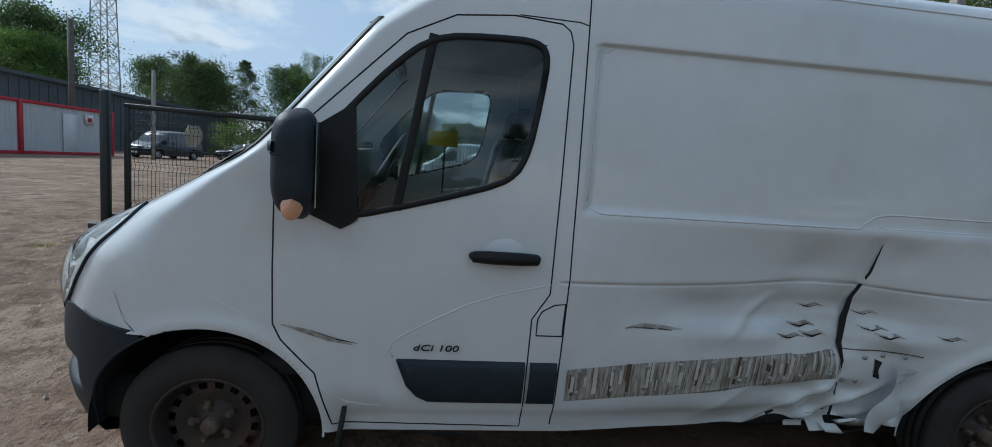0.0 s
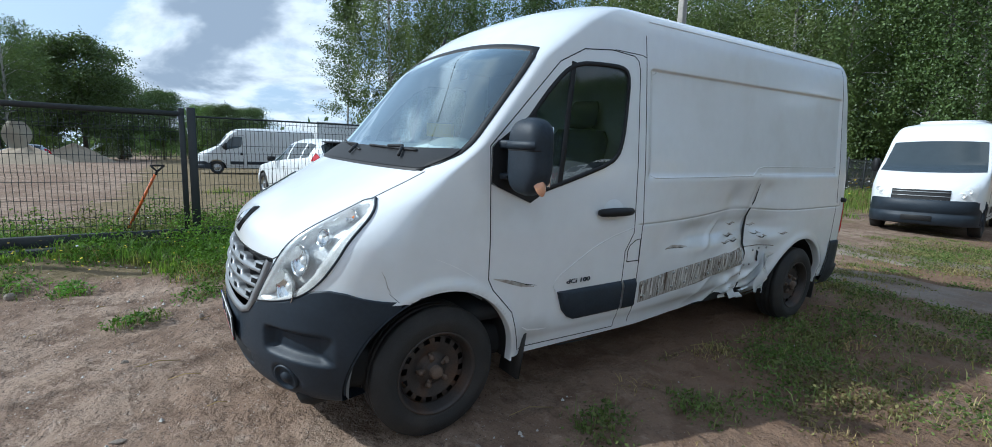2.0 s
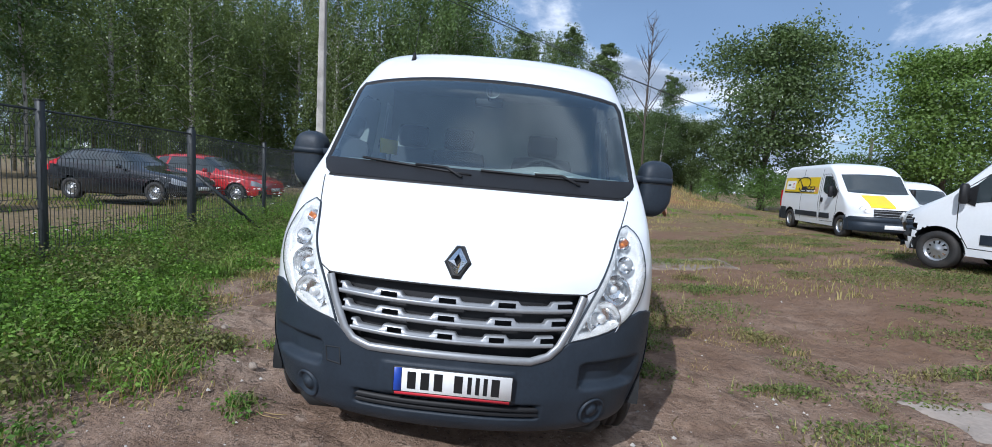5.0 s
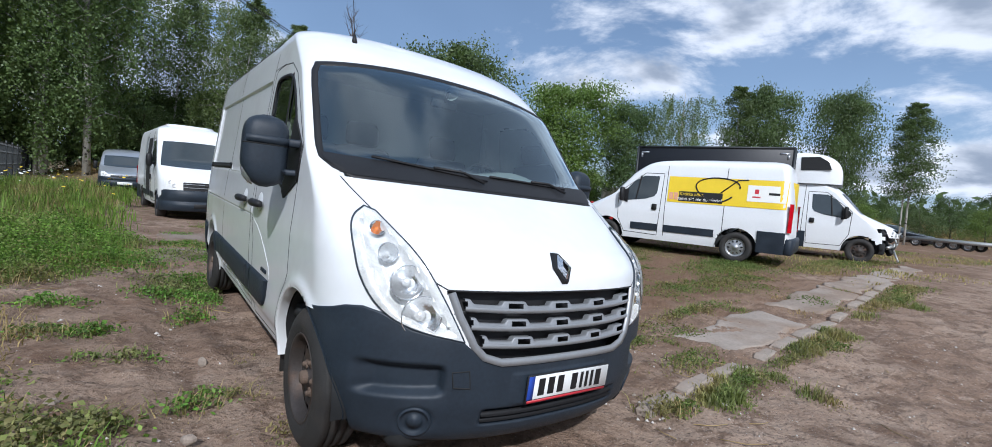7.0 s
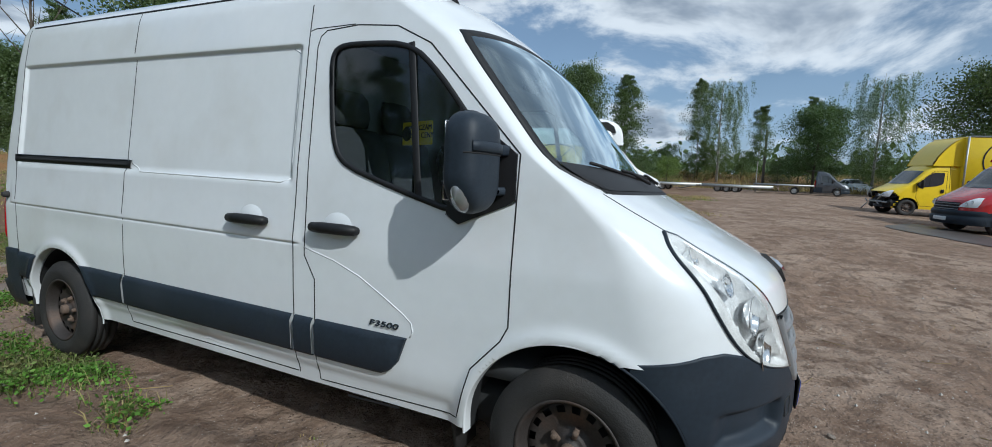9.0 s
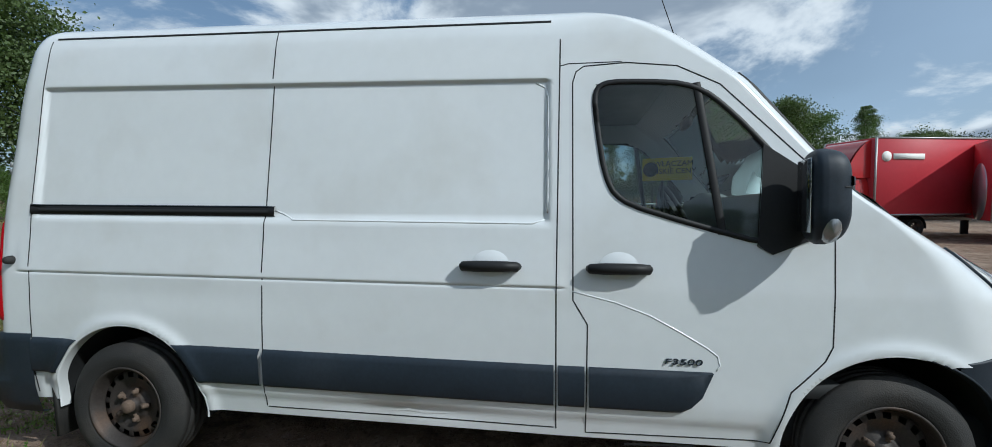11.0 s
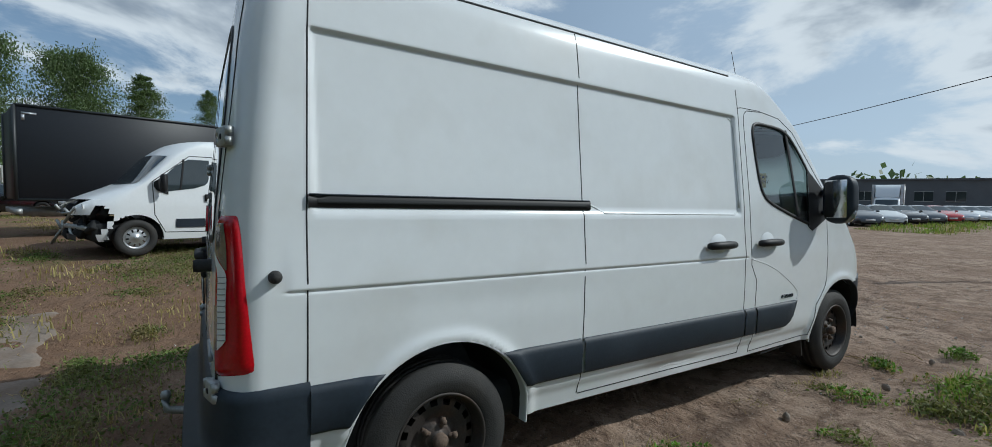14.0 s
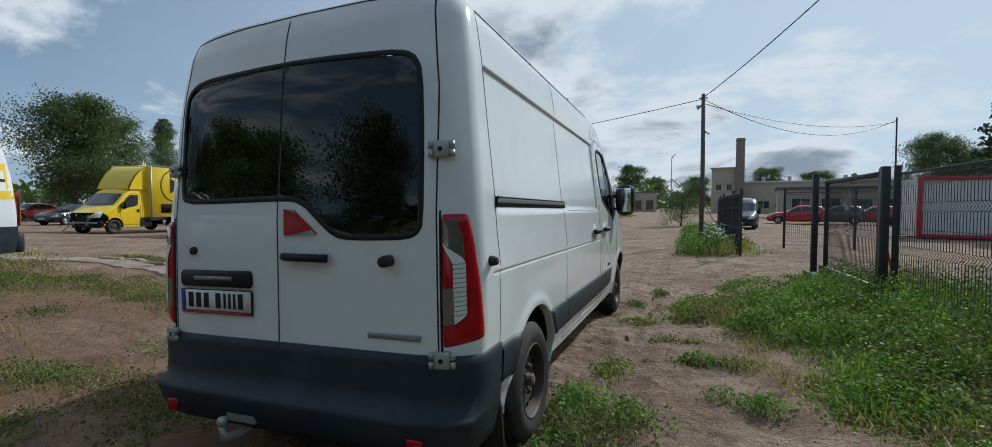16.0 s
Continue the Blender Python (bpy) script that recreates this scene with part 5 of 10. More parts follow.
h = part("rear_handle", Geo().tube([on_rear(-0.01, 1.135, 0.02), on_rear(0.02, 1.135, 0.04), on_rear(0.24, 1.13, 0.04), on_rear(0.265, 1.128, 0.02)], 0.02, 10).mesh("rear_handle", M["black"]), van, "black rear door handle")
part("handle_dish", Geo().grid([[on_rear(0.13 + 0.08 * r * math.cos(t), 1.145 + 0.06 * r * math.sin(t), 0.003) for t in np.linspace(0, 2 * math.pi, 25)] for r in (0.02, 0.6, 1.0)]).mesh("handle_dish", M["white_old"]), h)
for x, z in ((0.60, 1.12), (-0.67, 1.16)):
    c = Vector(on_rear(x, z, 0))
    part("door_buffer", Geo().lathe([(0.026, 0), (0.027, 0.045), (0.024, 0.062), (0.0001, 0.064)] if x > 0 else [(0.022, 0), (0.02, 0.02), (0.0001, 0.022)], 18, 0, Matrix.Translation(c) @ Matrix.Rotation(-math.pi / 2, 4, "Z")).mesh("door_buffer", M["rubber"]), van, "round rubber door buffer")
bar = part("plate_lamp_bar", Geo().box((-0.26, -0.02, -0.045), (0.26, 0.02, 0.04), 0, None, 0.015).mesh("plate_lamp_bar", M["black"]), van, "black handle bar above the plate", pose(-0.50, -4.515, 1.015))
part("name_strip", Geo().box((-0.14, -0.024, -0.01), (0.14, -0.02, 0.012)).mesh("name_strip", M["silver"]), bar)
plate(van, Matrix.Translation((-0.50, -4.525, 0.893)) @ FACE["rear"])
part("maker_name", Geo().box((0.475, -4.522, 0.765), (0.755, -4.508, 0.79), bev=0.004).mesh("maker_name", M["silver"]), van, "small chrome maker's lettering as a bar")
for s in (-1, 1):
    for z in (1.61, 0.69):
        hm = Matrix.Translation((s * 0.858, float(VAN.rear(0.858, z)) - 0.016, z)) @ Matrix.Rotation(radians(14 * s), 4, "Z")
        hg = part("hinge", Geo().box((-0.036, -0.016, -0.036), (0.036, 0.02, 0.036), bev=0.005).mesh("hinge", M["galv"]), van, "galvanised rear door hinge with bolts", hm)
        part("bolt_hole", Geo().lathe([(0.0001, 0.001), (0.011, 0.001), (0.012, -0.004)], 14, 0, Matrix.Translation((-0.004, -0.0165, 0)) @ Matrix.Rotation(-math.pi / 2, 4, "Z")).mesh("bolt_hole", M["gap"]), hg)
        for bx_ in (-0.048, 0.048):
            for bz_ in (-0.019, 0.019):
                part("knuckle", Geo().tube([(bx_, -0.004, bz_ - 0.014), (bx_, -0.004, bz_ + 0.014)], 0.013, 10).mesh("knuckle", M["galv"]), hg)
    # tall tail lamp round the corner
    def corner(a, z, off):
        """A point on the rear corner: a runs from 0 on the back to 1 on the side."""
        w, yrs = float(VAN.at(2, z)), float(VAN.at(3, z))
        zz = z
        if a < 0.6:
            x = 0.852 + (w - 0.852) * (a / 0.6)
            x = min(x, w * 0.999)
            y = float(VAN.rear(x, z))
        else:
            x, y = w, yrs + (a - 0.6) / 0.4 * 0.10
        n = Vector((max(0.0, a - 0.15) ** 0.7, -max(0.02, 0.75 - a), 0)).normalized()
        p = Vector((x, y, zz)) + n * off
        return (s * p.x, p.y, p.z)
    def lens(t, q, lift=0.0):
        """The domed lens: t runs up from its foot, q from the door to the side; its rim turns in."""
        wide = 0.597 - 0.125 * t ** 1.3 - 0.05 * t ** 14
        rim = (1 - abs(2 * q - 1) ** 11) * (1 - abs(2 * t - 1) ** 19)
        return corner(0.01 + (wide - 0.01) * q, 0.728 + 0.035 * q * (1 - t) + 0.607 * t, -0.008 + 0.024 * rim + lift)

    def field(rows, lift):
        """A field of the lens between left and right bounds given at some heights."""
        ts = np.linspace(rows[0][0], rows[-1][0], 22)
        lo, hi = (np.interp(ts, [r[0] for r in rows], [r[k] for r in rows]) for k in (1, 2))
        return Geo().grid([[lens(t, a + (b - a) * q, lift) for q in np.linspace(0, 1, 9)] for t, a, b in zip(ts, lo, hi)])
    tl = part("tail_lamp", Geo().grid([[lens(t, q) for q in np.linspace(0, 1, 26)] for t in np.linspace(0, 1, 30)]).mesh("tail_lamp", M["red"]), van, "tall red and clear tail lamp")
    part("clear_section", field([(0.655, 0.63, 0.67), (0.715, 0.40, 0.67), (0.775, 0.10, 0.67), (0.86, 0.10, 0.64), (0.935, 0.10, 0.58)], 0.003).mesh("clear_section", M["lamp_dim"]), tl, "clear upper lamp field")
    part("clear_section", field([(0.18, 0.05, 0.345), (0.445, 0.05, 0.345)], 0.003).mesh("clear_section", M["lamp_dim"]), tl, "clear lower lamp field")
    part("ribbed_section", field([(0.18, 0.352, 0.37), (0.225, 0.352, 0.62), (0.45, 0.355, 0.64), (0.60, 0.375, 0.67), (0.645, 0.34, 0.655), (0.665, 0.31, 0.58), (0.715, 0.20, 0.37), (0.77, 0.09, 0.12)], 0.0045).mesh("ribbed_section", M["lampgrey"]), tl, "silvery ribbed strip")
    lr = Geo()
    for k in range(12):
        t = 0.235 + 0.034 * k
        q0, q1 = 0.357 + 0.01 * k / 11, 0.615 + 0.045 * k / 11
        lr.grid([[lens(tt, q0 + (q1 - q0) * q, lf) for q in np.linspace(0, 1, 7)] for tt, lf in ((t, 0.004), (t + 0.002, 0.0065), (t + 0.006, 0.0065), (t + 0.008, 0.004))])
    tagged(part("lamp_ribs", lr.mesh("lamp_ribs", M["silver"]), tl), kind="stuff")
    part("lamp_seam", Geo().tube([corner(0.0, z, 0.002) for z in np.linspace(0.72, 1.34, 12)], 0.006, 6).mesh("lamp_seam", M["gap"]), tl)


def rear_bumper_row(z, off, step=0.0):
    pts = []
    for y in np.linspace(-4.205, -4.36, 8):
        pts.append((1, float(VAN.at(2, z)) + off, y))
    for x in np.linspace(0.99, 0, 30):
        ww = float(VAN.at(2, z))
        pts.append((1, (ww + off) * min(1, x), float(VAN.rear(ww * x, z)) - off - step))
    out = [(p[1], p[2], z) for p in pts]
    return [(-x, y, zz) for x, y, zz in out] + [(x, y, zz) for x, y, zz in out[::-1]][1:]


rows = [rear_bumper_row(z, o, st) for z, o, st in ((0.26, -0.03, 0.0), (0.265, 0.006, 0.05), (0.33, 0.014, 0.075), (0.42, 0.016, 0.085), (0.445, 0.014, 0.08), (0.455, 0.012, 0.03), (0.54, 0.012, 0.012), (0.66, 0.012, 0.010), (0.70, 0.010, 0.004), (0.715, -0.01, -0.02))]
rb = part("rear_bumper", Geo().grid(rows).mesh("rear_bumper", M["plastic"]), van, "dark plastic rear bumper with a step")
for x in (-0.067, 0.78):
    part("bumper_seam", Geo().tube([on_rear(x, 0.46, 0.03), on_rear(x, 0.70, 0.014)], 0.004, 5).mesh("bumper_seam", M["gap"]), rb)
for s in (-1, 1):
    part("rear_reflector", Geo().box((-0.04, -0.006, -0.03), (0.04, 0.006, 0.03), bev=0.004).mesh("rear_reflector", M["red"]), rb, "red reflector", pose(s * 0.76, -4.60, 0.335))
part("tow_hitch", Geo().tube([(-0.25, -4.3, 0.27), (-0.25, -4.62, 0.25), (-0.25, -4.70, 0.27), (-0.25, -4.705, 0.33)], 0.022, 10).box((-0.36, -4.60, 0.30), (-0.16, -4.575, 0.40), bev=0.006).lathe([(0.0001, -0.027), (0.02, -0.02), (0.027, 0), (0.02, 0.02), (0.0001, 0.027)], 14, 0, Matrix.Translation((-0.25, -4.705, 0.35)), "z").mesh("tow_hitch", M["galv"]), van, "galvanised tow hitch")

# door mirrors
for s in (-1, 1):
    mir = new("door_mirror")
    mir.parent, mir.matrix_basis = van, Matrix.Translation((s * 1.15, -0.39, 1.425)) @ Matrix.Diagonal((0.95, 0.95, 0.86, 1)) @ Matrix.Rotation(radians(-8 * s), 4, "Z")
    mir["label"] = "tall black door mirror on two arms"
    def shell_point(t, a, grow=0.0):
        """A rounded housing whose lower outer corner is cut away; a turns round it, 0 is the outer edge."""
        z = -0.215 + 0.43 * t
        k = max(0.05, 1 - abs(2 * min(max(t, 0.0), 1.0) - 1) ** 5.0) ** 0.45
        c, q = math.cos(a), math.sin(a)
        x = 0.118 * k * math.copysign(abs(c) ** 0.55, c)
        if x > 0:
            x *= 1 - 0.42 * max(0.0, (0.34 - t) / 0.34) ** 1.4
        y = 0.10 * k * (abs(q) ** 0.8 if q > 0 else -0.5 * abs(q) ** 0.6)
        y *= 1 - 0.25 * max(0.0, 0.3 - t)
        return (s * (x + grow * c), y + grow * max(q, 0), z)

    turn_ = np.linspace(0, 2 * math.pi, 37)
    rows = [[shell_point(t, a) for a in turn_] for t in np.concatenate([[0.0, 0.006, 0.02, 0.045, 0.08], np.linspace(0.13, 0.87, 14), [0.92, 0.955, 0.98, 0.994, 1.0]])]
    shell = Geo().grid(rows).mesh("mirror_shell", M["plastic"])
    part("mirror_shell", shell, mir)
    part("mirror_glass", Geo().box((-0.085, -0.054, -0.16), (0.085, -0.049, 0.17), bev=0.02).mesh("mirror_glass", M["chrome"]), mir, "mirror glass")
    # the upper arm wraps the housing as a band, with a dark groove below it
    for t0, t1, a0, gr, mt in ((0.60, 0.70, 0.9, 0.010, "plastic"), (0.575, 0.597, 0.5, 0.003, "gap"), (0.20, 0.25, 2.2, 0.008, "plastic")):
        part("mirror_band", Geo().grid([[shell_point(t, a, g2) for a in np.linspace(a0, math.pi, 16)] for t, g2 in ((t0, 0.0), (t0 + 0.008, gr), (t1 - 0.008, gr), (t1, 0.0))]).mesh("mirror_band", M[mt]), mir)
    for z, dz in ((0.065, 0.024), (-0.115, 0.018)):
        part("mirror_arm", Geo().box((-0.075, -0.028, -dz), (0.075, 0.028, dz), 0, pose(-s * 0.155, 0.045, z, 0, 0, -8 * s), 0.010).mesh("mirror_arm", M["plastic"]), mir)
    part("mirror_indicator", Geo().lathe([(0.0001, 0.02), (0.03, 0.012), (0.04, 0)], 16, 0, pose(s * 0.075, 0.022, -0.145, 0, 24 * s, 0 if s > 0 else 180) @ Matrix.Diagonal((1.6, 0.95, 1.75, 1))).mesh("mirror_indicator", M["orange"] if s < 0 else M["clear"]), mir, "orange indicator lens" if s < 0 else "clear indicator lens")

# roof aerial
part("aerial", Geo().tube([(0.60, -0.80, 2.21), (0.60, -0.82, 2.28)], [0.022, 0.010], 8).tube([(0.60, -0.82, 2.27), (0.60, -0.93, 2.60)], 0.0025, 5).mesh("aerial", M["black"]), van, "thin black roof aerial")
part("roof_ridge", Geo().tube([(-0.45, y, float(2.415 + rake(y) + high_rake(y, 2.4))) for y in np.linspace(-1.9, -4.0, 12)], 0.012, 6).tube([(0.45, y, float(2.415 + rake(y) + high_rake(y, 2.4))) for y in np.linspace(-1.9, -4.0, 12)], 0.012, 6).mesh("roof_ridge", M["white"]), van)

# engine and weight lettering on the doors
for s, txt, y, z in ((-1, "dCi 100", -0.888, 0.72), (1, "F3500", -0.86, 0.71)):
    p = S[s](y, z, 0.004)
    tm = text_mesh(txt, 0.058, M["plastic"], 0.003, 0.15, 1.0)
    part("door_lettering", tm, van, "small chrome lettering", Matrix.Translation(p) @ FACE["left" if s < 0 else "right"] @ Matrix.Diagonal((1.12 if s > 0 else 1.0, 0.62, 1, 1)))

# cab interior
cab = Geo().box((-0.93, -1.45, 0.55), (0.93, 0.05, 0.62)).mesh("cab_floor", M["gap"])
part("cab_floor", cab, van)
part("bulkhead", Geo().box((-0.90, -1.47, 0.5), (0.90, -1.44, 2.13), bev=0.005).mesh("bulkhead", M["dash"]), van, "grey bulkhead behind the seats")
part("cab_lining", Geo().box((-0.86, -1.44, 2.08), (0.86, -0.80, 2.12), bev=0.02).mesh("cab_lining", M["dash"]), van)
dashg = Geo()
rows = []
for x in np.linspace(-0.9, 0.9, 30):
    hump = 0.05 * math.exp(-((x + 0.42) / 0.2) ** 2)
    yy = float(VAN.front(x, 1.36)) - 0.03
    rows.append([(x, yy, 1.335), (x, yy - 0.15, 1.37), (x, yy - 0.16, 1.40), (x, -0.30, 1.455 + hump), (x, -0.42, 1.46 + hump), (x, -0.47, 1.25), (x, -0.40, 1.0), (x, -0.30, 0.65)])
part("dashboard", dashg.grid(rows).mesh("dashboard", M["dash"]), van, "grey plastic dashboard")
sw = Geo()
mm = Matrix.Translation((-0.42, -0.60, 1.39)) @ Matrix.Rotation(radians(-62), 4, "X")
sw.tube([mm @ Vector((0.19 * math.cos(t), 0.19 * math.sin(t), 0)) for t in np.linspace(0, 2 * math.pi, 33)], 0.017, 8)
for t in (0.3, 2.84, 4.71):
    sw.tube([mm @ Vector((0, 0, -0.01)), mm @ Vector((0.18 * math.cos(t), 0.18 * math.sin(t), 0))], 0.016, 6)
sw.lathe([(0.0001, 0.03), (0.06, 0.02), (0.075, -0.02)], 18, 0, mm, "z").tube([mm @ Vector((0, 0, 0)), (-0.42, -0.42, 1.12)], 0.03, 8)
part("steering_wheel", sw.mesh("steering_wheel", M["black"]), van)
for x, wd in ((-0.45, 0.26), (0.28, 0.24), (0.68, 0.22)):
    st = part("cab_seat", Geo().box((x - wd, -1.25, 0.85), (x + wd, -0.72, 1.02), bev=0.06).mesh("cab_seat", M["seat"]), van, "dark cloth cab seat")
    part("seat_back", Geo().box((-wd, -0.08, 0), (wd, 0.08, 0.66), 0, pose(x, -1.22, 0.95, 12, 0, 0), 0.06).mesh("seat_back", M["seat"]), st)
    part("head_rest", Geo().box((-0.13, -0.05, 0), (0.13, 0.05, 0.18), 0, pose(x, -1.36, 1.62, 10, 0, 0), 0.04).mesh("head_rest", M["seat"]), st)
part("paper_sheet", Geo().box((-0.15, -0.10, 0), (0.15, 0.10, 0.003)).mesh("paper_sheet", M["paper"]), van, "white paper on the dashboard", pose(-0.50, -0.20, 1.448, -12, 0, 12))
card = part("price_card", Geo().box((-0.006, -0.115, -0.055), (0.006, 0.115, 0.055), bev=0.004).mesh("price_card", M["yellow"]), van, "yellow advertising card with black words", pose(0.765, -0.885, 1.575, 0, 0, -19))
for txt, z in (("WŁĄCZAM", 0.024), ("NISKIE CENY", -0.012)):
    part("card_words", text_mesh(txt, 0.036, M["gap"], 0.001), card, m=Matrix.Translation((0.008, 0.03, z)) @ FACE["right"])
part("card_picture", Geo().lathe([(0.0001, 0.002), (0.036, 0.002), (0.036, 0)], 20, 0, Matrix.Translation((0.006, -0.075, 0.0))).mesh("card_picture", M["gap"]), card)
part("card_stand", Geo().tube([(0, -0.02, -0.05), (0.0, -0.02, -0.40)], 0.006, 6).mesh("card_stand", M["black"]), card)
part("rear_view_mirror", Geo().box((-0.10, -0.02, -0.03), (0.10, 0.02, 0.03), bev=0.012).tube([(0, 0, 0), (0, 0.06, 0.08)], 0.012, 6).mesh("rear_view_mirror", M["black"]), van, "", pose(0, -0.62, 1.93))
part("screen_sensor", Geo().lathe([(0.05, 0), (0.045, 0.03), (0.0001, 0.035)], 16, 0, None, "z").mesh("screen_sensor", M["dash"]), van, "", pose(-0.02, -0.55, 2.0, 60, 0, 0))
part("underbody", Geo().box((-0.86, -4.3, 0.30), (0.86, 0.5, 0.48), bev=0.04).box((-0.75, -0.5, 0.2), (0.75, 0.6, 0.34), bev=0.04).tube([(-0.8, -3.66, 0.33), (0.8, -3.66, 0.33)], 0.06, 10).mesh("underbody", M["gap"]), van, "dark dirty underbody")

wheel = wheel_meshes()
for s in (-1, 1):
    for y in (-0.01, -3.66):
        add_wheel(van, wheel, Matrix.Translation((s * (0.87 if y > -1 else 0.895), y, 0.332)) @ Matrix.Rotation(0 if s > 0 else math.pi, 4, "Z") @ Matrix.Rotation(0.7 * y + s, 4, "X"))


# ---- the ground: one sheet to the horizon ----
def ground_height(x, y):
    x, y = np.asarray(x, float), np.asarray(y, float)
    h = np.interp(x, [-40, -8, -3, -0.93, 0, 0.93, 2, 4, 6.5, 10, 16, 22, 60, 300], [0, 0, -0.06, -0.034, 0, 0.034, 0.10, 0.25, 0.25, 0.13, 0.13, 0.24, 0.1, 0])
    h = h * np.interp(y, [-400, -40, -20, 8, 20, 60, 400], [0, 0.6, 1, 1, 0.5, 0.3, 0])
    fade = np.exp(-((np.hypot(x, y + 2) / 16.0) ** 2))
    h = h + fade * (0.018 * np.sin(1.9 * x + 0.7 * y) * np.sin(1.3 * y - 0.8 * x + 1) + 0.010 * np.sin(4.1 * x + 1.1) * np.sin(3.7 * y + 2 * np.sin(x)))
    # the west side of the yard lies a little higher
    h = h + np.interp(y, [-50, -16, -10, -5, 3, 9], [0.2, 0.3, 0.33, 0.33, 0.24, 0]) * np.clip((-3.5 - x) / 5, 0, 1) * np.clip((x + 45) / 15, 0, 1)
    # earth bank along the trees
    u = ((x - 4) * 0.763 + (y + 40) * -0.646) / 1.0
    v = ((x - 4) * 0.646 + (y + 40) * 0.763)
    bank = 1.35 * np.exp(-np.clip(v / 3.2, -3, 3) ** 2) * np.clip((3 - u) / 4, 0, 1) * np.clip((u + 24) / 6, 0, 1) * (1 + 0.15 * np.sin(1.3 * u))
    bank = bank + 1.6 * np.exp(-((x + 66) / 5.0) ** 2) * np.clip((28 - y) / 8, 0, 1) * np.clip((y + 30) / 8, 0, 1)
    return h + bank


def graded(lo, hi, fine, step):
    a = [0.0]
    while a[-1] < hi:
        a.append(a[-1] + (step if a[-1] < fine else step + (a[-1] - fine) * 0.09))
    b = [0.0]
    while b[-1] < -lo:
        b.append(b[-1] + (step if b[-1] < fine else step + (b[-1] - fine) * 0.09))
    return np.array([-v for v in b[:0:-1]] + a)


gx, gy = graded(-2500, 2500, 6.5, 0.045), graded(-2500, 2500, 8.5, 0.048) - 1.0
GX, GY = np.meshgrid(gx, gy)
GZ = ground_height(GX, GY)
rs = np.random.RandomState(3)
close = np.exp(-(np.hypot(GX, GY + 1) / 9.0) ** 4)
def lumpy(x, y, size, seed):
    """Smooth noise between -1 and 1 with lumps of the given size."""
    g = np.random.RandomState(seed).uniform(-1, 1, (257, 257))
    u, v = (x / size) % 256, (y / size) % 256
    i, j = np.floor(u).astype(int), np.floor(v).astype(int)
    f, k = u - i, v - j
    f, k = f * f * (3 - 2 * f), k * k * (3 - 2 * k)
    return (g[i, j] * (1 - f) + g[i + 1, j] * f) * (1 - k) + (g[i, j + 1] * (1 - f) + g[i + 1, j + 1] * f) * k


# clods and crusts, rougher in some places than in others
rough_at = 0.35 + 0.65 * np.clip(0.5 + 0.8 * lumpy(GX, GY, 1.3, 5), 0, 1)
for size, am, seed in ((0.42, 0.016, 11), (0.21, 0.013, 12), (0.11, 0.010, 13), (0.065, 0.006, 14)):
    GZ = GZ + close * am * rough_at * (1 - 1.6 * abs(lumpy(GX + 0.3 * GY, GY, size, seed)))
GZ = GZ - 0.010 * close
GZ = GZ + close * rs.normal(0, 0.0025, GZ.shape)
# trodden lumps
for wl_, am in ((0.55, 0.010), (0.31, 0.007), (0.2, 0.005)):
    pa, pb, pc = rs.uniform(0, 6.28, 3)
    GZ = GZ + close * am * np.sin(GX / wl_ * 2.1 + pa + 1.7 * np.sin(GY / wl_ * 1.3)) * np.sin(GY / wl_ * 2.4 + pb + 1.5 * np.sin(GX / wl_ * 1.1 + pc))
# tyre ruts worn into the yard
for x0, sl in ((-2.9, 0.03), (-4.4, 0.03), (1.35, -0.02), (2.35, 0.02)):
    GZ = GZ - 0.022 * close * np.exp(-((GX - x0 - sl * GY) / 0.13) ** 2) + 0.012 * close * np.exp(-((abs(GX - x0 - sl * GY) - 0.22) / 0.08) ** 2)
idx = np.arange(GX.size).reshape(GX.shape)
quads = np.stack([idx[:-1, :-1], idx[:-1, 1:], idx[1:, 1:], idx[1:, :-1]], -1).reshape(-1, 4)


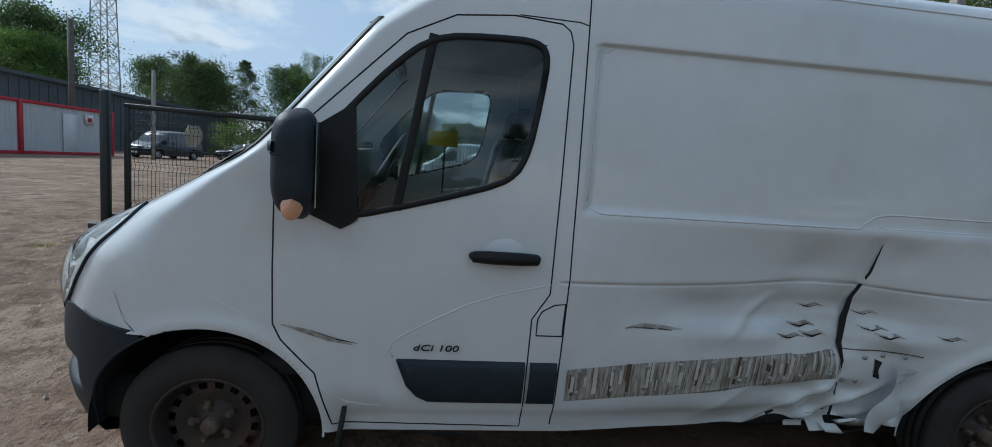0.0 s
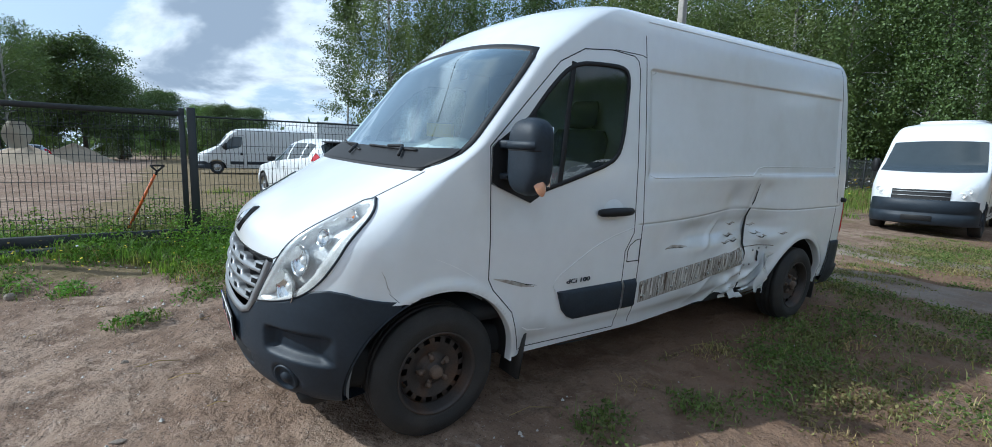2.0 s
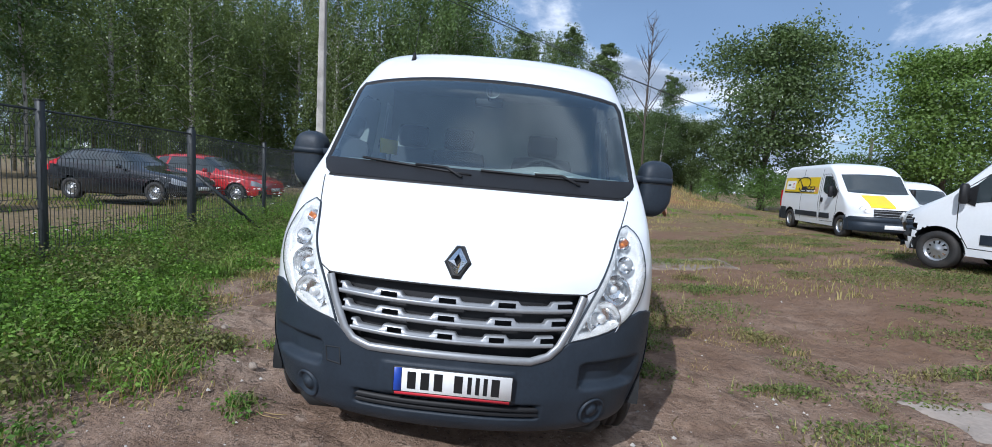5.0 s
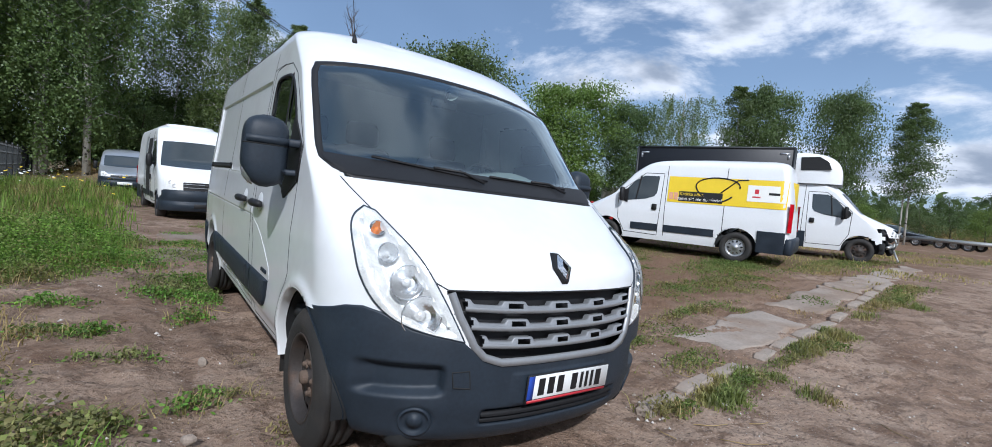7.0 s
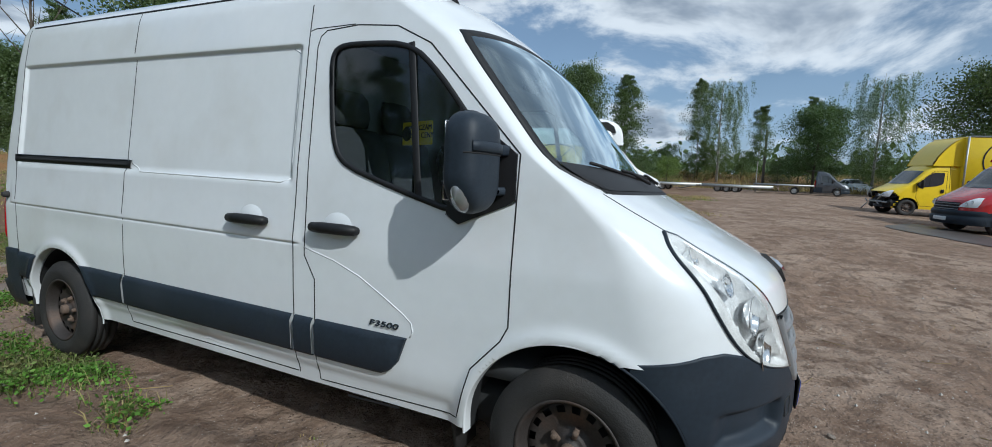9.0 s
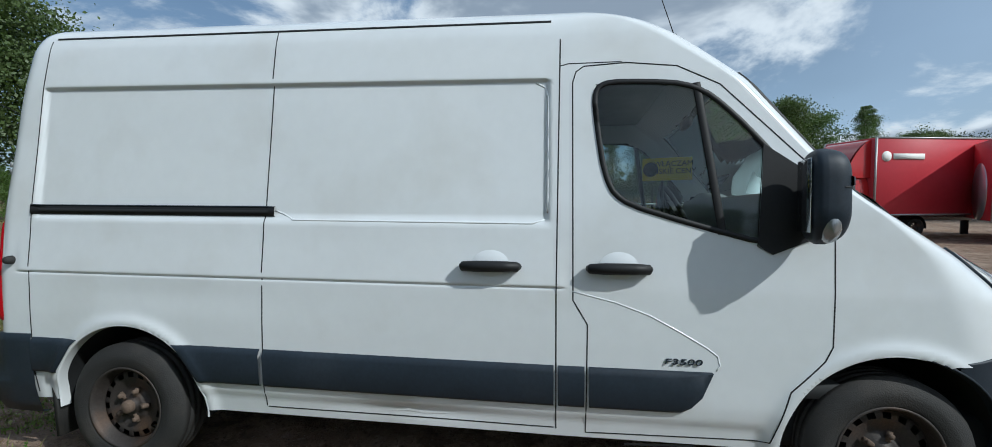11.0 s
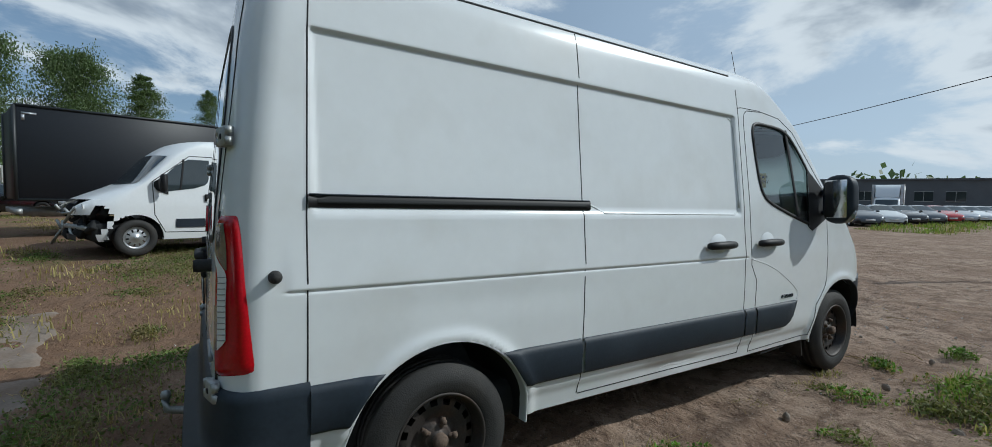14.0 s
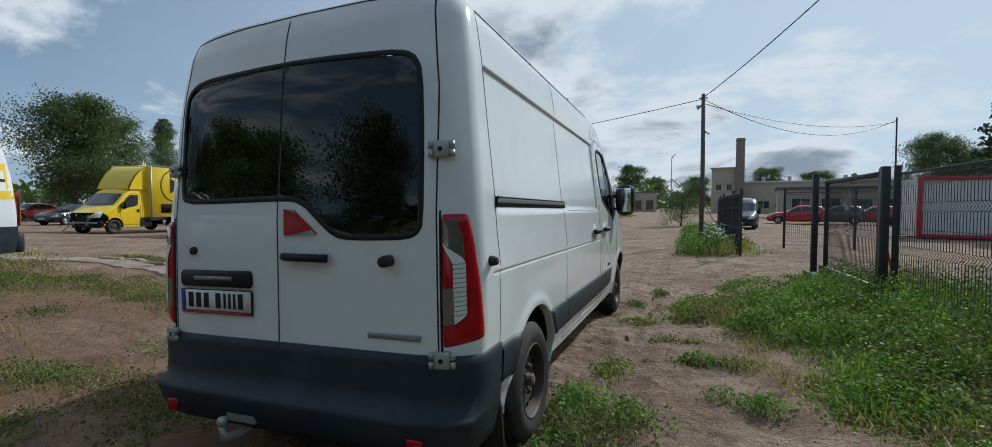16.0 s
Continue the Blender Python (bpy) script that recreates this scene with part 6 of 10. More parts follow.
def ground_material():
    m = bpy.data.materials.new("yard_dirt")
    m.use_nodes = True
    n, l = m.node_tree.nodes, m.node_tree.links
    b = n["Principled BSDF"]
    b.inputs["Roughness"].default_value = 0.95
    b.inputs["Specular IOR Level"].default_value = 0.2
    tc = n.new("ShaderNodeTexCoord")

    def noise_at(scale, detail=6, rough=0.6, seed=0.0):
        mp = n.new("ShaderNodeMapping")
        mp.inputs["Location"].default_value = (seed, seed, 0)
        l.new(tc.outputs["Object"], mp.inputs[0])
        k = n.new("ShaderNodeTexNoise")
        k.inputs["Scale"].default_value, k.inputs["Detail"].default_value, k.inputs["Roughness"].default_value = scale, detail, rough
        l.new(mp.outputs[0], k.inputs["Vector"])
        return k.outputs["Fac"]

    def ramp(v, a, b2, lo=0.0, hi=1.0):
        r = n.new("ShaderNodeMapRange")
        r.interpolation_type = "SMOOTHSTEP"
        for key, val in (("From Min", a), ("From Max", b2), ("To Min", lo), ("To Max", hi)):
            r.inputs[key].default_value = val
        l.new(v, r.inputs["Value"])
        return r.outputs[0]

    def mix(fac, a, b2):
        k = n.new("ShaderNodeMix")
        k.data_type = "RGBA"
        for v, s in ((a, "A"), (b2, "B")):
            if isinstance(v, tuple):
                k.inputs[s].default_value = (*v, 1)
            else:
                l.new(v, k.inputs[s])
        l.new(fac, k.inputs["Factor"])
        return k.outputs["Result"]

    def mul(a, b2):
        k = n.new("ShaderNodeMath")
        k.operation = "MULTIPLY"
        for i, v in enumerate((a, b2)):
            if isinstance(v, float):
                k.inputs[i].default_value = v
            else:
                l.new(v, k.inputs[i])
        return k.outputs[0]

    sp = n.new("ShaderNodeSeparateXYZ")
    l.new(tc.outputs["Object"], sp.inputs[0])
    # grey sandy dirt, with redder and darker patches
    col = mix(ramp(noise_at(0.55), 0.38, 0.62), (0.25, 0.168, 0.118), (0.365, 0.268, 0.198))
    col = mix(ramp(noise_at(2.3, seed=7), 0.48, 0.7), col, (0.155, 0.097, 0.065))
    col = mix(ramp(noise_at(9, seed=3), 0.54, 0.74), col, (0.40, 0.305, 0.235))
    col = mix(ramp(noise_at(4.2, 8, 0.7, 53), 0.50, 0.60), col, (0.19, 0.128, 0.09))
    col = mix(ramp(noise_at(80, 3, seed=5), 0.64, 0.70), col, (0.50, 0.45, 0.40))
    col = mix(ramp(noise_at(45, 3, seed=15), 0.56, 0.70), col, (0.12, 0.085, 0.066))
    # darker brown painted beside the van, for the soil's dim look against the sun
    backlit_soil = mul(mul(ramp(sp.outputs["X"], 0.8, 1.3), ramp(sp.outputs["Y"], 1.2, -0.6)), ramp(noise_at(1.1, seed=17), 0.34, 0.56))
    col = mix(mul(backlit_soil, 0.32), col, (0.13, 0.080, 0.053))
    # the redder soil behind and left of the van
    red = mul(mul(ramp(sp.outputs["Y"], 1.0, -2.5), ramp(sp.outputs["X"], 0.6, -0.8)), ramp(noise_at(0.3, seed=11), 0.28, 0.5))
    col = mix(mul(red, 0.85), col, (0.175, 0.104, 0.064))
    # thin turf and weeds where nobody drives
    turf_col = mix(ramp(noise_at(6, seed=21), 0.35, 0.65), (0.125, 0.105, 0.045), (0.23, 0.175, 0.09))
    east = ramp(sp.outputs["X"], 2.1, 3.0)
    north = ramp(sp.outputs["Y"], 3.2, 1.4)
    west = mul(ramp(sp.outputs["X"], -4.0, -7.5), ramp(sp.outputs["Y"], -0.5, -2.5))
    far_back = ramp(sp.outputs["Y"], -8.0, -13.0)
    area = n.new("ShaderNodeMath")
    area.operation, area.use_clamp = "ADD", True
    l.new(mul(mul(east, north), 0.8), area.inputs[0])
    two = n.new("ShaderNodeMath")
    two.operation = "ADD"
    l.new(mul(west, 0.30), two.inputs[0])
    l.new(mul(far_back, 0.34), two.inputs[1])
    l.new(two.outputs[0], area.inputs[1])
    patches = n.new("ShaderNodeMath")
    patches.operation = "ADD"
    l.new(noise_at(0.8, 8, 0.65, 31), patches.inputs[0])
    l.new(mul(area.outputs[0], 0.42), patches.inputs[1])
    grassy = ramp(patches.outputs[0], 0.66, 0.74)
    # beyond the fence and far off: meadow
    col = mix(mul(grassy, 0.72), col, turf_col)
    # bare orange soil on the banks
    col = mix(ramp(sp.outputs["Z"], 0.45, 0.75), col, mix(ramp(noise_at(1.2, seed=41), 0.4, 0.65), (0.26, 0.145, 0.065), (0.19, 0.15, 0.07)))
    l.new(col, b.inputs["Base Color"])
    bp = n.new("ShaderNodeBump")
    bp.inputs["Strength"].default_value, bp.inputs["Distance"].default_value = 1.0, 0.03
    hh = n.new("ShaderNodeMath")
    hh.operation = "ADD"
    l.new(noise_at(14, 8, 0.7, 2), hh.inputs[0])
    l.new(mul(noise_at(60, 4, 0.6, 9), 0.35), hh.inputs[1])
    lumps = n.new("ShaderNodeMath")
    lumps.operation = "ADD"
    l.new(hh.outputs[0], lumps.inputs[0])
    l.new(mul(ramp(noise_at(5.5, 6, 0.6, 12), 0.42, 0.66), 0.6), lumps.inputs[1])
    l.new(lumps.outputs[0], bp.inputs["Height"])
    l.new(bp.outputs[0], b.inputs["Normal"])
    return m


M["ground"] = ground_material()
ground = new("ground", mesh_from("ground", np.stack([GX, GY, GZ], -1).reshape(-1, 3).tolist(), quads.tolist(), M["ground"]))
tagged(ground, "uneven sandy dirt yard with weeds and ruts", "ground", kind="structure")


# ---- other vehicles ----
def scaled_skin(H, L_front, L_rear, W, nose=1.0):
    """A van skin with other proportions: height, front overhang, length behind the front axle, half width."""
    kz, kw = H / 2.435, W / 1.02
    zz = np.array([0.2, 0.42, 0.6, 0.9, 1.0, 1.06, 1.2, 1.38, 1.44, 1.7, 1.98, 2.04, 2.14, 2.24, 2.30, 2.34, 2.37, 2.4, 2.42, 2.435])
    def col(k, f):
        return [(float(z * kz), float(f(VAN.at(k, z)))) for z in zz]
    fy = lambda y: y * (L_front / 0.80) if y > 0 else y
    ry = lambda y: y + 4.5 - L_rear
    return Skin(col(0, fy), col(1, fy), col(2, lambda w: w * kw), col(3, ry), col(4, ry), 2.8, 2.0, 0.02)


def far_wheel(r=0.33, rim="alloy"):
    t = Geo().lathe([(r * 0.6, -0.1), (r * 0.95, -0.105), (r, -0.08), (r, 0.08), (r * 0.95, 0.105), (r * 0.62, 0.10), (r * 0.6, 0.07)], 28).mesh("tyre", M["rubber"])
    g = Geo().lathe([(r * 0.61, 0.09), (r * 0.58, 0.06), (r * 0.5, 0.045), (r * 0.47, 0.06)], 24)
    vs, fs, nn = [], [], 30
    for a, b in ((r * 0.47, 0.06), (r * 0.33, 0.075), (r * 0.16, 0.07), (r * 0.12, 0.09), (0.0001, 0.09)):
        vs += [(b, a * math.cos(2 * math.pi * k / nn), a * math.sin(2 * math.pi * k / nn)) for k in range(nn)]
    for i in range(4):
        fs += [(i * nn + k, i * nn + (k + 1) % nn, (i + 1) * nn + (k + 1) % nn, (i + 1) * nn + k) for k in range(nn) if not (i == 0 and k % 3 == 0)]
    g.add(vs, fs)
    return t, g.mesh("rim", M[rim])


WH = {"alloy": far_wheel(0.33, "alloy"), "steel": far_wheel(0.335, "steel"), "car": far_wheel(0.31, "alloy")}


def put_wheels(root, kind, spots, x):
    for y in spots:
        for s in (-1, 1):
            w = new("wheel")
            w.parent, w.matrix_basis = root, Matrix.Translation((s * x, y, WH[kind][0].vertices[0].co.z * 0 + (0.31 if kind == "car" else 0.33))) @ Matrix.Rotation(0 if s > 0 else math.pi, 4, "Z")
            part("tyre", WH[kind][0], w)
            part("rim", WH[kind][1], w)


def far_van(name, label, m, paint="white_old", H=2.3, front=0.85, rear=4.3, W=0.99, wb=3.4, strip_side=True, rail=0, broken=False, wheel_kind="alloy", bonnet=None, group="", bumper_top=0.66, face=None):
    sk = scaled_skin(H, front, rear, W)
    root = thing(name, label, "van", group, m @ Matrix.Diagonal((0.95, 0.95, 0.95, 1)))
    kz = H / 2.435
    sd = lambda s: (lambda y, z, o=0.0: (s * (float(sk.width(y, z)) + o), y, z))
    fr = lambda x, z, o=0.0: (x, float(sk.front(x, z)) + o, z + o * 0.3)
    re = lambda x, z, o=0.0: (x, float(sk.rear(x, z)) - o, z)
    zs = np.concatenate([np.arange(0.30, 0.86, 0.035), np.arange(0.87, 2.2, 0.055), np.linspace(2.2, 2.30, 4), [2.33, 2.36, 2.39, 2.415, 2.434]]) * kz
    g = Geo()
    aa, uu = np.linspace(0, math.pi / 2, 14), np.linspace(0, 1, 120)[1:]
    for s in (-1, 1):
        P = []
        for z in zs:
            w, ys, yf, yrs, yr = (float(sk.at(k, z)) for k in (2, 1, 0, 3, 4))
            row = [(s * w * math.sin(a) ** (2 / sk.p), ys + (yf - ys) * math.cos(a) ** (2 / sk.q), z) for a in aa]
            row += [(s * w, ys + (yrs - ys) * u, z) for u in uu]
            row += [(s * w * u, float(sk.rear(w * u, z)), z) for u in (0.995, 0.98, 0.95, 0.9, 0.6, 0.3, 0.0)]
            P.append(row)
        nc = len(P[0])
        # the wheel openings are round
        for row in P:
            for j, (px_, py_, pz_) in enumerate(row):
                for ya in (0.0, -wb):
                    rr = math.hypot(py_ - ya, pz_ - 0.33)
                    if abs(rr - 0.42) < 0.022 and pz_ > 0.33 and abs(px_) > 0.6:
                        row[j] = (px_, ya + (py_ - ya) * 0.42 / rr, 0.33 + (pz_ - 0.33) * 0.42 / rr)
        fs = []
        for i in range(len(P) - 1):
            for j in range(nc - 1):
                c = [(P[i][j][k] + P[i + 1][j + 1][k]) / 2 for k in range(3)]
                if any(math.hypot(c[1] - ya, c[2] - 0.33) < 0.42 for ya in (0.0, -wb)) and abs(c[0]) > 0.6:
                    continue
                if broken and c[1] > front - 0.5 - 0.1 * math.sin(9 * c[2] + 5 * c[0]) and c[2] < 1.0:
                    continue
                f = (i * nc + j, i * nc + j + 1, (i + 1) * nc + j + 1, (i + 1) * nc + j)
                fs.append(f if s < 0 else f[::-1])
        g.add([p for r in P for p in r], fs)
    part("body", g.mesh("body", M[paint]), root)
    part("underbody", Geo().box((-0.85, -rear + 0.2, 0.28), (0.85, front - 0.35, 0.6), bev=0.05).mesh("underbody", M["gap"]), root)
    zt, zb = (1.99 * kz, 1.42 * kz) if face is None else (2.10, 1.42)
    scr = Geo().grid([[fr(x * ((0.82 if face is None else 0.92 - 0.10 * t) - 0.0 * t) * W, zb - 0.03 + (zt - zb + 0.05) * t - 0.03 * abs(x) ** 2 * (2 * t - 1), 0.012) for x in np.linspace(-1, 1, 16)] for t in np.linspace(0, 1, 10)])
    part("windscreen", scr.mesh("windscreen", M["car_glass"]), root, "dark windscreen")
    # headlamps whose inner edge leans outwards to the top
    for s in (-1, 1):
        rows = []
        for t in np.linspace(0, 1, 8):
            z = (0.80 + 0.30 * t) * kz if face is None else 0.80 + 0.38 * t
            xi, xo = 0.50 + 0.26 * t ** 1.2, 0.86 + 0.03 * math.sin(math.pi * t)
            rows.append([fr(s * (xi + (xo - xi) * q) * W, z, 0.010 + 0.012 * math.sin(math.pi * q) * math.sin(math.pi * t)) for q in np.linspace(0, 1, 8)])
        hl = part("headlamp", Geo().grid(rows).mesh("headlamp", M["lampgrey"]), root, "clear headlamp")
        for t, q, r in ((0.28, 0.38, 0.06), (0.5, 0.62, 0.05)):
            z = (0.80 + 0.30 * t) * kz if face is None else 0.80 + 0.38 * t
            c = Vector(fr(s * (0.50 + 0.26 * t + (0.36 - 0.26 * t) * q) * W, z, 0.03))
            part("reflector", Geo().lathe([(r, 0.0), (r * 0.9, 0.006), (r * 0.5, -0.012), (0.0001, -0.014)], 16, 0, Matrix.Translation(c) @ Matrix.Rotation(math.pi / 2, 4, "Z")).mesh("reflector", M["lamp_bowl"]), hl)
    if not broken:
        part("grille", Geo().grid([[fr(x, z * kz, 0.014) for x in np.linspace(-0.5, 0.5, 12)] for z in (0.68, 0.76, 0.84, 0.93)]).mesh("grille", M["black"]), root, "black grille")
        for z in (0.72, 0.80, 0.88):
            part("grille_bar", Geo().tube([fr(x, z * kz, 0.02) for x in np.linspace(-0.5, 0.5, 10)], 0.012, 5).mesh("grille_bar", M["silver"]), root)
        prof = [(0.25, 0.0), (0.28, 0.05), (0.40, 0.07), (0.47, 0.065), (0.49, 0.03), (0.53, 0.03), (0.55, 0.055), (bumper_top - 0.03, 0.045), (bumper_top, 0.012)]
        part("front_bumper", Geo().grid([[(W * 1.005 * u * 1.0, (float(sk.front(W * u * 0.999, 0.5)) + o * (0.4 + 0.6 * math.sqrt(max(0, 1 - u * u)))), z) for u in np.sin(np.linspace(-math.pi / 2, math.pi / 2, 41))] for z, o in prof]).mesh("front_bumper", M["plastic"]), root, "dark plastic front bumper")
        pl = Geo().box((-0.26, -0.005, -0.055), (0.26, 0.01, 0.055), bev=0.004)
        part("number_plate", pl.mesh("number_plate", M["plate" if face is None else "black"]), root, "white number plate" if face is None else "bare black plate holder", Matrix.Translation((0, float(sk.at(0, 0.5)) + 0.065, 0.40)))
    else:
        rng = random.Random(4)
        for k in range(26):
            c = (rng.uniform(-0.80, 0.80), rng.uniform(front - 0.62, front - 0.22), rng.uniform(0.38, 0.92))
            part("engine_part", Geo().box((-0.12, -0.06, -0.09), (0.12, 0.06, 0.09), 0, Matrix.Translation(c) @ Euler((rng.random(), rng.random(), rng.random())).to_matrix().to_4x4(), 0.02).mesh("engine_part", M["gap"]), root, "dark engine part behind a missing bumper")
        part("radiator", Geo().box((-0.42, front - 0.36, 0.40), (0.40, front - 0.31, 0.86), bev=0.01).mesh("radiator", M["black"]), root, "bent black radiator")
        part("bumper_beam", Geo().tube([(-0.72, front - 0.34, 0.50), (-0.3, front - 0.2, 0.53), (0.35, front - 0.18, 0.52), (0.74, front - 0.30, 0.48)], 0.045, 8).mesh("bumper_beam", M["galv"]), root, "bare metal bumper beam")
        part("hanging_trim", Geo().grid([[(-0.65 + 0.9 * u, front - 0.16 + 0.06 * math.sin(4 * u), 0.30 + 0.10 * v + 0.05 * u) for u in np.linspace(0, 1, 10)] for v in (0, 0.5, 1)]).mesh("hanging_trim", M["plastic"]), root, "loose black bumper trim")
        tb = Geo()
        for k in range(8):
            a = Vector((rng.uniform(-0.8, 0.8), front - 0.15, rng.uniform(0.35, 0.9)))
            tb.tube([a, a + Vector((rng.uniform(-0.3, 0.3), rng.uniform(0.0, 0.15), rng.uniform(-0.3, 0.2)))], 0.025, 6)
        part("bent_bracket", tb.mesh("bent_bracket", M["galv"]), root)
    for s in (-1, 1):
        f = sd(s)
        k = kz
        win = [(-1.22, 1.93 * k), (-0.86, 1.93 * k), (-0.62, 1.77 * k), (-0.42, 1.53 * k), (-0.46, 1.26 * k), (-1.10, 1.36 * k), (-1.20, 1.5 * k)]
        p = part("side_window", sheet(win, f, 0.006, 0.06).mesh("side_window", M["car_glass"]), root, "dark side window")
        part("window_bar", ribbon([(-0.78, 1.93 * k), (-0.70, 1.30 * k)], 0.04, 0.010, f).mesh("window_bar", M["black"]), p)
        for ln in ([(-0.25, 1.45 * k), (-0.28, 0.75), (-0.45, 0.42), (-1.27, 0.4), (-1.30, 1.0), (-1.32, 2.0 * k), (-0.88, 2.0 * k), (-0.25, 1.45 * k)], [(-1.42, 0.4), (-1.40, 2.2 * k)], [(-2.7, 0.4), (-2.7, 2.2 * k)]):
            part("shut_line", ribbon(ln, 0.014, 0.003, f).mesh("shut_line", M["gap"]), root)
        part("door_handle", Geo().box((-0.02, -0.06, -0.07), (0.02, 0.06, 0.07), bev=0.015).mesh("door_handle", M["black"]), root, "", Matrix.Translation(f(-1.17, 1.07, 0.02)))
        if strip_side:
            for y0, y1 in ((-0.62, -1.28), (-1.42, -wb + 0.46), (-wb - 0.46, -rear + 0.2)):
                part("rub_strip", Geo().grid([[f(y, z, 0.015) for y in np.linspace(y0, y1, 12)] for z in (0.50, 0.505, 0.66, 0.665)]).mesh("rub_strip", M["plastic"]), root)
        if rail * s > 0:
            part("door_rail", ribbon([(-2.75, 1.35 * k), (-rear + 0.35, 1.36 * k)], 0.05, 0.012, f).mesh("door_rail", M["black"]), root)
        rb = Geo().grid([[f(y, z, 0.02) for y in np.linspace(max(-wb - 0.43, -rear + 0.6), -rear + 0.08, 8)] for z in (0.28, 0.5, 0.70, 0.74)])
        part("rear_corner", rb.mesh("rear_corner", M["plastic"]), root)
        part("tail_lamp", Geo().grid([[(s * (W - 0.13 + 0.14 * a), -rear - 0.015 + 0.16 * max(0, a - 0.45) ** 1.5, z) for a in np.linspace(0, 1, 6)] for z in (0.75, 0.95, 1.15, 1.35)]).mesh("tail_lamp", M["red"]), root)
        mir = part("door_mirror", Geo().box((-0.07, -0.05, -0.17), (0.07, 0.06, 0.17), bev=0.04).tube([(-s * 0.12, 0.0, -0.1), (0, 0, -0.05)], 0.03, 6).mesh("door_mirror", M["black"]), root, "", Matrix.Translation((s * (W + 0.13), -0.40, 1.42 * k)))
        part("mirror_mount", sheet([(-0.50, 1.60 * k), (-0.27, 1.46 * k), (-0.27, 1.3 * k), (-0.5, 1.2 * k)], f, 0.012, 0.06).mesh("mirror_mount", M["black"]), root)
    part("rear_bumper", Geo().box((-W + 0.02, -rear - 0.07, 0.28), (W - 0.02, -rear + 0.1, 0.62), bev=0.04).mesh("rear_bumper", M["plastic"]), root)
    for ya in (0.0, -wb):
        for s in (-1, 1):
            arc = [(ya + 0.425 * math.cos(t), 0.33 + 0.425 * math.sin(t)) for t in np.linspace(-0.1, math.pi + 0.1, 20)]
            part("wheel_arch_liner", Geo().grid([[(s * xx, p[0], p[1]) for p in arc] for xx in (W - 0.03, 0.5)]).mesh("wheel_arch_liner", M["gap"]), root)
    put_wheels(root, wheel_kind, (0.0, -wb), W - 0.13)
    if bonnet:
        part("bonnet_stripe", Geo().grid([[fr(x, z * kz, 0.012) for x in np.linspace(*bonnet[:2], 6)] for z in np.linspace(0.98, 1.34, 8)]).mesh("bonnet_stripe", M["yellow"]), root, "yellow bonnet stripe")
    return root, sd, fr, kz


def banner(root, f, y0, y1, z0, z1, face, second="samo się nie dowiezie!"):
    """A yellow advertising panel with a bent ball outline, a dark text box and a white maker's box."""
    b = part("banner", Geo().grid([[f(y, z, 0.008) for y in np.linspace(y0, y1, 24)] for z in np.linspace(z0, z1, 6)]).mesh("banner", M["yellow"]), root, "yellow advertising banner with black graphics")
    at = lambda u, v, o: f(y0 + (y1 - y0) * u, z0 + (z1 - z0) * v, o)
    part("text_box", Geo().grid([[at(u, v, 0.012) for u in np.linspace(0.10, 0.47, 8)] for v in (0.06, 0.24, 0.44)]).mesh("text_box", M["gap"]), b)
    part("emblem_squares", Geo().grid([[at(u, v, 0.013) for u in (0.015, 0.05)] for v in (0.10, 0.38)]).grid([[at(u, v, 0.013) for u in (0.058, 0.092)] for v in (0.10, 0.38)]).mesh("emblem_squares", M["orange"]), b)
    part("ball_outline", Geo().tube([at(0.42 + 0.17 * math.cos(t) + 0.03 * math.sin(2 * t), 0.55 + 0.46 * math.sin(t), 0.012) for t in np.linspace(0.2, 2 * math.pi - 0.5, 30)], 0.016, 5).tube([at(0.45, 0.45, 0.014), at(0.58, 0.95, 0.014), at(0.66, 0.98, 0.014)], 0.014, 5).mesh("ball_outline", M["gap"]), b)
    part("maker_box", Geo().grid([[at(u, v, 0.012) for u in np.linspace(0.66, 0.95, 6)] for v in (0.22, 0.5, 0.80)]).mesh("maker_box", M["paper"]), b)
    for ua, ub, va, vb, mt in ((0.715, 0.745, 0.50, 0.66, "sheet_red"), (0.82, 0.90, 0.48, 0.56, "gap"), (0.70, 0.76, 0.36, 0.41, "sheet_red")):
        part("maker_mark", Geo().grid([[at(u, v, 0.016) for u in (ua, ub)] for v in (va, vb)]).mesh("maker_mark", M[mt]), b)
    for txt, v in (("Krótka piłka:", 0.34), (second, 0.16)):
        ln = len(txt)
        me = text_mesh(txt, 0.105, M["yellow" if v > 0.3 else "paper"], 0.002)
        u = 0.115 + 0.0075 * ln
        part("slogan", me, b, m=Matrix.Translation(at(u, v, 0.014)) @ FACE[face])
    return b


def heading(x, y, fx, fy, z=None):
    return Matrix.Translation((x, y, float(ground_height(x, y)) if z is None else z)) @ Matrix.Rotation(math.atan2(-fx, fy), 4, "Z")


gz = lambda x, y: float(ground_height(x, y))
duc, duc_sd, _, dk = far_van("panel_van", "white panel van with yellow banner and smashed front, on weedy dirt", heading(-8.33, -5.70, 0.31, -0.95), H=2.28, front=0.95, rear=4.0, W=1.0, wb=3.0, broken=True)
banner(duc, duc_sd(-1), -1.45, -4.0, 1.22, 1.82, "left")
mov, mov_sd, _, mk = far_van("panel_van", "white panel van with yellow bonnet stripe and banner, dented side", heading(-10.5, -10.9, 0.14, 0.99), H=2.3, front=0.85, rear=4.4, W=0.98, wb=3.5, rail=1, bonnet=(-0.05, 0.55))
banner(mov, mov_sd(1), -1.5, -4.1, 1.25, 1.8, "right", "paczka w Twoich rękach!")
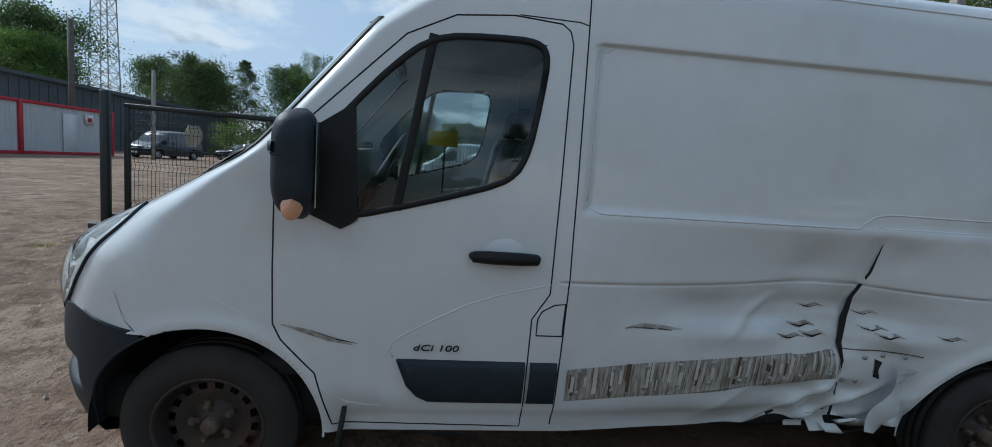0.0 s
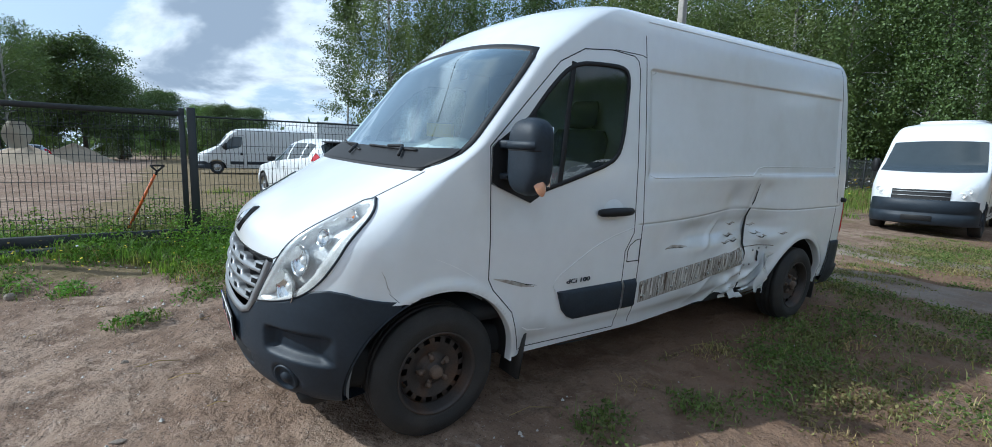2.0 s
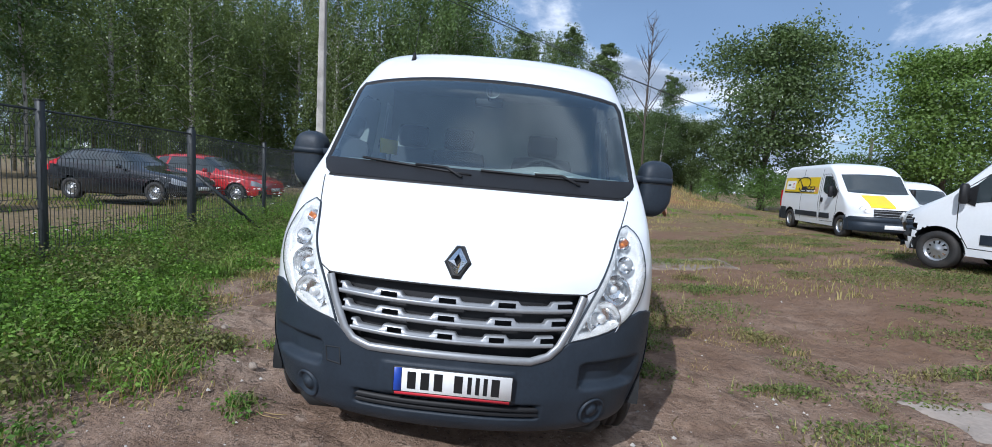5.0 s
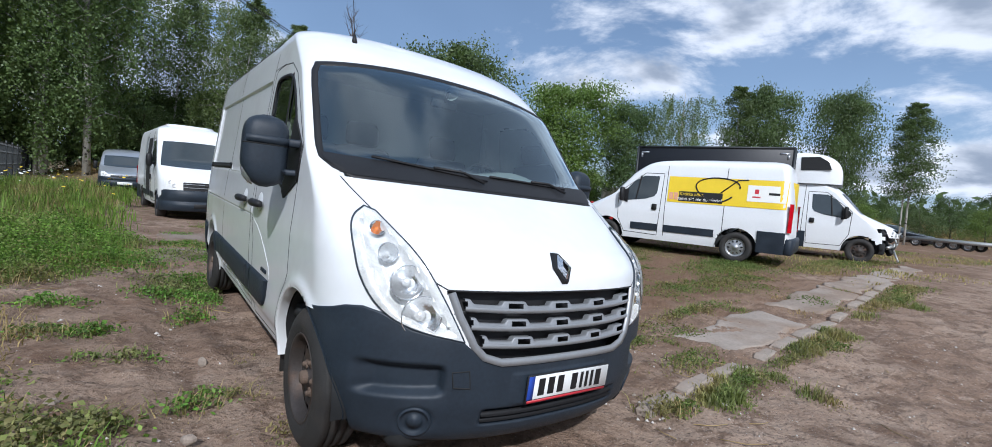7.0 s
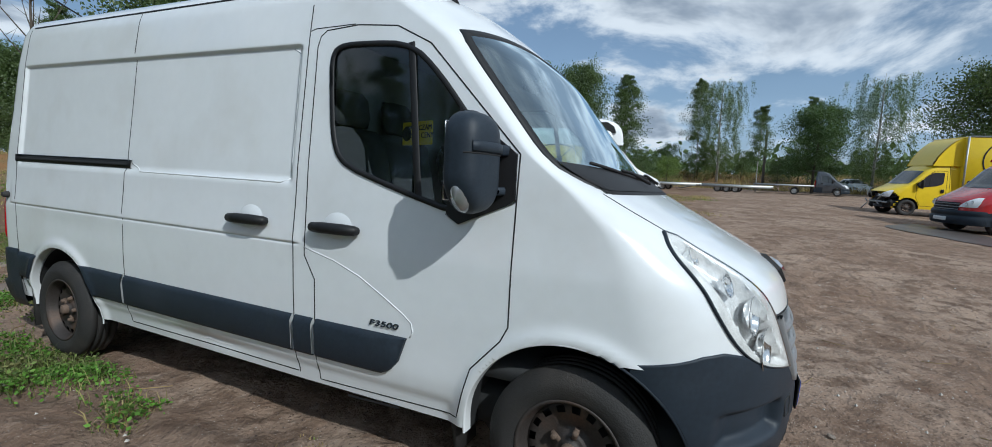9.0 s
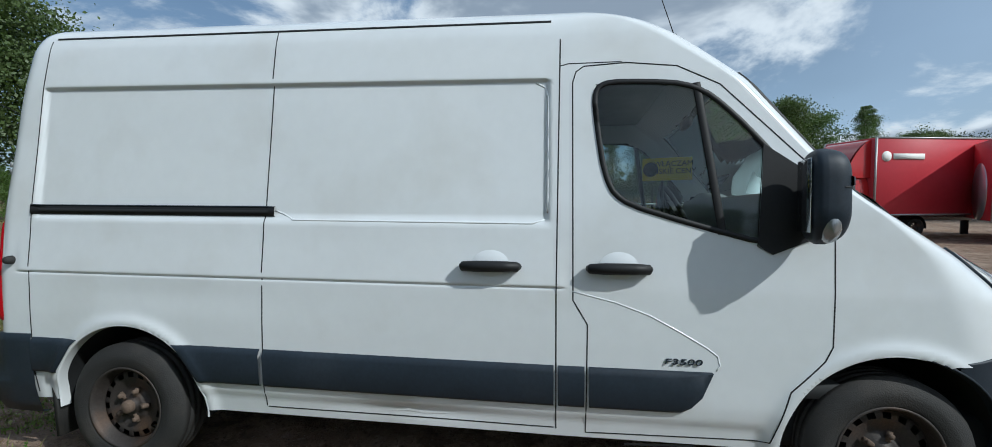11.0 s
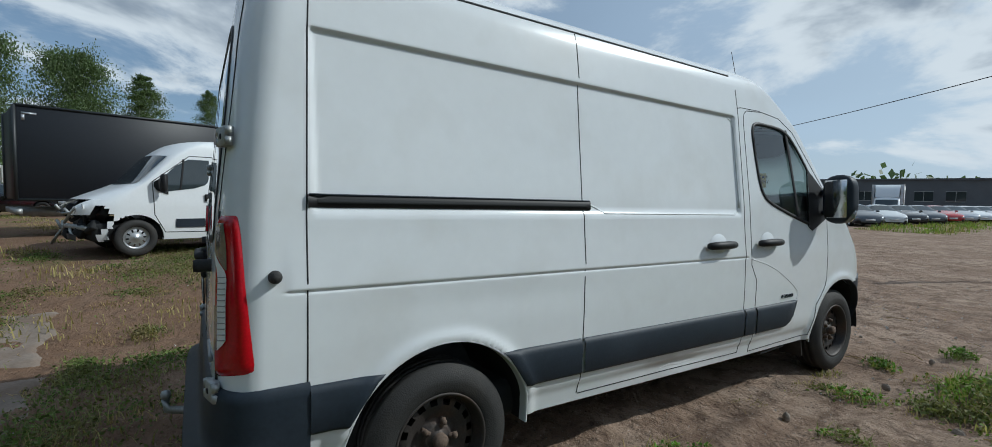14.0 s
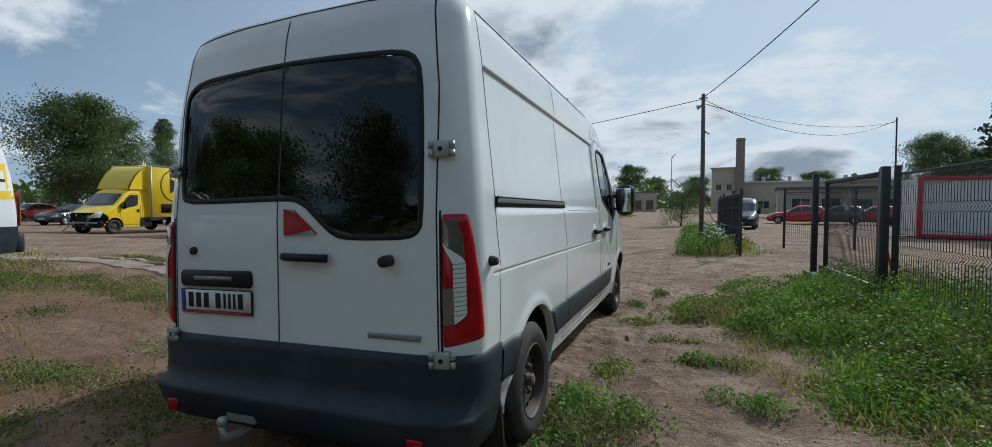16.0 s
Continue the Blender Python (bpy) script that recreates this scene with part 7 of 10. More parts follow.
ive, ive_sd, _, ik = far_van("panel_van", "white tall panel van with open side door and broken bumper", heading(0.42, -12.8, -0.09, 1.0), H=2.65, front=0.95, rear=5.2, W=1.0, wb=3.6, wheel_kind="steel", bumper_top=0.80, face="tall")
part("door_opening", sheet([(-1.5, 2.2), (-2.4, 2.2), (-2.4, 0.6), (-1.5, 0.6)], ive_sd(1), 0.012, 0.2).mesh("door_opening", M["gap"]), ive, "open dark side doorway")
far_van("minivan", "grey passenger van parked near the trees", heading(2.25, -23.5, 0.0, 1.0), "car_silver", H=1.92, front=0.85, rear=3.9, W=0.95, wb=3.0, strip_side=False)
far_van("panel_van", "silver-white long panel van with scraped side behind the fence", heading(26.0, -1.0, 0.05, 1.0, 0.25), "white_sheet", H=2.5, front=0.95, rear=5.1, W=1.02, wb=4.0)
far_van("minivan", "dark grey passenger van in front of a shed", heading(30.0, 17.0, -1.0, 0.3, 0.1), "car_grey", H=1.95, front=0.85, rear=3.9, W=0.93, wb=3.0, strip_side=False)
far_van("small_van", "white small van far across the yard", heading(70, 8.5, -0.3, 1.0), H=1.95, front=0.85, rear=3.9, W=0.93, wb=3.0, strip_side=False)
far_van("small_van", "white small van beside another van", heading(-13.2, -12.5, 0.12, 1.0), H=1.9, front=0.85, rear=3.8, W=0.93, wb=3.0, strip_side=False)
far_van("minivan", "dark blue passenger van behind the fence", heading(4.5, 24.6, -0.15, -1.0, 0.1), "car_grey", H=1.95, front=0.85, rear=3.9, W=0.93, wb=3.0, strip_side=False)


def box_truck(label, m, cab_paint, box_mat, x0, x1, y0, y1, z0, z1, broken=False, spoiler=True, pod=False, box_name="cargo_box"):
    """A cab from the van skin with a cargo box on a frame behind it."""
    root, sd, fr, kz = far_van("box_truck", label, m, cab_paint, H=2.3, front=0.9, rear=1.9, W=0.98, wb=3.6, strip_side=False, broken=broken, wheel_kind="steel")
    bx = part(box_name, Geo().box((x0, y0, z0), (x1, y1, z1), bev=0.03).mesh(box_name, M[box_mat]), root)
    fm = Geo()
    for xa in (x0, x1):
        for ya in (y0, y1):
            fm.tube([(xa, ya, z0), (xa, ya, z1)], 0.04, 6)
        for zz in (z0, z1):
            fm.tube([(xa, y0, zz), (xa, y1, zz)], 0.035, 6)
    part("box_frame", fm.mesh("box_frame", M["galv"] if box_mat != "navy" else M["fence"]), bx)
    part("chassis", Geo().box((-0.5, y0 + 0.1, 0.55), (-0.35, -0.5, 0.75)).box((0.35, y0 + 0.1, 0.55), (0.5, -0.5, 0.75)).box((x0 + 0.05, y0 - 0.02, 0.62), (x1 - 0.05, y0 + 0.1, 0.74)).mesh("chassis", M["galv"]), root)
    if pod:
        rows = []
        for b in np.linspace(0, math.pi / 2, 14):
            y, z = -1.72 + 1.15 * math.sin(b) ** 0.8, 2.16 + 0.86 * max(0.0, math.cos(b)) ** 0.55
            w = 0.98 - 0.20 * math.sin(b) ** 3
            rows.append([(-w, y, 2.12), (-w, y, 2.12 + (z - 2.12) * 0.55), (-w * 0.985, y, 2.12 + (z - 2.12) * 0.84), (-w * 0.90, y, z - 0.02), (-w * 0.5, y, z), (0, y, z + 0.01), (w * 0.5, y, z), (w * 0.90, y, z - 0.02), (w * 0.985, y, 2.12 + (z - 2.12) * 0.84), (w, y, 2.12 + (z - 2.12) * 0.55), (w, y, 2.12)])
        pd = part("roof_pod", Geo().grid(rows).mesh("roof_pod", M[cab_paint]), root, "rounded white roof pod over the cab")
        for s in (-1, 1):
            part("side_panel", Geo().add([(s * 0.99, y, z) for y, z in ((-1.58, 2.48), (-1.60, 2.86), (-1.15, 2.88), (-0.92, 2.74), (-0.84, 2.52))] + [(s * 0.93, y, z) for y, z in ((-1.58, 2.48), (-1.60, 2.86), (-1.15, 2.88), (-0.92, 2.74), (-0.84, 2.52))], [(0, 1, 2, 3, 4), (9, 8, 7, 6, 5)] + [(k, (k + 1) % 5, 5 + (k + 1) % 5, 5 + k) for k in range(5)]).mesh("side_panel", M["gap"], False), pd, "dark window-like panel")
            for y, d in ((y0 + 0.12, 1), (y1 - 0.12, -1)):
                part("corner_mark", Geo().box((s * (x1 + 0.001), min(y, y + d * 0.26), z1 - 0.20), (s * (x1 + 0.008), max(y, y + d * 0.26), z1 - 0.15)).box((s * (x1 + 0.001), min(y, y + d * 0.06), z1 - 0.34), (s * (x1 + 0.008), max(y, y + d * 0.06), z1 - 0.204)).mesh("corner_mark", M["car_silver"]), bx)
    elif spoiler:
        part("roof_spoiler", Geo().grid([[(x * (0.95 - 0.1 * (1 - t)), -0.75 - 1.1 * t, 2.12 + (z1 - 2.15) * math.sin(t * math.pi / 2) ** 0.8) for x in np.linspace(-1, 1, 9)] for t in np.linspace(0, 1, 8)]).grid([[(s * 0.95, -0.75 - 1.1 * t, 2.1 + (z1 - 2.15) * math.sin(t * math.pi / 2) ** 0.8 * v) for v in (0, 1)] for s in (1,) for t in np.linspace(0, 1, 8)]).grid([[(-0.95, -0.75 - 1.1 * t, 2.1 + (z1 - 2.15) * math.sin(t * math.pi / 2) ** 0.8 * v) for v in (0, 1)] for t in np.linspace(0, 1, 8)]).mesh("roof_spoiler", M[cab_paint]), root)
    return root, bx


box_truck("white truck with black curtain box and smashed front", heading(-14.34, -2.35, -0.30, 0.95), "white_old", "navy", -1.15, 1.15, -6.4, -1.75, 0.95, 3.1, broken=True, pod=True)
yt, ybx = box_truck("yellow box truck with round black play sign and smashed nose", heading(-22.6, 6.9, 0.2, -1.0), "yellow", "yellow", -1.15, 1.15, -6.0, -1.75, 0.75, 3.3, broken=True)
part("round_sign", Geo().lathe([(0.82, 0), (0.82, 0.01), (0.77, 0.01), (0.77, 0)], 40).mesh("round_sign", M["gap"]), ybx, "black ring with a play triangle", Matrix.Translation((-1.16, -3.1, 2.35)) @ Matrix.Rotation(math.pi, 4, "Z"))
part("play_triangle", Geo().add([(-1.175, -2.85, 2.75), (-1.175, -2.85, 1.95), (-1.175, -3.55, 2.35)], [(0, 1, 2)]).mesh("play_triangle", M["gap"], False), ybx)
part("black_panel", Geo().box((-1.18, -4.6, 0.95), (-1.155, -2.3, 1.4)).mesh("black_panel", M["gap"]), ybx)
rt, rbx = box_truck("red box truck with round white emblem parked on the lot", heading(-15.2, 6.9, 0.25, -1.0), "car_red", "sheet_red", -1.15, 1.15, -6.5, -1.75, 0.8, 3.5)
part("emblem_bar", Geo().box((-1.18, -3.6, 2.75), (-1.155, -2.4, 2.95)).mesh("emblem_bar", M["paper"]), rbx)
part("emblem_disc", Geo().lathe([(0.0001, 0.02), (0.18, 0.02), (0.18, 0)], 24).mesh("emblem_disc", M["paper"]), rbx, "", Matrix.Translation((-1.15, -2.15, 2.85)) @ Matrix.Rotation(math.pi, 4, "Z"))
cont = thing("cargo_box", "red truck body with closed rear doors and round picture", "truck body", m=heading(-12.6, 12.3, 0.90, -0.44))
part("box_shell", Geo().box((-1.25, -6.0, 0.7), (1.25, 0, 3.2), bev=0.02).mesh("box_shell", M["sheet_red"]), cont)
dg = Geo()
for x in (-1.2, -0.4, 0.0, 0.4, 1.2):
    dg.tube([(x, 0.03, 0.75), (x, 0.03, 3.15)], 0.02, 6)
part("lock_rods", dg.mesh("lock_rods", M["galv"]), cont)
part("door_frame", Geo().box((-1.27, -0.02, 3.1), (1.27, 0.05, 3.24)).box((-1.27, -0.02, 0.66), (1.27, 0.05, 0.78)).box((1.2, -0.02, 0.66), (1.28, 0.05, 3.24)).box((-1.28, -0.02, 0.66), (-1.2, 0.05, 3.24)).mesh("door_frame", M["galv"]), cont)
part("emblem_bar", Geo().box((-0.95, 0.004, 2.5), (-0.25, 0.012, 2.66)).mesh("emblem_bar", M["paper"]), cont)
part("round_picture", Geo().lathe([(0.0001, 0.02), (0.92, 0.02), (0.92, 0)], 36).mesh("round_picture", M["car_silver"]), cont, "grey round picture on the side", Matrix.Translation((1.25, -1.6, 1.6)))
part("support_legs", Geo().box((-1.0, -5.6, 0.0), (-0.8, -5.3, 0.75)).box((0.8, -5.6, 0.0), (1.0, -5.3, 0.75)).box((-1.0, -0.9, 0.0), (-0.8, -0.6, 0.75)).box((0.8, -0.9, 0.0), (1.0, -0.6, 0.75)).mesh("support_legs", M["gap"]), cont)


# cars: lofted along their length
CAR_SHAPE = {
    # place along, half width, sill, belt, roof height, roof half width
    "hatch": ([(0.86, 0.50, 0.30, 0.56, 0.60, 0.42), (0.80, 0.68, 0.24, 0.64, 0.70, 0.58), (0.62, 0.80, 0.20, 0.72, 0.79, 0.66), (0.30, 0.87, 0.19, 0.80, 0.89, 0.71), (-0.35, 0.89, 0.19, 0.88, 0.98, 0.73), (-0.62, 0.89, 0.19, 0.91, 1.06, 0.68), (-1.30, 0.90, 0.19, 0.94, 1.46, 0.59), (-1.9, 0.90, 0.19, 0.97, 1.53, 0.60), (-2.55, 0.90, 0.19, 1.01, 1.50, 0.58), (-3.0, 0.88, 0.22, 1.05, 1.43, 0.55), (-3.32, 0.85, 0.25, 1.06, 1.13, 0.62), (-3.40, 0.83, 0.27, 0.98, 1.04, 0.66), (-3.46, 0.78, 0.30, 0.86, 0.92, 0.66), (-3.50, 0.70, 0.36, 0.66, 0.70, 0.60)], -2.60, (-0.62, -1.30), (-3.0, -3.32), ((-0.80, -1.58), (-1.68, -2.38), (-2.46, -2.82))),
    "saloon": ([(0.92, 0.50, 0.30, 0.54, 0.58, 0.42), (0.86, 0.70, 0.24, 0.62, 0.68, 0.60), (0.66, 0.82, 0.20, 0.70, 0.77, 0.68), (0.30, 0.87, 0.19, 0.78, 0.86, 0.72), (-0.40, 0.89, 0.19, 0.86, 0.96, 0.73), (-0.75, 0.89, 0.19, 0.90, 1.03, 0.68), (-1.50, 0.90, 0.19, 0.92, 1.38, 0.58), (-2.1, 0.90, 0.19, 0.94, 1.44, 0.58), (-2.75, 0.89, 0.20, 0.95, 1.36, 0.56), (-3.35, 0.87, 0.22, 0.97, 1.06, 0.62), (-3.78, 0.83, 0.25, 0.96, 1.01, 0.66), (-3.86, 0.78, 0.30, 0.86, 0.90, 0.66), (-3.90, 0.70, 0.36, 0.66, 0.70, 0.60)], -2.70, (-0.75, -1.50), (-2.75, -3.35), ((-0.95, -1.72), (-1.82, -2.55))),
}


def car_meshes(kind):
    """A car lofted along its length; panes and lamps are taken out of the same skin."""
    prof, wb, screen, rearw, sidew = CAR_SHAPE[kind]
    src = np.array(prof[::-1])
    ys = np.unique(np.round(np.concatenate([np.arange(src[0, 0], src[-1, 0], 0.075), src[:, 0], np.array(screen), np.array(rearw), np.array(sidew).ravel()]), 3))[::-1]
    fine = np.linspace(src[0, 0], src[-1, 0], 900)
    sm = []
    for c in range(1, 6):
        v = np.interp(fine, src[:, 0], src[:, c])
        v = np.convolve(np.pad(v, 12, mode="edge"), np.hanning(25) / np.hanning(25).sum(), "valid")
        sm.append(np.interp(ys, fine, v))
    half = []
    for y, w, zs, zb, zr, wr in zip(ys, *sm):
        h = zb - zs
        row = [(w * 0.90, zs), (w * 0.97, zs + 0.05)] + [(w * (0.985 + 0.03 * math.sin(math.pi * t)), zs + h * t) for t in (0.22, 0.34, 0.46, 0.58, 0.70, 0.82, 0.92)] + [(w * 0.972, zb)]
        for t in (0.10, 0.45, 0.86):
            row.append((w * 0.965 + (wr - w * 0.965) * t + 0.03 * math.sin(math.pi * t), zb + (zr - 0.03 - zb) * t))
        row += [(wr * 0.90, zr - 0.02), (wr * 0.62, zr + 0.004), (wr * 0.3, zr + 0.014), (0, zr + 0.018)]
        half.append([(x, y, z) for x, z in row])
    nh = len(half[0])
    nc = 2 * nh - 1
    pts = []
    for r in half:
        for x, y, z in [(-x, y, z) for x, y, z in r] + r[::-1][1:]:
            # wheel openings: draw the nearest points onto a clean arc
            for ya in (0.0, wb):
                d = math.hypot(y - ya, z - 0.31)
                if abs(d - 0.37) < 0.045 and z < 0.8 and abs(x) > 0.6:
                    y, z = ya + (y - ya) * 0.37 / d, 0.31 + (z - 0.31) * 0.37 / d
            pts.append((x, y, z))
    lists = collections.defaultdict(list)
    front, back = ys[0], ys[-1]
    for i in range(len(ys) - 1):
        ym = (ys[i] + ys[i + 1]) / 2
        tall = sm[3][i] - sm[2][i]
        for j in range(nc - 1):
            f = (i * nc + j, i * nc + j + 1, (i + 1) * nc + j + 1, (i + 1) * nc + j)
            c = [sum(pts[q][k] for q in f) / 4 for k in range(3)]
            jj = j if j < nh - 1 else nc - 2 - j
            s = -1 if c[0] < 0 else 1
            if jj < 9 and any(math.hypot(c[1] - ya, c[2] - 0.31) < 0.365 for ya in (0, wb)):
                continue
            if jj in (10, 11) and tall > 0.16 and any(b < ym < a for a, b in sidew):
                k = [b < ym < a for a, b in sidew].index(True)
                lists["side_window", s, k].append(f)
            elif jj >= 12 and screen[1] < ym < screen[0]:
                lists["windscreen", 0, 0].append(f)
            elif jj >= 12 and rearw[1] < ym < rearw[0]:
                lists["rear_window", 0, 0].append(f)
            elif front - ym < 0.42 and 6 <= jj <= 8 and abs(c[0]) > 0.4:
                lists["headlamp", s, 0].append(f)
            elif ym - back < (0.42 if jj > 7 else 0.22) and 6 <= jj <= 10 and abs(c[0]) > 0.3:
                lists["tail_lamp", s, 0].append(f)
            elif jj < 4 and (front - ym < 0.2 or ym - back < 0.12) and abs(c[0]) < 0.75 or jj < 1:
                lists["sill" if jj < 1 and front - ym > 0.5 and ym - back > 0.4 else "bumper_trim", s, int(ym > -1.4)].append(f)
            else:
                lists["body", 0, 0].append(f)
    lists["body", 0, 0] += [tuple(range(nc))[::-1], tuple(range((len(ys) - 1) * nc, len(ys) * nc))]
    skin = {"body": None, "sill": "black", "bumper_trim": "black", "windscreen": "car_glass", "rear_window": "car_glass", "side_window": "car_glass", "headlamp": "clear", "tail_lamp": "red"}
    out = []
    for (nm, s, k), fs in lists.items():
        used = sorted({q for f in fs for q in f})
        at = {q: n for n, q in enumerate(used)}
        out.append((nm, skin[nm], [pts[q] for q in used], [tuple(at[q] for q in f) for f in fs]))
    return out, wb, front, back


CAR = {k: car_meshes(k) for k in ("hatch", "saloon")}


def car(label, m, paint, kind="hatch", group="", scale=0.95, dark_tail=False):
    pieces, wb, yf, yr = CAR[kind]
    root = thing("parked_car", label, "car", group, m @ Matrix.Diagonal((scale, scale, scale, 1)))
    for nm, mt, vs, fs in pieces:
        part(nm, Geo().add(vs, fs).mesh(nm, M[mt or paint]), root)
    part("underbody", Geo().box((-0.7, yr + 0.2, 0.2), (0.7, yf - 0.2, 0.6)).mesh("underbody", M["gap"]), root)
    for s in (-1, 1):
        part("door_mirror", Geo().box((-0.10, -0.05, -0.05), (0.09, 0.05, 0.07), 0, None, 0.03).mesh("door_mirror", M["black" if dark_tail else paint]), root, "", pose(s * 1.0, -0.98, 1.0))
        for y in (-1.50, -2.32):
            part("door_handle", Geo().box((-0.012, -0.09, -0.014), (0.016, 0.09, 0.014), 0, None, 0.008).mesh("door_handle", M[paint]), root, "", pose(s * 0.905, y, 0.83))
        for y in (-0.74, -1.64, -2.36):
            part("door_seam", Geo().tube([(s * 0.905, y, 0.30), (s * 0.921, y, 0.58), (s * 0.882, y - 0.03, 0.92)], 0.006, 4).mesh("door_seam", M["gap"]), root)
    part("front_plate", Geo().box((-0.26, yf + 0.0, 0.40), (0.26, yf + 0.02, 0.51)).mesh("front_plate", M["plate"]), root)
    if dark_tail:
        part("tailgate_panel", Geo().grid([[(x, yr + 0.50 - 0.08 * q - 0.36 * t, 1.10 - 0.22 * t + 0.02) for x in np.linspace(-0.56, 0.56, 5)] for t, q in ((0, 0), (0.45, 0.6), (0.8, 1.0), (1.0, 1.0))]).mesh("tailgate_panel", M["black"]), root, "black panel below the tailgate glass")
        part("roof_spoiler", Geo().box((-0.56, -0.14, -0.012), (0.56, 0.12, 0.012), 0, None, 0.01).mesh("roof_spoiler", M["black"]), root, "black roof edge spoiler", pose(0, yr + 0.44, 1.44, 8))
    part("number_plate", Geo().box((-0.26, yr - 0.02, 0.52), (0.26, yr + 0.0, 0.63)).mesh("number_plate", M["plate"]), root)
    put_wheels(root, "car", (0.0, wb), 0.79)
    return root


car("white hatchback with dark tailgate glass behind the fence", heading(12.7, -2.15, 0.983, 0.18, 0.13), "white_old", scale=1.07, dark_tail=True)
car("red hatchback parked in long grass behind the fence", heading(11.9, -6.7, -0.9, -0.43, 0.14), "car_red", scale=1.08)
car("red hatchback in long grass behind the mesh fence", heading(8.2, -12.6, -1.0, 0.05, 0.25), "car_red")
car("dark green car beside a red car", heading(9.4, -10.8, -1.0, 0.05, 0.25), "car_black")
car("black hatchback across the yard", heading(33, 13.0, 0.5, 1.0, 0.1), "car_black")
car("black saloon across the yard", heading(41, 16.5, -1.0, 0.3, 0.1), "car_black", "saloon")
car("silver estate car across the yard", heading(48, 12.0, -0.2, 1.0, 0.1), "car_silver")
car("dark saloon parked by the birches", heading(-44, -7.5, 0.1, 1.0), "car_black", "saloon")
car("red car behind the vans", heading(-16.5, -13.6, 0.9, 0.3), "car_red", "saloon")
car("grey car behind the vans", heading(-15.2, -14.8, 0.5, 0.9), "car_grey", "saloon")
car("red car beside the van row", heading(-13.5, -17.5, 0.2, -1.0), "car_red")
car("silver saloon in front of a container", heading(-25.5, -14.5, 0.3, 1.0), "car_silver", "saloon")
car("dark saloon behind the curtain truck", heading(-24.0, -9.5, 0.3, 1.0), "car_black", "saloon")
car("black off-road car beside the yellow truck", heading(-37.0, 12.2, 0.3, -1.0), "car_black")
car("white estate car far across the lot", heading(-56, 12.6, 1.0, 0.2), "white_old")
car("red car by the earth bank", heading(-50, 15.5, 0.3, -1.0), "car_red")
PAINTS = ("car_grey", "white_sheet", "car_black", "car_grey", "car_red", "car_silver", "white_old", "car_silver", "car_grey", "white_old", "car_silver", "car_black")
WORDS = {"car_grey": "dark grey", "white_sheet": "pale silver", "car_black": "black", "car_red": "dark red", "car_silver": "silver", "white_old": "white"}
for k in range(12):
    p = PAINTS[k]
    car(f"{WORDS[p]} saloon in a row along the dirt road", heading(-10.4 + 0.10 * k, 31.0 + 3.3 * k, 0.62, -0.78), p, "saloon", "cars along the road")
for k, p in enumerate(("car_red", "car_grey", "car_red", "car_black", "car_silver")):
    car(f"{WORDS[p]} hatchback parked across the lot", heading(8.5 + 2.6 * k, 38 + 0.5 * k, -1.0, 0.2, 0.1), p, "hatch", "cars across the lot")
box_truck("white box truck behind the row of cars", heading(-14.5, 46.0, 0.3, -1.0), "white_old", "white_sheet", -1.15, 1.15, -6.0, -1.75, 0.8, 3.3)
box_truck("red-fronted truck with white box behind the fence", heading(31.0, -13.5, 0.2, -1.0, 0.3), "car_red", "white_sheet", -1.15, 1.15, -7.5, -1.75, 0.8, 3.2)

# flat car trailers
for x, y in ((-40.0, -1.5), (-43.5, 4.0)):
    tr = thing("flat_trailer", "low grey car trailer with three axles", "trailer", "flat trailers", heading(x, y, 0.15, 1.0))
    part("deck", Geo().box((-1.05, -6.0, 0.50), (-0.35, 0, 0.58)).box((0.35, -6.0, 0.50), (1.05, 0, 0.58)).box((-1.1, -6.05, 0.42), (-1.0, 0.05, 0.64)).box((1.0, -6.05, 0.42), (1.1, 0.05, 0.64)).mesh("deck", M["galv"]), tr)
    part("ramp", Geo().box((-1.0, 0, 0), (1.0, 1.7, 0.05), 0, pose(0, -7.4, 0.1, 14, 0, 0)).mesh("ramp", M["galv"]), tr)
    put_wheels(tr, "car", (-2.6, -3.3, -4.0), 0.92)
fl = far_van("flatbed_truck", "dark blue cab of a flatbed recovery truck", heading(-46.0, 9.0, 0.15, 1.0), "car_grey", H=2.2, front=0.85, rear=1.7, W=0.98, wb=3.2, strip_side=False)[0]
part("flatbed", Geo().box((-1.05, -6.5, 0.75), (1.05, -1.7, 0.88)).mesh("flatbed", M["galv"]), fl)


# ---- fence, gate, poles and wires ----
def mesh_panel(length, height=1.52):
    """A welded wire panel with folded strengthening rows, along +x from 0."""
    g = Geo()
    folds = (0.12, 0.62, 1.12, height - 0.10)
    def off(z):
        return sum(0.035 * max(0.0, 1 - abs(z - f) / 0.05) for f in folds)
    zs = sorted({0.0, height, *[f + d for f in folds for d in (-0.05, 0, 0.05)]})
    for k in range(int(length / 0.05) + 1):
        x = min(length, k * 0.05)
        vs, fs = [], []
        for z in zs:
            y = off(z)
            vs += [(x - 0.0028, y - 0.0028, z), (x + 0.0028, y - 0.0028, z), (x, y + 0.0035, z)]
        for i in range(len(zs) - 1):
            fs += [(i * 3 + a, i * 3 + (a + 1) % 3, i * 3 + 3 + (a + 1) % 3, i * 3 + 3 + a) for a in range(3)]
        g.add(vs, fs)
    for z in [f + d for f in folds for d in (-0.05, 0.05)] + [0.37, 0.87]:
        g.tube([(0, off(z), z), (length, off(z), z)], 0.003, 4, caps=False)
    g.tube([(0, off(height), height), (length, off(height), height)], 0.013, 6)
    return g.mesh("wire_panel", M["fence"], False)


PANEL = {}


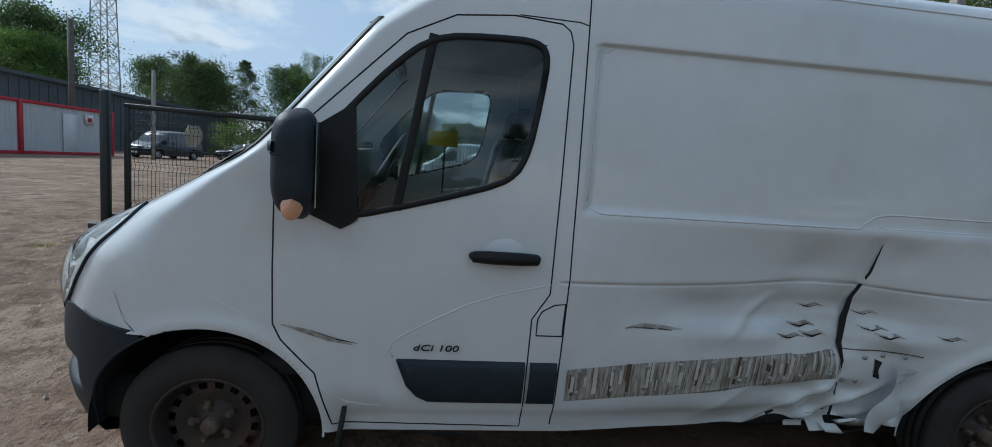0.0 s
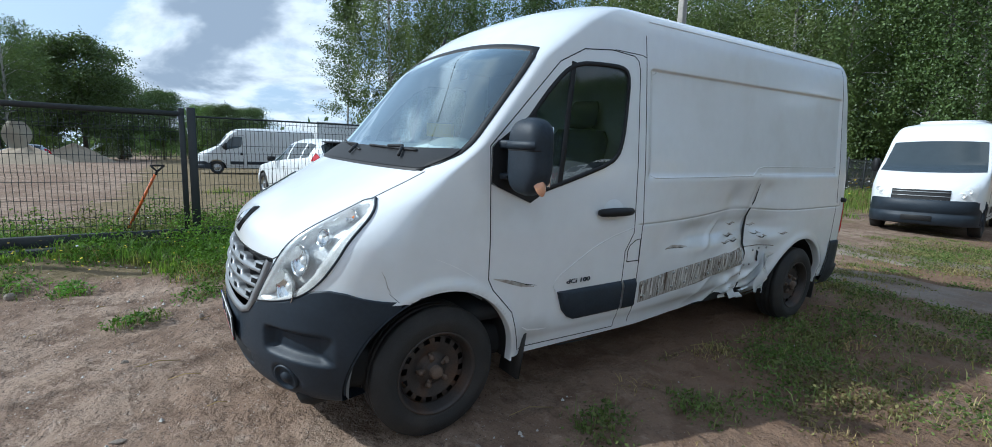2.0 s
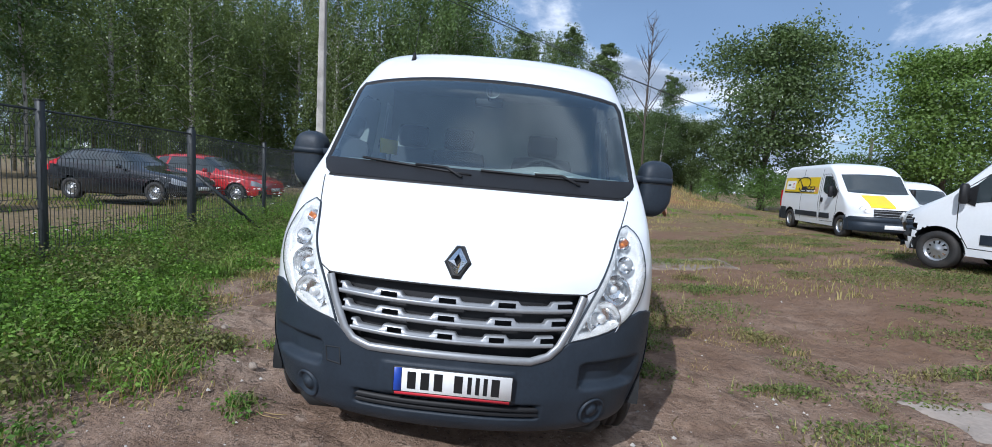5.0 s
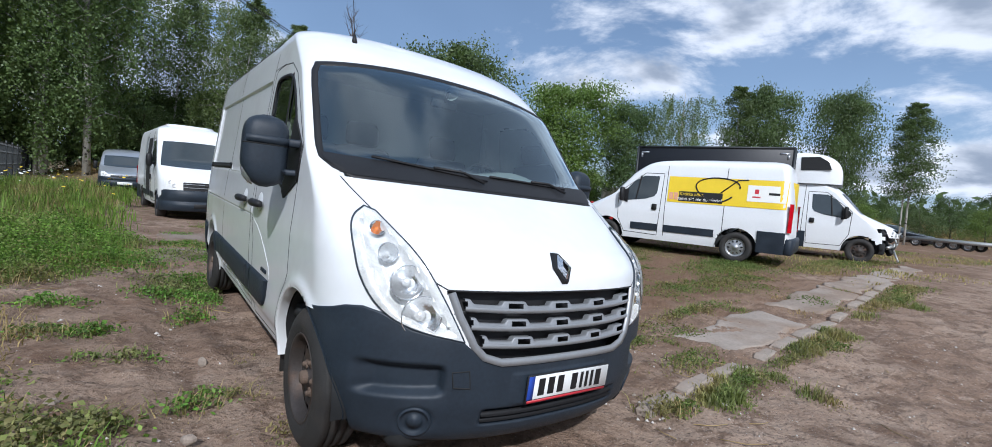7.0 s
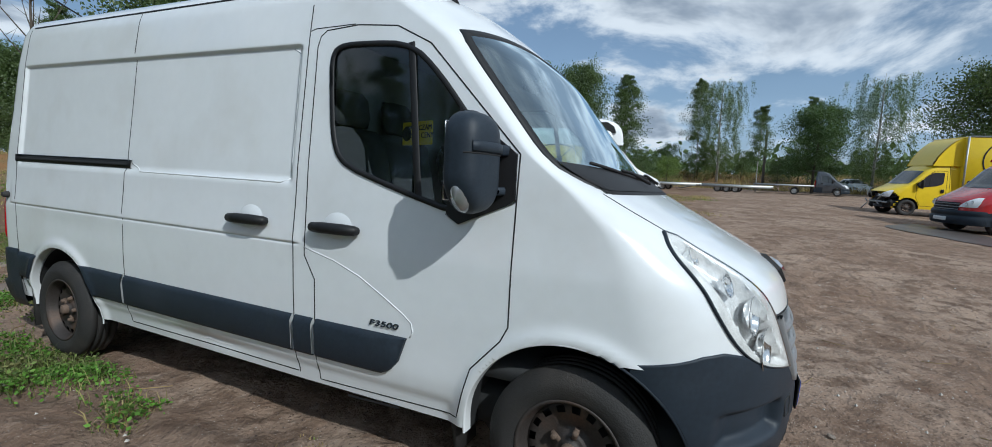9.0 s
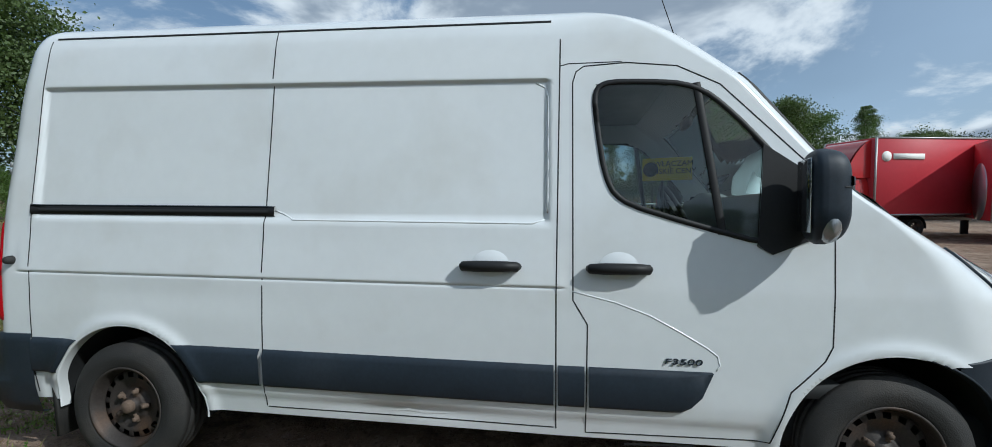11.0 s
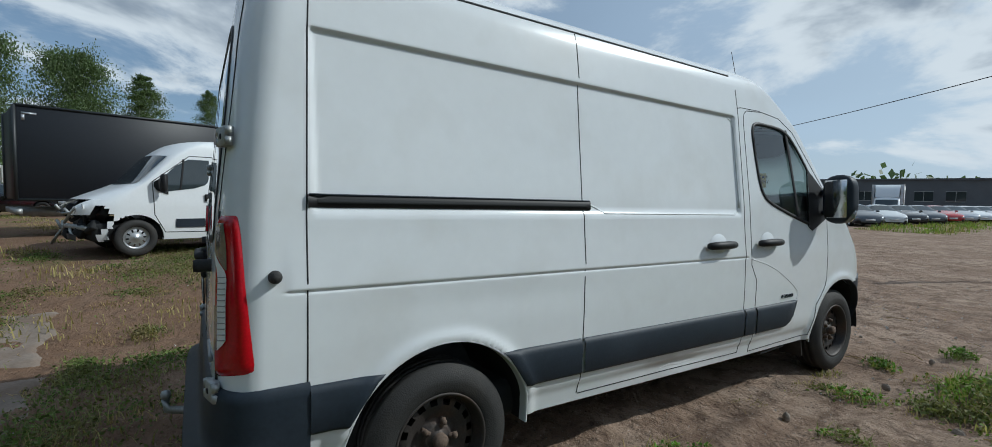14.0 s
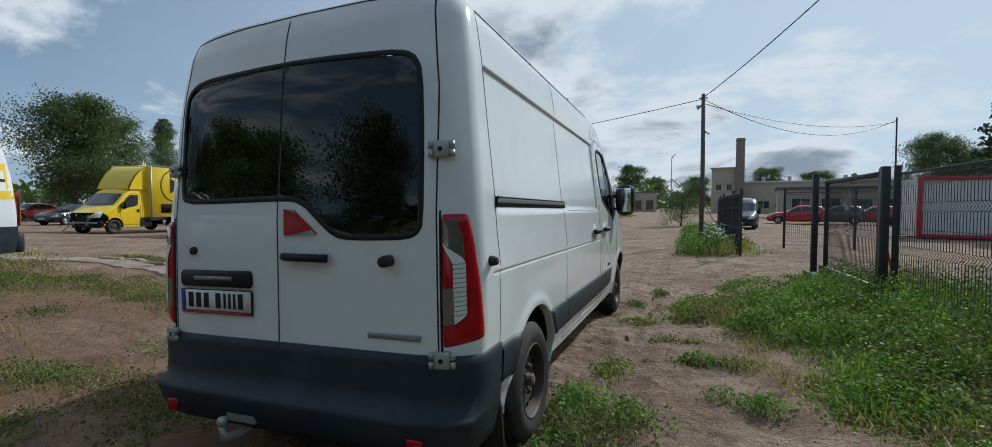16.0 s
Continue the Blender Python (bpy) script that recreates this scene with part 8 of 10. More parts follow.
def fence_run(pts, label, group, h=1.6):
    """Posts at the given places with wire panels between them."""
    f = thing("fence", label, "fence", group)
    for i, (x, y) in enumerate(pts):
        z = gz(x, y)
        part("post", Geo().box((-0.03, -0.03, -0.3), (0.03, 0.03, h + 0.05), bev=0.006).box((-0.034, -0.034, h + 0.05), (0.034, 0.034, h + 0.065)).mesh("post", M["fence"]), f, "", Matrix.Translation((x, y, z)))
        if i + 1 < len(pts):
            x2, y2 = pts[i + 1]
            d = math.hypot(x2 - x, y2 - y)
            key = round(d, 2)
            if key not in PANEL:
                PANEL[key] = mesh_panel(d - 0.06)
            dz = gz(x2, y2) - z
            ang = math.atan2(y2 - y, x2 - x)
            tagged(part("wire_panel", PANEL[key], f, "", m=Matrix.Translation((x + 0.03 * math.cos(ang), y + 0.03 * math.sin(ang), z + 0.04)) @ Matrix.Rotation(ang, 4, "Z") @ Matrix.Rotation(-math.atan2(dz, d), 4, "Y")), kind="stuff")
    return f


run = [(4.12, 0.80)]
for k in range(17):
    run.append((4.12 + 0.21 * (k + 1) * (1 if k < 3 else 1), 0.80 - 2.52 * (k + 1)))
fence_run(run[:5], "anthracite welded mesh fence in tall grass", "mesh fence")
fence_run(run[4:], "anthracite welded mesh fence running to the trees", "mesh fence")
fence_run([(3.0, 6.9), (2.95, 8.6), (2.85, 10.9), (2.9, 13.4), (3.0, 15.9), (3.1, 18.4), (3.2, 20.9)], "anthracite mesh fence along the road verge", "mesh fence")
fence_run([(4.3, 9.2), (6.0, 9.4)], "short open gate leaf of dark steel", "mesh fence")

gate = thing("sliding_gate", "dark steel sliding gate on a low beam, closed", "gate")
(bx0, by0), (cx0, cy0) = (3.93, 3.13), (4.0, 0.87)
gl = math.hypot(cx0 - bx0, cy0 - by0)
ga = math.atan2(cy0 - by0, cx0 - bx0)
gm = Matrix.Translation((bx0, by0, gz(3.95, 2.0))) @ Matrix.Rotation(ga, 4, "Z")
part("gate_frame", Geo().box((0, -0.03, 0.10), (0.06, 0.03, 1.58), 0, gm, 0.006).box((gl - 0.06, -0.03, 0.10), (gl, 0.03, 1.62), 0, gm, 0.006).box((0, -0.03, 1.53), (gl, 0.03, 1.58), 0, gm, 0.006).box((-0.2, -0.04, 0.02), (gl + 0.4, 0.04, 0.16), 0, gm, 0.01).mesh("gate_frame", M["fence"]), gate)
tagged(part("wire_panel", mesh_panel(gl - 0.12, 1.36), gate, "", gm @ Matrix.Translation((0.06, 0, 0.17))), kind="stuff")
part("track_beam", Geo().box((-0.3, -0.25, -0.05), (gl + 0.5, -0.12, 0.05), 0, gm, 0.01).mesh("track_beam", M["fence"]), gate)
for x, y, h in ((3.8, 3.28, 1.72), (4.0, 0.80, 1.66), (4.55, -4.25, 1.62)):
    p = thing("gate_post", "thick anthracite steel gate post", "post", "gate posts", Matrix.Translation((x, y, gz(x, y))))
    part("post_tube", Geo().box((-0.045, -0.045, -0.2), (0.045, 0.045, h), bev=0.008).mesh("post_tube", M["fence"]), p)
br = thing("fence_brace", "diagonal steel brace bar at a fence post", "brace")
part("brace_bar", Geo().tube([(4.66, -4.55, gz(4.6, -4.5) + 0.95), (3.9, -5.1, gz(3.9, -5.1) + 0.05)], 0.03, 6).mesh("brace_bar", M["fence"]), br)
rag = thing("plastic_sheet", "pale torn plastic sheet caught on the gate", "plastic sheet")
part("sheet", Geo().grid([[(4.02 + 0.04 * math.sin(5 * u + 3 * v), 2.36 - 0.19 * (u - 0.5) * (0.3 + math.sin(math.pi * min(1, v * 0.8 + 0.1))), gz(4, 2.3) + 1.10 + 0.28 * v) for u in np.linspace(0, 1, 6)] for v in np.linspace(0, 1, 8)]).mesh("sheet", M["paper"]), rag)
rag.children[0].data.materials[0] = M["wall_beige"]
sh = thing("shovel", "shovel with an orange shaft leaning on the gate", "shovel")
zb = gz(4.5, 1.3)
part("shaft", Geo().tube([(4.35, 1.50, zb + 0.16), (4.12, 1.20, zb + 0.82)], 0.016, 8).mesh("shaft", M["wood_orange"]), sh, "orange shaft")
part("grip", Geo().tube([(4.115, 1.19, zb + 0.82), (4.10, 1.175, zb + 0.87)], 0.014, 6).tube([(4.13, 1.10, zb + 0.93), (4.09, 1.24, zb + 0.93)], 0.014, 6).tube([(4.10, 1.175, zb + 0.86), (4.13, 1.10, zb + 0.93)], 0.012, 6).tube([(4.10, 1.175, zb + 0.86), (4.09, 1.24, zb + 0.93)], 0.012, 6).mesh("grip", M["black"]), sh)
part("blade", Geo().grid([[(4.36 + 0.08 * t + 0.02 * u * u, 1.51 + 0.10 * t + 0.09 * u * (1 - 0.5 * t * t), zb + 0.18 - 0.24 * t) for u in (-1, -0.5, 0, 0.5, 1)] for t in np.linspace(0, 1, 5)]).mesh("blade", M["black"]), sh)

def utility_pole(name, label, x, y, h, r0, r1, mt, boxy=False):
    p = thing(name, label, "pole", m=Matrix.Translation((x, y, gz(x, y))))
    if boxy:
        g = Geo()
        prof = [(0.0, 0.17), (0.9, 0.17), (1.05, 0.15), (1.12, 0.10), (h, 0.06)]
        g.grid([[(s * math.copysign(1, math.cos(a)) * 0 + r * 1.2 * max(-0.8, min(0.8, math.cos(a) * 1.2)), r * 1.2 * max(-0.8, min(0.8, math.sin(a) * 1.2)), z - 0.1) for a in np.linspace(0, 2 * math.pi, 17)] for z, r in prof])
        part("shaft", g.mesh("shaft", M[mt]), p)
        part("hatch", Geo().box((0.158, -0.05, 0.45), (0.175, 0.05, 0.85)).mesh("hatch", M["gap"]), p)
    else:
        part("shaft", Geo().tube([(0, 0, -0.2), (0.02, 0, h * 0.5), (0, 0, h)], [r0, (r0 + r1) / 2, r1], 10).mesh("shaft", M[mt]), p)
    return p


s = 1
utility_pole("lamp_post", "square concrete lamp post in tall grass", 4.75, -9.6, 7.5, 0.12, 0.07, "concrete", True)
utility_pole("utility_pole", "thin pale concrete pole near the trees", 6.6, -35.0, 4.9, 0.10, 0.07, "concrete")
gp = utility_pole("utility_pole", "weathered wooden power pole with a loudspeaker", 2.2, 11.8, 5.18, 0.085, 0.065, "wood_pole")
part("loudspeaker", Geo().lathe([(0.03, 0), (0.05, 0.08), (0.10, 0.16)], 14, 0, pose(-0.05, 0, 4.78, 0, 20, 180)).mesh("loudspeaker", M["galv"]), gp)
part("crossbar", Geo().box((-0.14, -0.02, 5.02), (0.14, 0.02, 5.06)).mesh("crossbar", M["galv"]), gp)
part("bracket", Geo().tube([(0.06, 0, 3.9), (0.2, -0.05, 3.8)], 0.03, 6).mesh("bracket", M["galv"]), gp)
part("hanging_cable", Geo().tube([(0.08, -0.05, 1.5), (0.35, -0.2, 0.9), (0.9, -0.4, 0.45)], 0.012, 5).mesh("hanging_cable", M["fence"]), gp)
utility_pole("utility_pole", "slim steel pole above the containers", 11.5, 24.0, 5.9, 0.05, 0.035, "fence")
utility_pole("utility_pole", "weathered wooden pole by the shed", 33.5, 23.5, 8.6, 0.2, 0.16, "wood_pole")
utility_pole("utility_pole", "grey concrete pole by the shed", 27.0, 15.0, 5.0, 0.11, 0.09, "concrete")
utility_pole("utility_pole", "wooden pole by the earth bank", -55.0, 4.0, 6.2, 0.14, 0.11, "wood_pole")
utility_pole("utility_pole", "wooden pole behind the vans", -26.0, -33.0, 5.6, 0.14, 0.11, "wood_pole")
for x, y, h in ((-0.4, 60, 7.6), (1.5, 95, 7.0)):
    lp = utility_pole("street_lamp", "tall thin street lamp by the road", x, y, h, 0.08, 0.05, "galv")
    part("lamp_head", Geo().tube([(0, 0, h), (0.3, -0.6, h + 0.35), (0.45, -1.1, h + 0.4)], 0.06, 6).mesh("lamp_head", M["galv"]), lp)


def wire(a, b, sag, label="thin black overhead cable between poles"):
    w = thing("overhead_wire", label, "wire", "overhead wires")
    a, b = Vector(a), Vector(b)
    part("cable", Geo().tube([a + (b - a) * t - Vector((0, 0, 4 * sag * t * (1 - t))) for t in np.linspace(0, 1, 24)], 0.013, 5, caps=False).mesh("cable", M["fence"]), w)


wire((2.2, 11.8, 5.1), (-34.0, 28.0, 6.0), 1.0)
wire((2.2, 11.8, 5.15), (8.5, -9.0, 8.2), 0.6)
wire((2.2, 11.8, 5.1), (11.5, 24.0, 5.85), 1.0)
wire((2.2, 11.8, 4.95), (11.5, 24.0, 5.75), 0.5)
wire((33.5, 23.5, 5.2), (60.0, 22.0, 7.6), 1.6)
wire((-26.0, -33.0, 5.4), (-60.0, -14.0, 7.0), 1.2)
wire((-26.0, -33.0, 5.4), (4.75, -9.6, 7.3), 1.2)
wire((-26.0, -33.0, 5.2), (4.75, -9.6, 7.1), 1.0)

# ---- containers and buildings ----
def ribbed_box(name, label, m, L, W, H, mt, frame, rib=0.25, group=""):
    c = thing(name, label, "container", group, m)
    g = Geo()
    n = int(L / rib)
    for yy, sgn in ((-W / 2, -1), (W / 2, 1)):
        row = []
        for k in range(n * 4 + 1):
            row.append((-L / 2 + L * k / (n * 4), yy + sgn * (0.0 if (k % 4) in (0, 1) else -0.03)))
        g.grid([[(x, y, z) for x, y in row] for z in (0.08, H - 0.08)], flip=sgn > 0)
    g.box((-L / 2, -W / 2 + 0.04, 0.05), (L / 2, W / 2 - 0.04, H - 0.05))
    part("ribbed_shell", g.mesh("ribbed_shell", M[mt], False), c)
    for x in (-L / 2, L / 2):
        for y in (-W / 2, W / 2):
            part("corner_post", Geo().box((x - 0.08, y - 0.08, 0), (x + 0.08, y + 0.08, H), bev=0.01).mesh("corner_post", M[frame]), c)
    for z in (0, H - 0.16):
        for y in (-W / 2, W / 2):
            part("side_rail", Geo().box((-L / 2, y - 0.06, z), (L / 2, y + 0.06, z + 0.16), bev=0.01).mesh("side_rail", M[frame]), c)
    return c


for k in range(3):
    c = ribbed_box("site_container", "white site container with red frame", Matrix.Translation((14.0 + 6.05 * k, 20.5 - 0.35 * k, 0.12)) @ Matrix.Rotation(radians(-3.5), 4, "Z"), 6.0, 2.5, 2.6, "white_sheet", "sheet_red", 0.2, "site containers")
    part("sign_board", Geo().box((0.9, -1.32, 1.7), (1.5, -1.29, 2.25)).mesh("sign_board", M["paper"]), c, "white sign with a red mark")
    part("sign_mark", Geo().box((1.05, -1.335, 1.85), (1.35, -1.32, 2.08)).mesh("sign_mark", M["sheet_red"]), c)
    if k == 2:
        part("container_door", Geo().box((-0.6, -1.33, 0.15), (0.35, -1.29, 2.15), bev=0.01).mesh("container_door", M["white_old"]), c)
for k in range(2):
    c = ribbed_box("shipping_container", "weathered white shipping container with rust streaks", Matrix.Translation((-30.8 - 0.9 * k, -22.0 + 6.15 * k, 0)) @ Matrix.Rotation(radians(98), 4, "Z"), 6.06, 2.44, 2.6, "rust_white", "rust_white", 0.28, "shipping containers")
    if k == 1:
        part("line_mark", Geo().box((-0.8, -1.24, 1.9), (0.9, -1.225, 2.2)).mesh("line_mark", M["sheet_red"]), c, "orange-red company mark as a bar")


def building(label, corners, h0, h1, wall, roof, windows=(), group=""):
    """A long low building between two front corners, with depth behind, roof and window openings."""
    (xa, ya), (xb, yb), depth = corners
    L = math.hypot(xb - xa, yb - ya)
    b = thing("building", label, "building", group, Matrix.Translation((xa, ya, 0)) @ Matrix.Rotation(math.atan2(yb - ya, xb - xa), 4, "Z"))
    part("wall", Geo().add([(0, 0, -0.5), (L, 0, -0.5), (L, depth, -0.5), (0, depth, -0.5), (0, 0, h0), (L, 0, h1), (L, depth, h1), (0, depth, h0)], [(3, 2, 1, 0), (0, 1, 5, 4), (1, 2, 6, 5), (2, 3, 7, 6), (3, 0, 4, 7)]).mesh("wall", M[wall], False), b)
    part("roof", Geo().add([(-0.3, -0.3, h0), (L + 0.3, -0.3, h1), (L + 0.3, depth + 0.3, h1), (-0.3, depth + 0.3, h0), (-0.3, -0.3, h0 + 0.25), (L + 0.3, -0.3, h1 + 0.25), (L + 0.3, depth + 0.3, h1 + 0.25), (-0.3, depth + 0.3, h0 + 0.25)], [(3, 2, 1, 0), (4, 5, 6, 7), (0, 1, 5, 4), (1, 2, 6, 5), (2, 3, 7, 6), (3, 0, 4, 7)]).mesh("roof", M[roof], False), b)
    for x0, w, z0, z1, mt in windows:
        wn2 = part("window", Geo().box((x0, -0.06, z0), (x0 + w, 0.02, z1)).mesh("window", M[mt], False), b)
        part("window_frame", Geo().box((x0 - 0.06, -0.09, z0 - 0.08), (x0 + w + 0.06, -0.03, z0)).box((x0 - 0.06, -0.09, z1), (x0 + w + 0.06, -0.03, z1 + 0.06)).box((x0 + w / 2 - 0.03, -0.09, z0), (x0 + w / 2 + 0.03, -0.03, z1)).mesh("window_frame", M["galv"], False), wn2)
    return b


shed = building("long grey sheet-metal shed with a low roof", ((26.0, 28.8), (55.0, 22.5), 9.0), 5.0, 4.3, "wall_grey", "wall_grey")
bt = Geo()
for k in range(44):
    bt.box((0.3 + 0.66 * k, -0.05, 0), (0.36 + 0.66 * k, 0, 4.9 - 0.7 * k / 44 - 0.1))
part("wall_battens", bt.mesh("wall_battens", M["wall_grey"], False), shed)
fac = building("long pale factory hall with a light roof and small vents", ((7.0, 110.0), (60.0, 101.0), 25.0), 6.6, 6.6, "wall_beige", "white_sheet", [(2.0 + 3.2 * k, 2.0, 1.2, 2.6, "car_glass") for k in range(15)])
for k in range(10):
    part("roof_vent", Geo().box((4 + 4.8 * k, 3, 6.8), (4.7 + 4.8 * k, 3.7, 7.9)).mesh("roof_vent", M["galv"]), fac)
tw = building("pale stair tower with a flat roof", ((6.2, 108.0), (11.2, 107.4), 6.0), 9.6, 9.6, "wall_beige", "wall_beige", [(1.0, 0.9, 5.0, 6.2, "car_glass"), (3.0, 0.9, 5.0, 6.2, "car_glass"), (3.0, 0.9, 2.0, 3.2, "car_glass")])
ch = thing("chimney", "tall square brick factory chimney", "chimney", m=Matrix.Translation((11.6, 107.0, 0)))
part("chimney_shaft", Geo().box((-0.8, -0.8, 0), (0.8, 0.8, 15.8), bev=0.06).box((-0.86, -0.86, 15.3), (0.86, 0.86, 15.55)).mesh("chimney_shaft", M["brick"]), ch)
building("long low brown workshop", ((-62.0, 88.0), (-18.0, 104.0), 14.0), 5.6, 5.6, "wall_grey", "wall_grey", [(3.0 + 4.0 * k, 2.4, 2.0, 3.6, "car_glass") for k in range(10)])
building("beige and orange workshop row", ((-18.0, 120.0), (-6.0, 124.0), 14.0), 5.0, 5.0, "wall_beige", "wall_grey", [(1.0 + 3.0 * k, 1.8, 0.6, 3.0, "rust") for k in range(4)])
bh = thing("hangar", "low blue barrel-roofed hangar", "hangar", m=Matrix.Translation((-17.0, 150.0, 0)))
part("vault", Geo().grid([[(-9 + 18 * t, y, 5.0 * math.sin(math.pi * t) ** 0.6) for t in np.linspace(0, 1, 21)] for y in (0, 20)]).add([(-9 + 18 * t, 0, 5.0 * math.sin(math.pi * t) ** 0.6) for t in np.linspace(0, 1, 21)], [tuple(range(21))]).mesh("vault", M["blue_metal"]), bh)
building("pale low shops behind the lot", ((12.0, 62.0), (44.0, 58.0), 8.0), 3.6, 3.6, "wall_beige", "wall_grey", [(1.5 + 3.0 * k, 1.8, 0.8, 2.4, "car_glass") for k in range(10)])

# lattice mast
mast = thing("lattice_mast", "tall steel lattice radio mast", "mast", m=Matrix.Translation((73.5, 46.0, 0)))
mg = Geo()
corner_at = lambda k, z: (math.copysign(1, (k in (0, 3)) - 0.5) * (1.5 - 0.025 * z), math.copysign(1, (k in (0, 1)) - 0.5) * (1.5 - 0.025 * z), z)
for k in range(4):
    mg.tube([corner_at(k, 0), corner_at(k, 46)], 0.10, 4)
    for z in range(0, 45, 2):
        mg.tube([corner_at(k, z), corner_at((k + 1) % 4, z + 2)], 0.05, 4)
        mg.tube([corner_at((k + 1) % 4, z), corner_at(k, z + 2)], 0.05, 4)
        mg.tube([corner_at(k, z), corner_at((k + 1) % 4, z)], 0.05, 4)
part("lattice", mg.mesh("lattice", M["galv"], False), mast)

# heaps of sand across the yard
for x, y, r, h in ((44, 9.5, 3.2, 1.3), (54, 8.0, 3.5, 1.5), (39, 13.5, 2.5, 1.1)):
    hp = thing("sand_heap", "heap of sandy rubble across the yard", "heap", "sand heaps", Matrix.Translation((x, y, gz(x, y) - 0.05)))
    rows = []
    rg = random.Random(int(x))
    for i, t in enumerate(np.linspace(0, 1, 9)):
        rows.append([(r * t * math.cos(a) * (1 + 0.12 * math.sin(3 * a + x)), r * t * math.sin(a) * (1 + 0.12 * math.cos(2 * a)), h * (1 - t) ** 0.9 * (1 + 0.15 * math.sin(4 * a + 5 * t))) for a in np.linspace(0, 2 * math.pi, 25)])
    part("mound", Geo().grid(rows).mesh("mound", M["sand"]), hp)


# ---- trees ----
def leaf_cards(centers, size, rng, droop=0.0, flatten=1.0):
    """Small four-cornered leaf sprays at the given places, each turned at random."""
    n = len(centers)
    a = rng.normal(size=(n, 3))
    a[:, 2] *= flatten
    a[:, 2] -= droop
    a /= np.linalg.norm(a, axis=1, keepdims=True)
    b = np.cross(a, rng.normal(size=(n, 3)))
    b /= np.maximum(np.linalg.norm(b, axis=1, keepdims=True), 1e-6)
    s = size * rng.uniform(0.6, 1.35, (n, 1))
    c = np.asarray(centers)
    v = np.stack([c - a * s * 0.5, c + b * s * 0.32, c + a * s * 0.5, c - b * s * 0.32], 1).reshape(-1, 3)
    f = np.arange(n * 4).reshape(-1, 4)
    return v, f


def mesh_np(name, v, f, material):
    me = bpy.data.meshes.new(name)
    me.from_pydata(v.tolist(), [], f.tolist())
    me.materials.append(material)
    me.update()
    return me


def tree_meshes(kind, seed, H):
    """Tapered trunk with limbs, and a crown of leaf sprays set along the twigs, with gaps."""
    rng, rg = np.random.RandomState(seed), random.Random(seed)
    wood, cents = Geo(), []
    lean = Vector((rg.uniform(-0.4, 0.4), rg.uniform(-0.4, 0.4), 0))
    top = Vector((0, 0, H * 0.93)) + lean
    r0 = H * {"birch": 0.010, "slim": 0.0055}.get(kind, 0.014)
    trunk = [Vector((0, 0, -0.3)), Vector((0.05, 0, H * 0.25)) + lean * 0.15, Vector((-0.08, 0.06, H * 0.5)) + lean * 0.4, Vector((0.05, 0, H * 0.75)) + lean * 0.8, top]
    wood.tube(trunk, [r0 * 1.25, r0, r0 * 0.75, r0 * 0.45, r0 * 0.1], 9)

    def along(t):
        k = min(3, int(t * 4))
        return trunk[k].lerp(trunk[k + 1], t * 4 - k)

    n_limb = {"birch": 34, "broad": 30, "bush": 16, "slim": 30}[kind]
    for i in range(n_limb):
        t = {"birch": 0.16, "broad": 0.2, "bush": 0.05, "slim": 0.3}[kind] + (0.96 - 0.22) * (i + rg.random()) / n_limb
        base = along(min(0.99, t))
        az = i * 2.4 + rg.uniform(-0.5, 0.5)
        prof = {"birch": math.sin(math.pi * min(1, (t - 0.08) * 0.95)) ** 0.7, "broad": math.sin(math.pi * min(1, 0.1 + t * 0.86)) ** 0.6, "bush": 1.0 - 0.5 * t, "slim": math.sin(math.pi * min(1, t)) ** 0.8}[kind]
        reach = H * {"birch": 0.25, "broad": 0.36, "bush": 0.55, "slim": 0.15}[kind] * (0.35 + prof) * rg.uniform(0.65, 1.1) * 0.75
        up = {"birch": 0.75, "broad": 0.55, "bush": 0.8, "slim": 1.2}[kind]
        d = Vector((math.cos(az), math.sin(az), up)).normalized()
        p1 = base + d * reach * 0.55
        p2 = base + Vector((math.cos(az), math.sin(az), up * 0.35)) * reach * 0.9
        wood.tube([base, p1, p2], [r0 * 0.42 * (1.1 - t), r0 * 0.22 * (1.1 - t), 0.008], 5, caps=False)
        for j in range({"birch": 7, "broad": 8, "bush": 7, "slim": 5}[kind]):
            u = rg.uniform(0.35, 1.05)
            q = base.lerp(p1, u / 0.55) if u < 0.55 else p1.lerp(p2, (u - 0.55) / 0.45)
            q = q + Vector((rg.gauss(0, 1), rg.gauss(0, 1), rg.gauss(0, 0.8))) * reach * 0.16
            if kind == "birch":
                ln = H * rg.uniform(0.06, 0.20)
                m = int(34 + ln * 42)
                tt = rng.uniform(0, 1, m)
                sway = rng.normal(0, 0.17, (m, 3)) * (0.6 + tt[:, None])
                c = np.array(q)[None] + np.stack([0.25 * tt * math.cos(az), 0.25 * tt * math.sin(az), -ln * tt], 1) + sway
            else:
                m = {"broad": 150, "bush": 110, "slim": 95}[kind]
                rad = reach * {"broad": 0.24, "bush": 0.22, "slim": 0.28}[kind]
                c = np.array(q)[None] + rng.normal(0, 1, (m, 3)) * np.array([rad, rad, rad * 0.62]) * 0.75
            cents.append(c)
    c = np.concatenate(cents)
    v, f = leaf_cards(c, {"birch": 0.120, "broad": 0.19, "bush": 0.145, "slim": 0.128}[kind] * (H / 13) ** 0.5, rng, 0.9 if kind == "birch" else 0.15)
    leaf = {"birch": "leaf_birch", "broad": "leaf_dark", "bush": "leaf_light", "slim": "leaf_dark"}[kind]
    return wood.mesh("trunk", M["birch" if kind in ("birch", "slim") else "bark"]), mesh_np("crown", v, f, M[leaf])


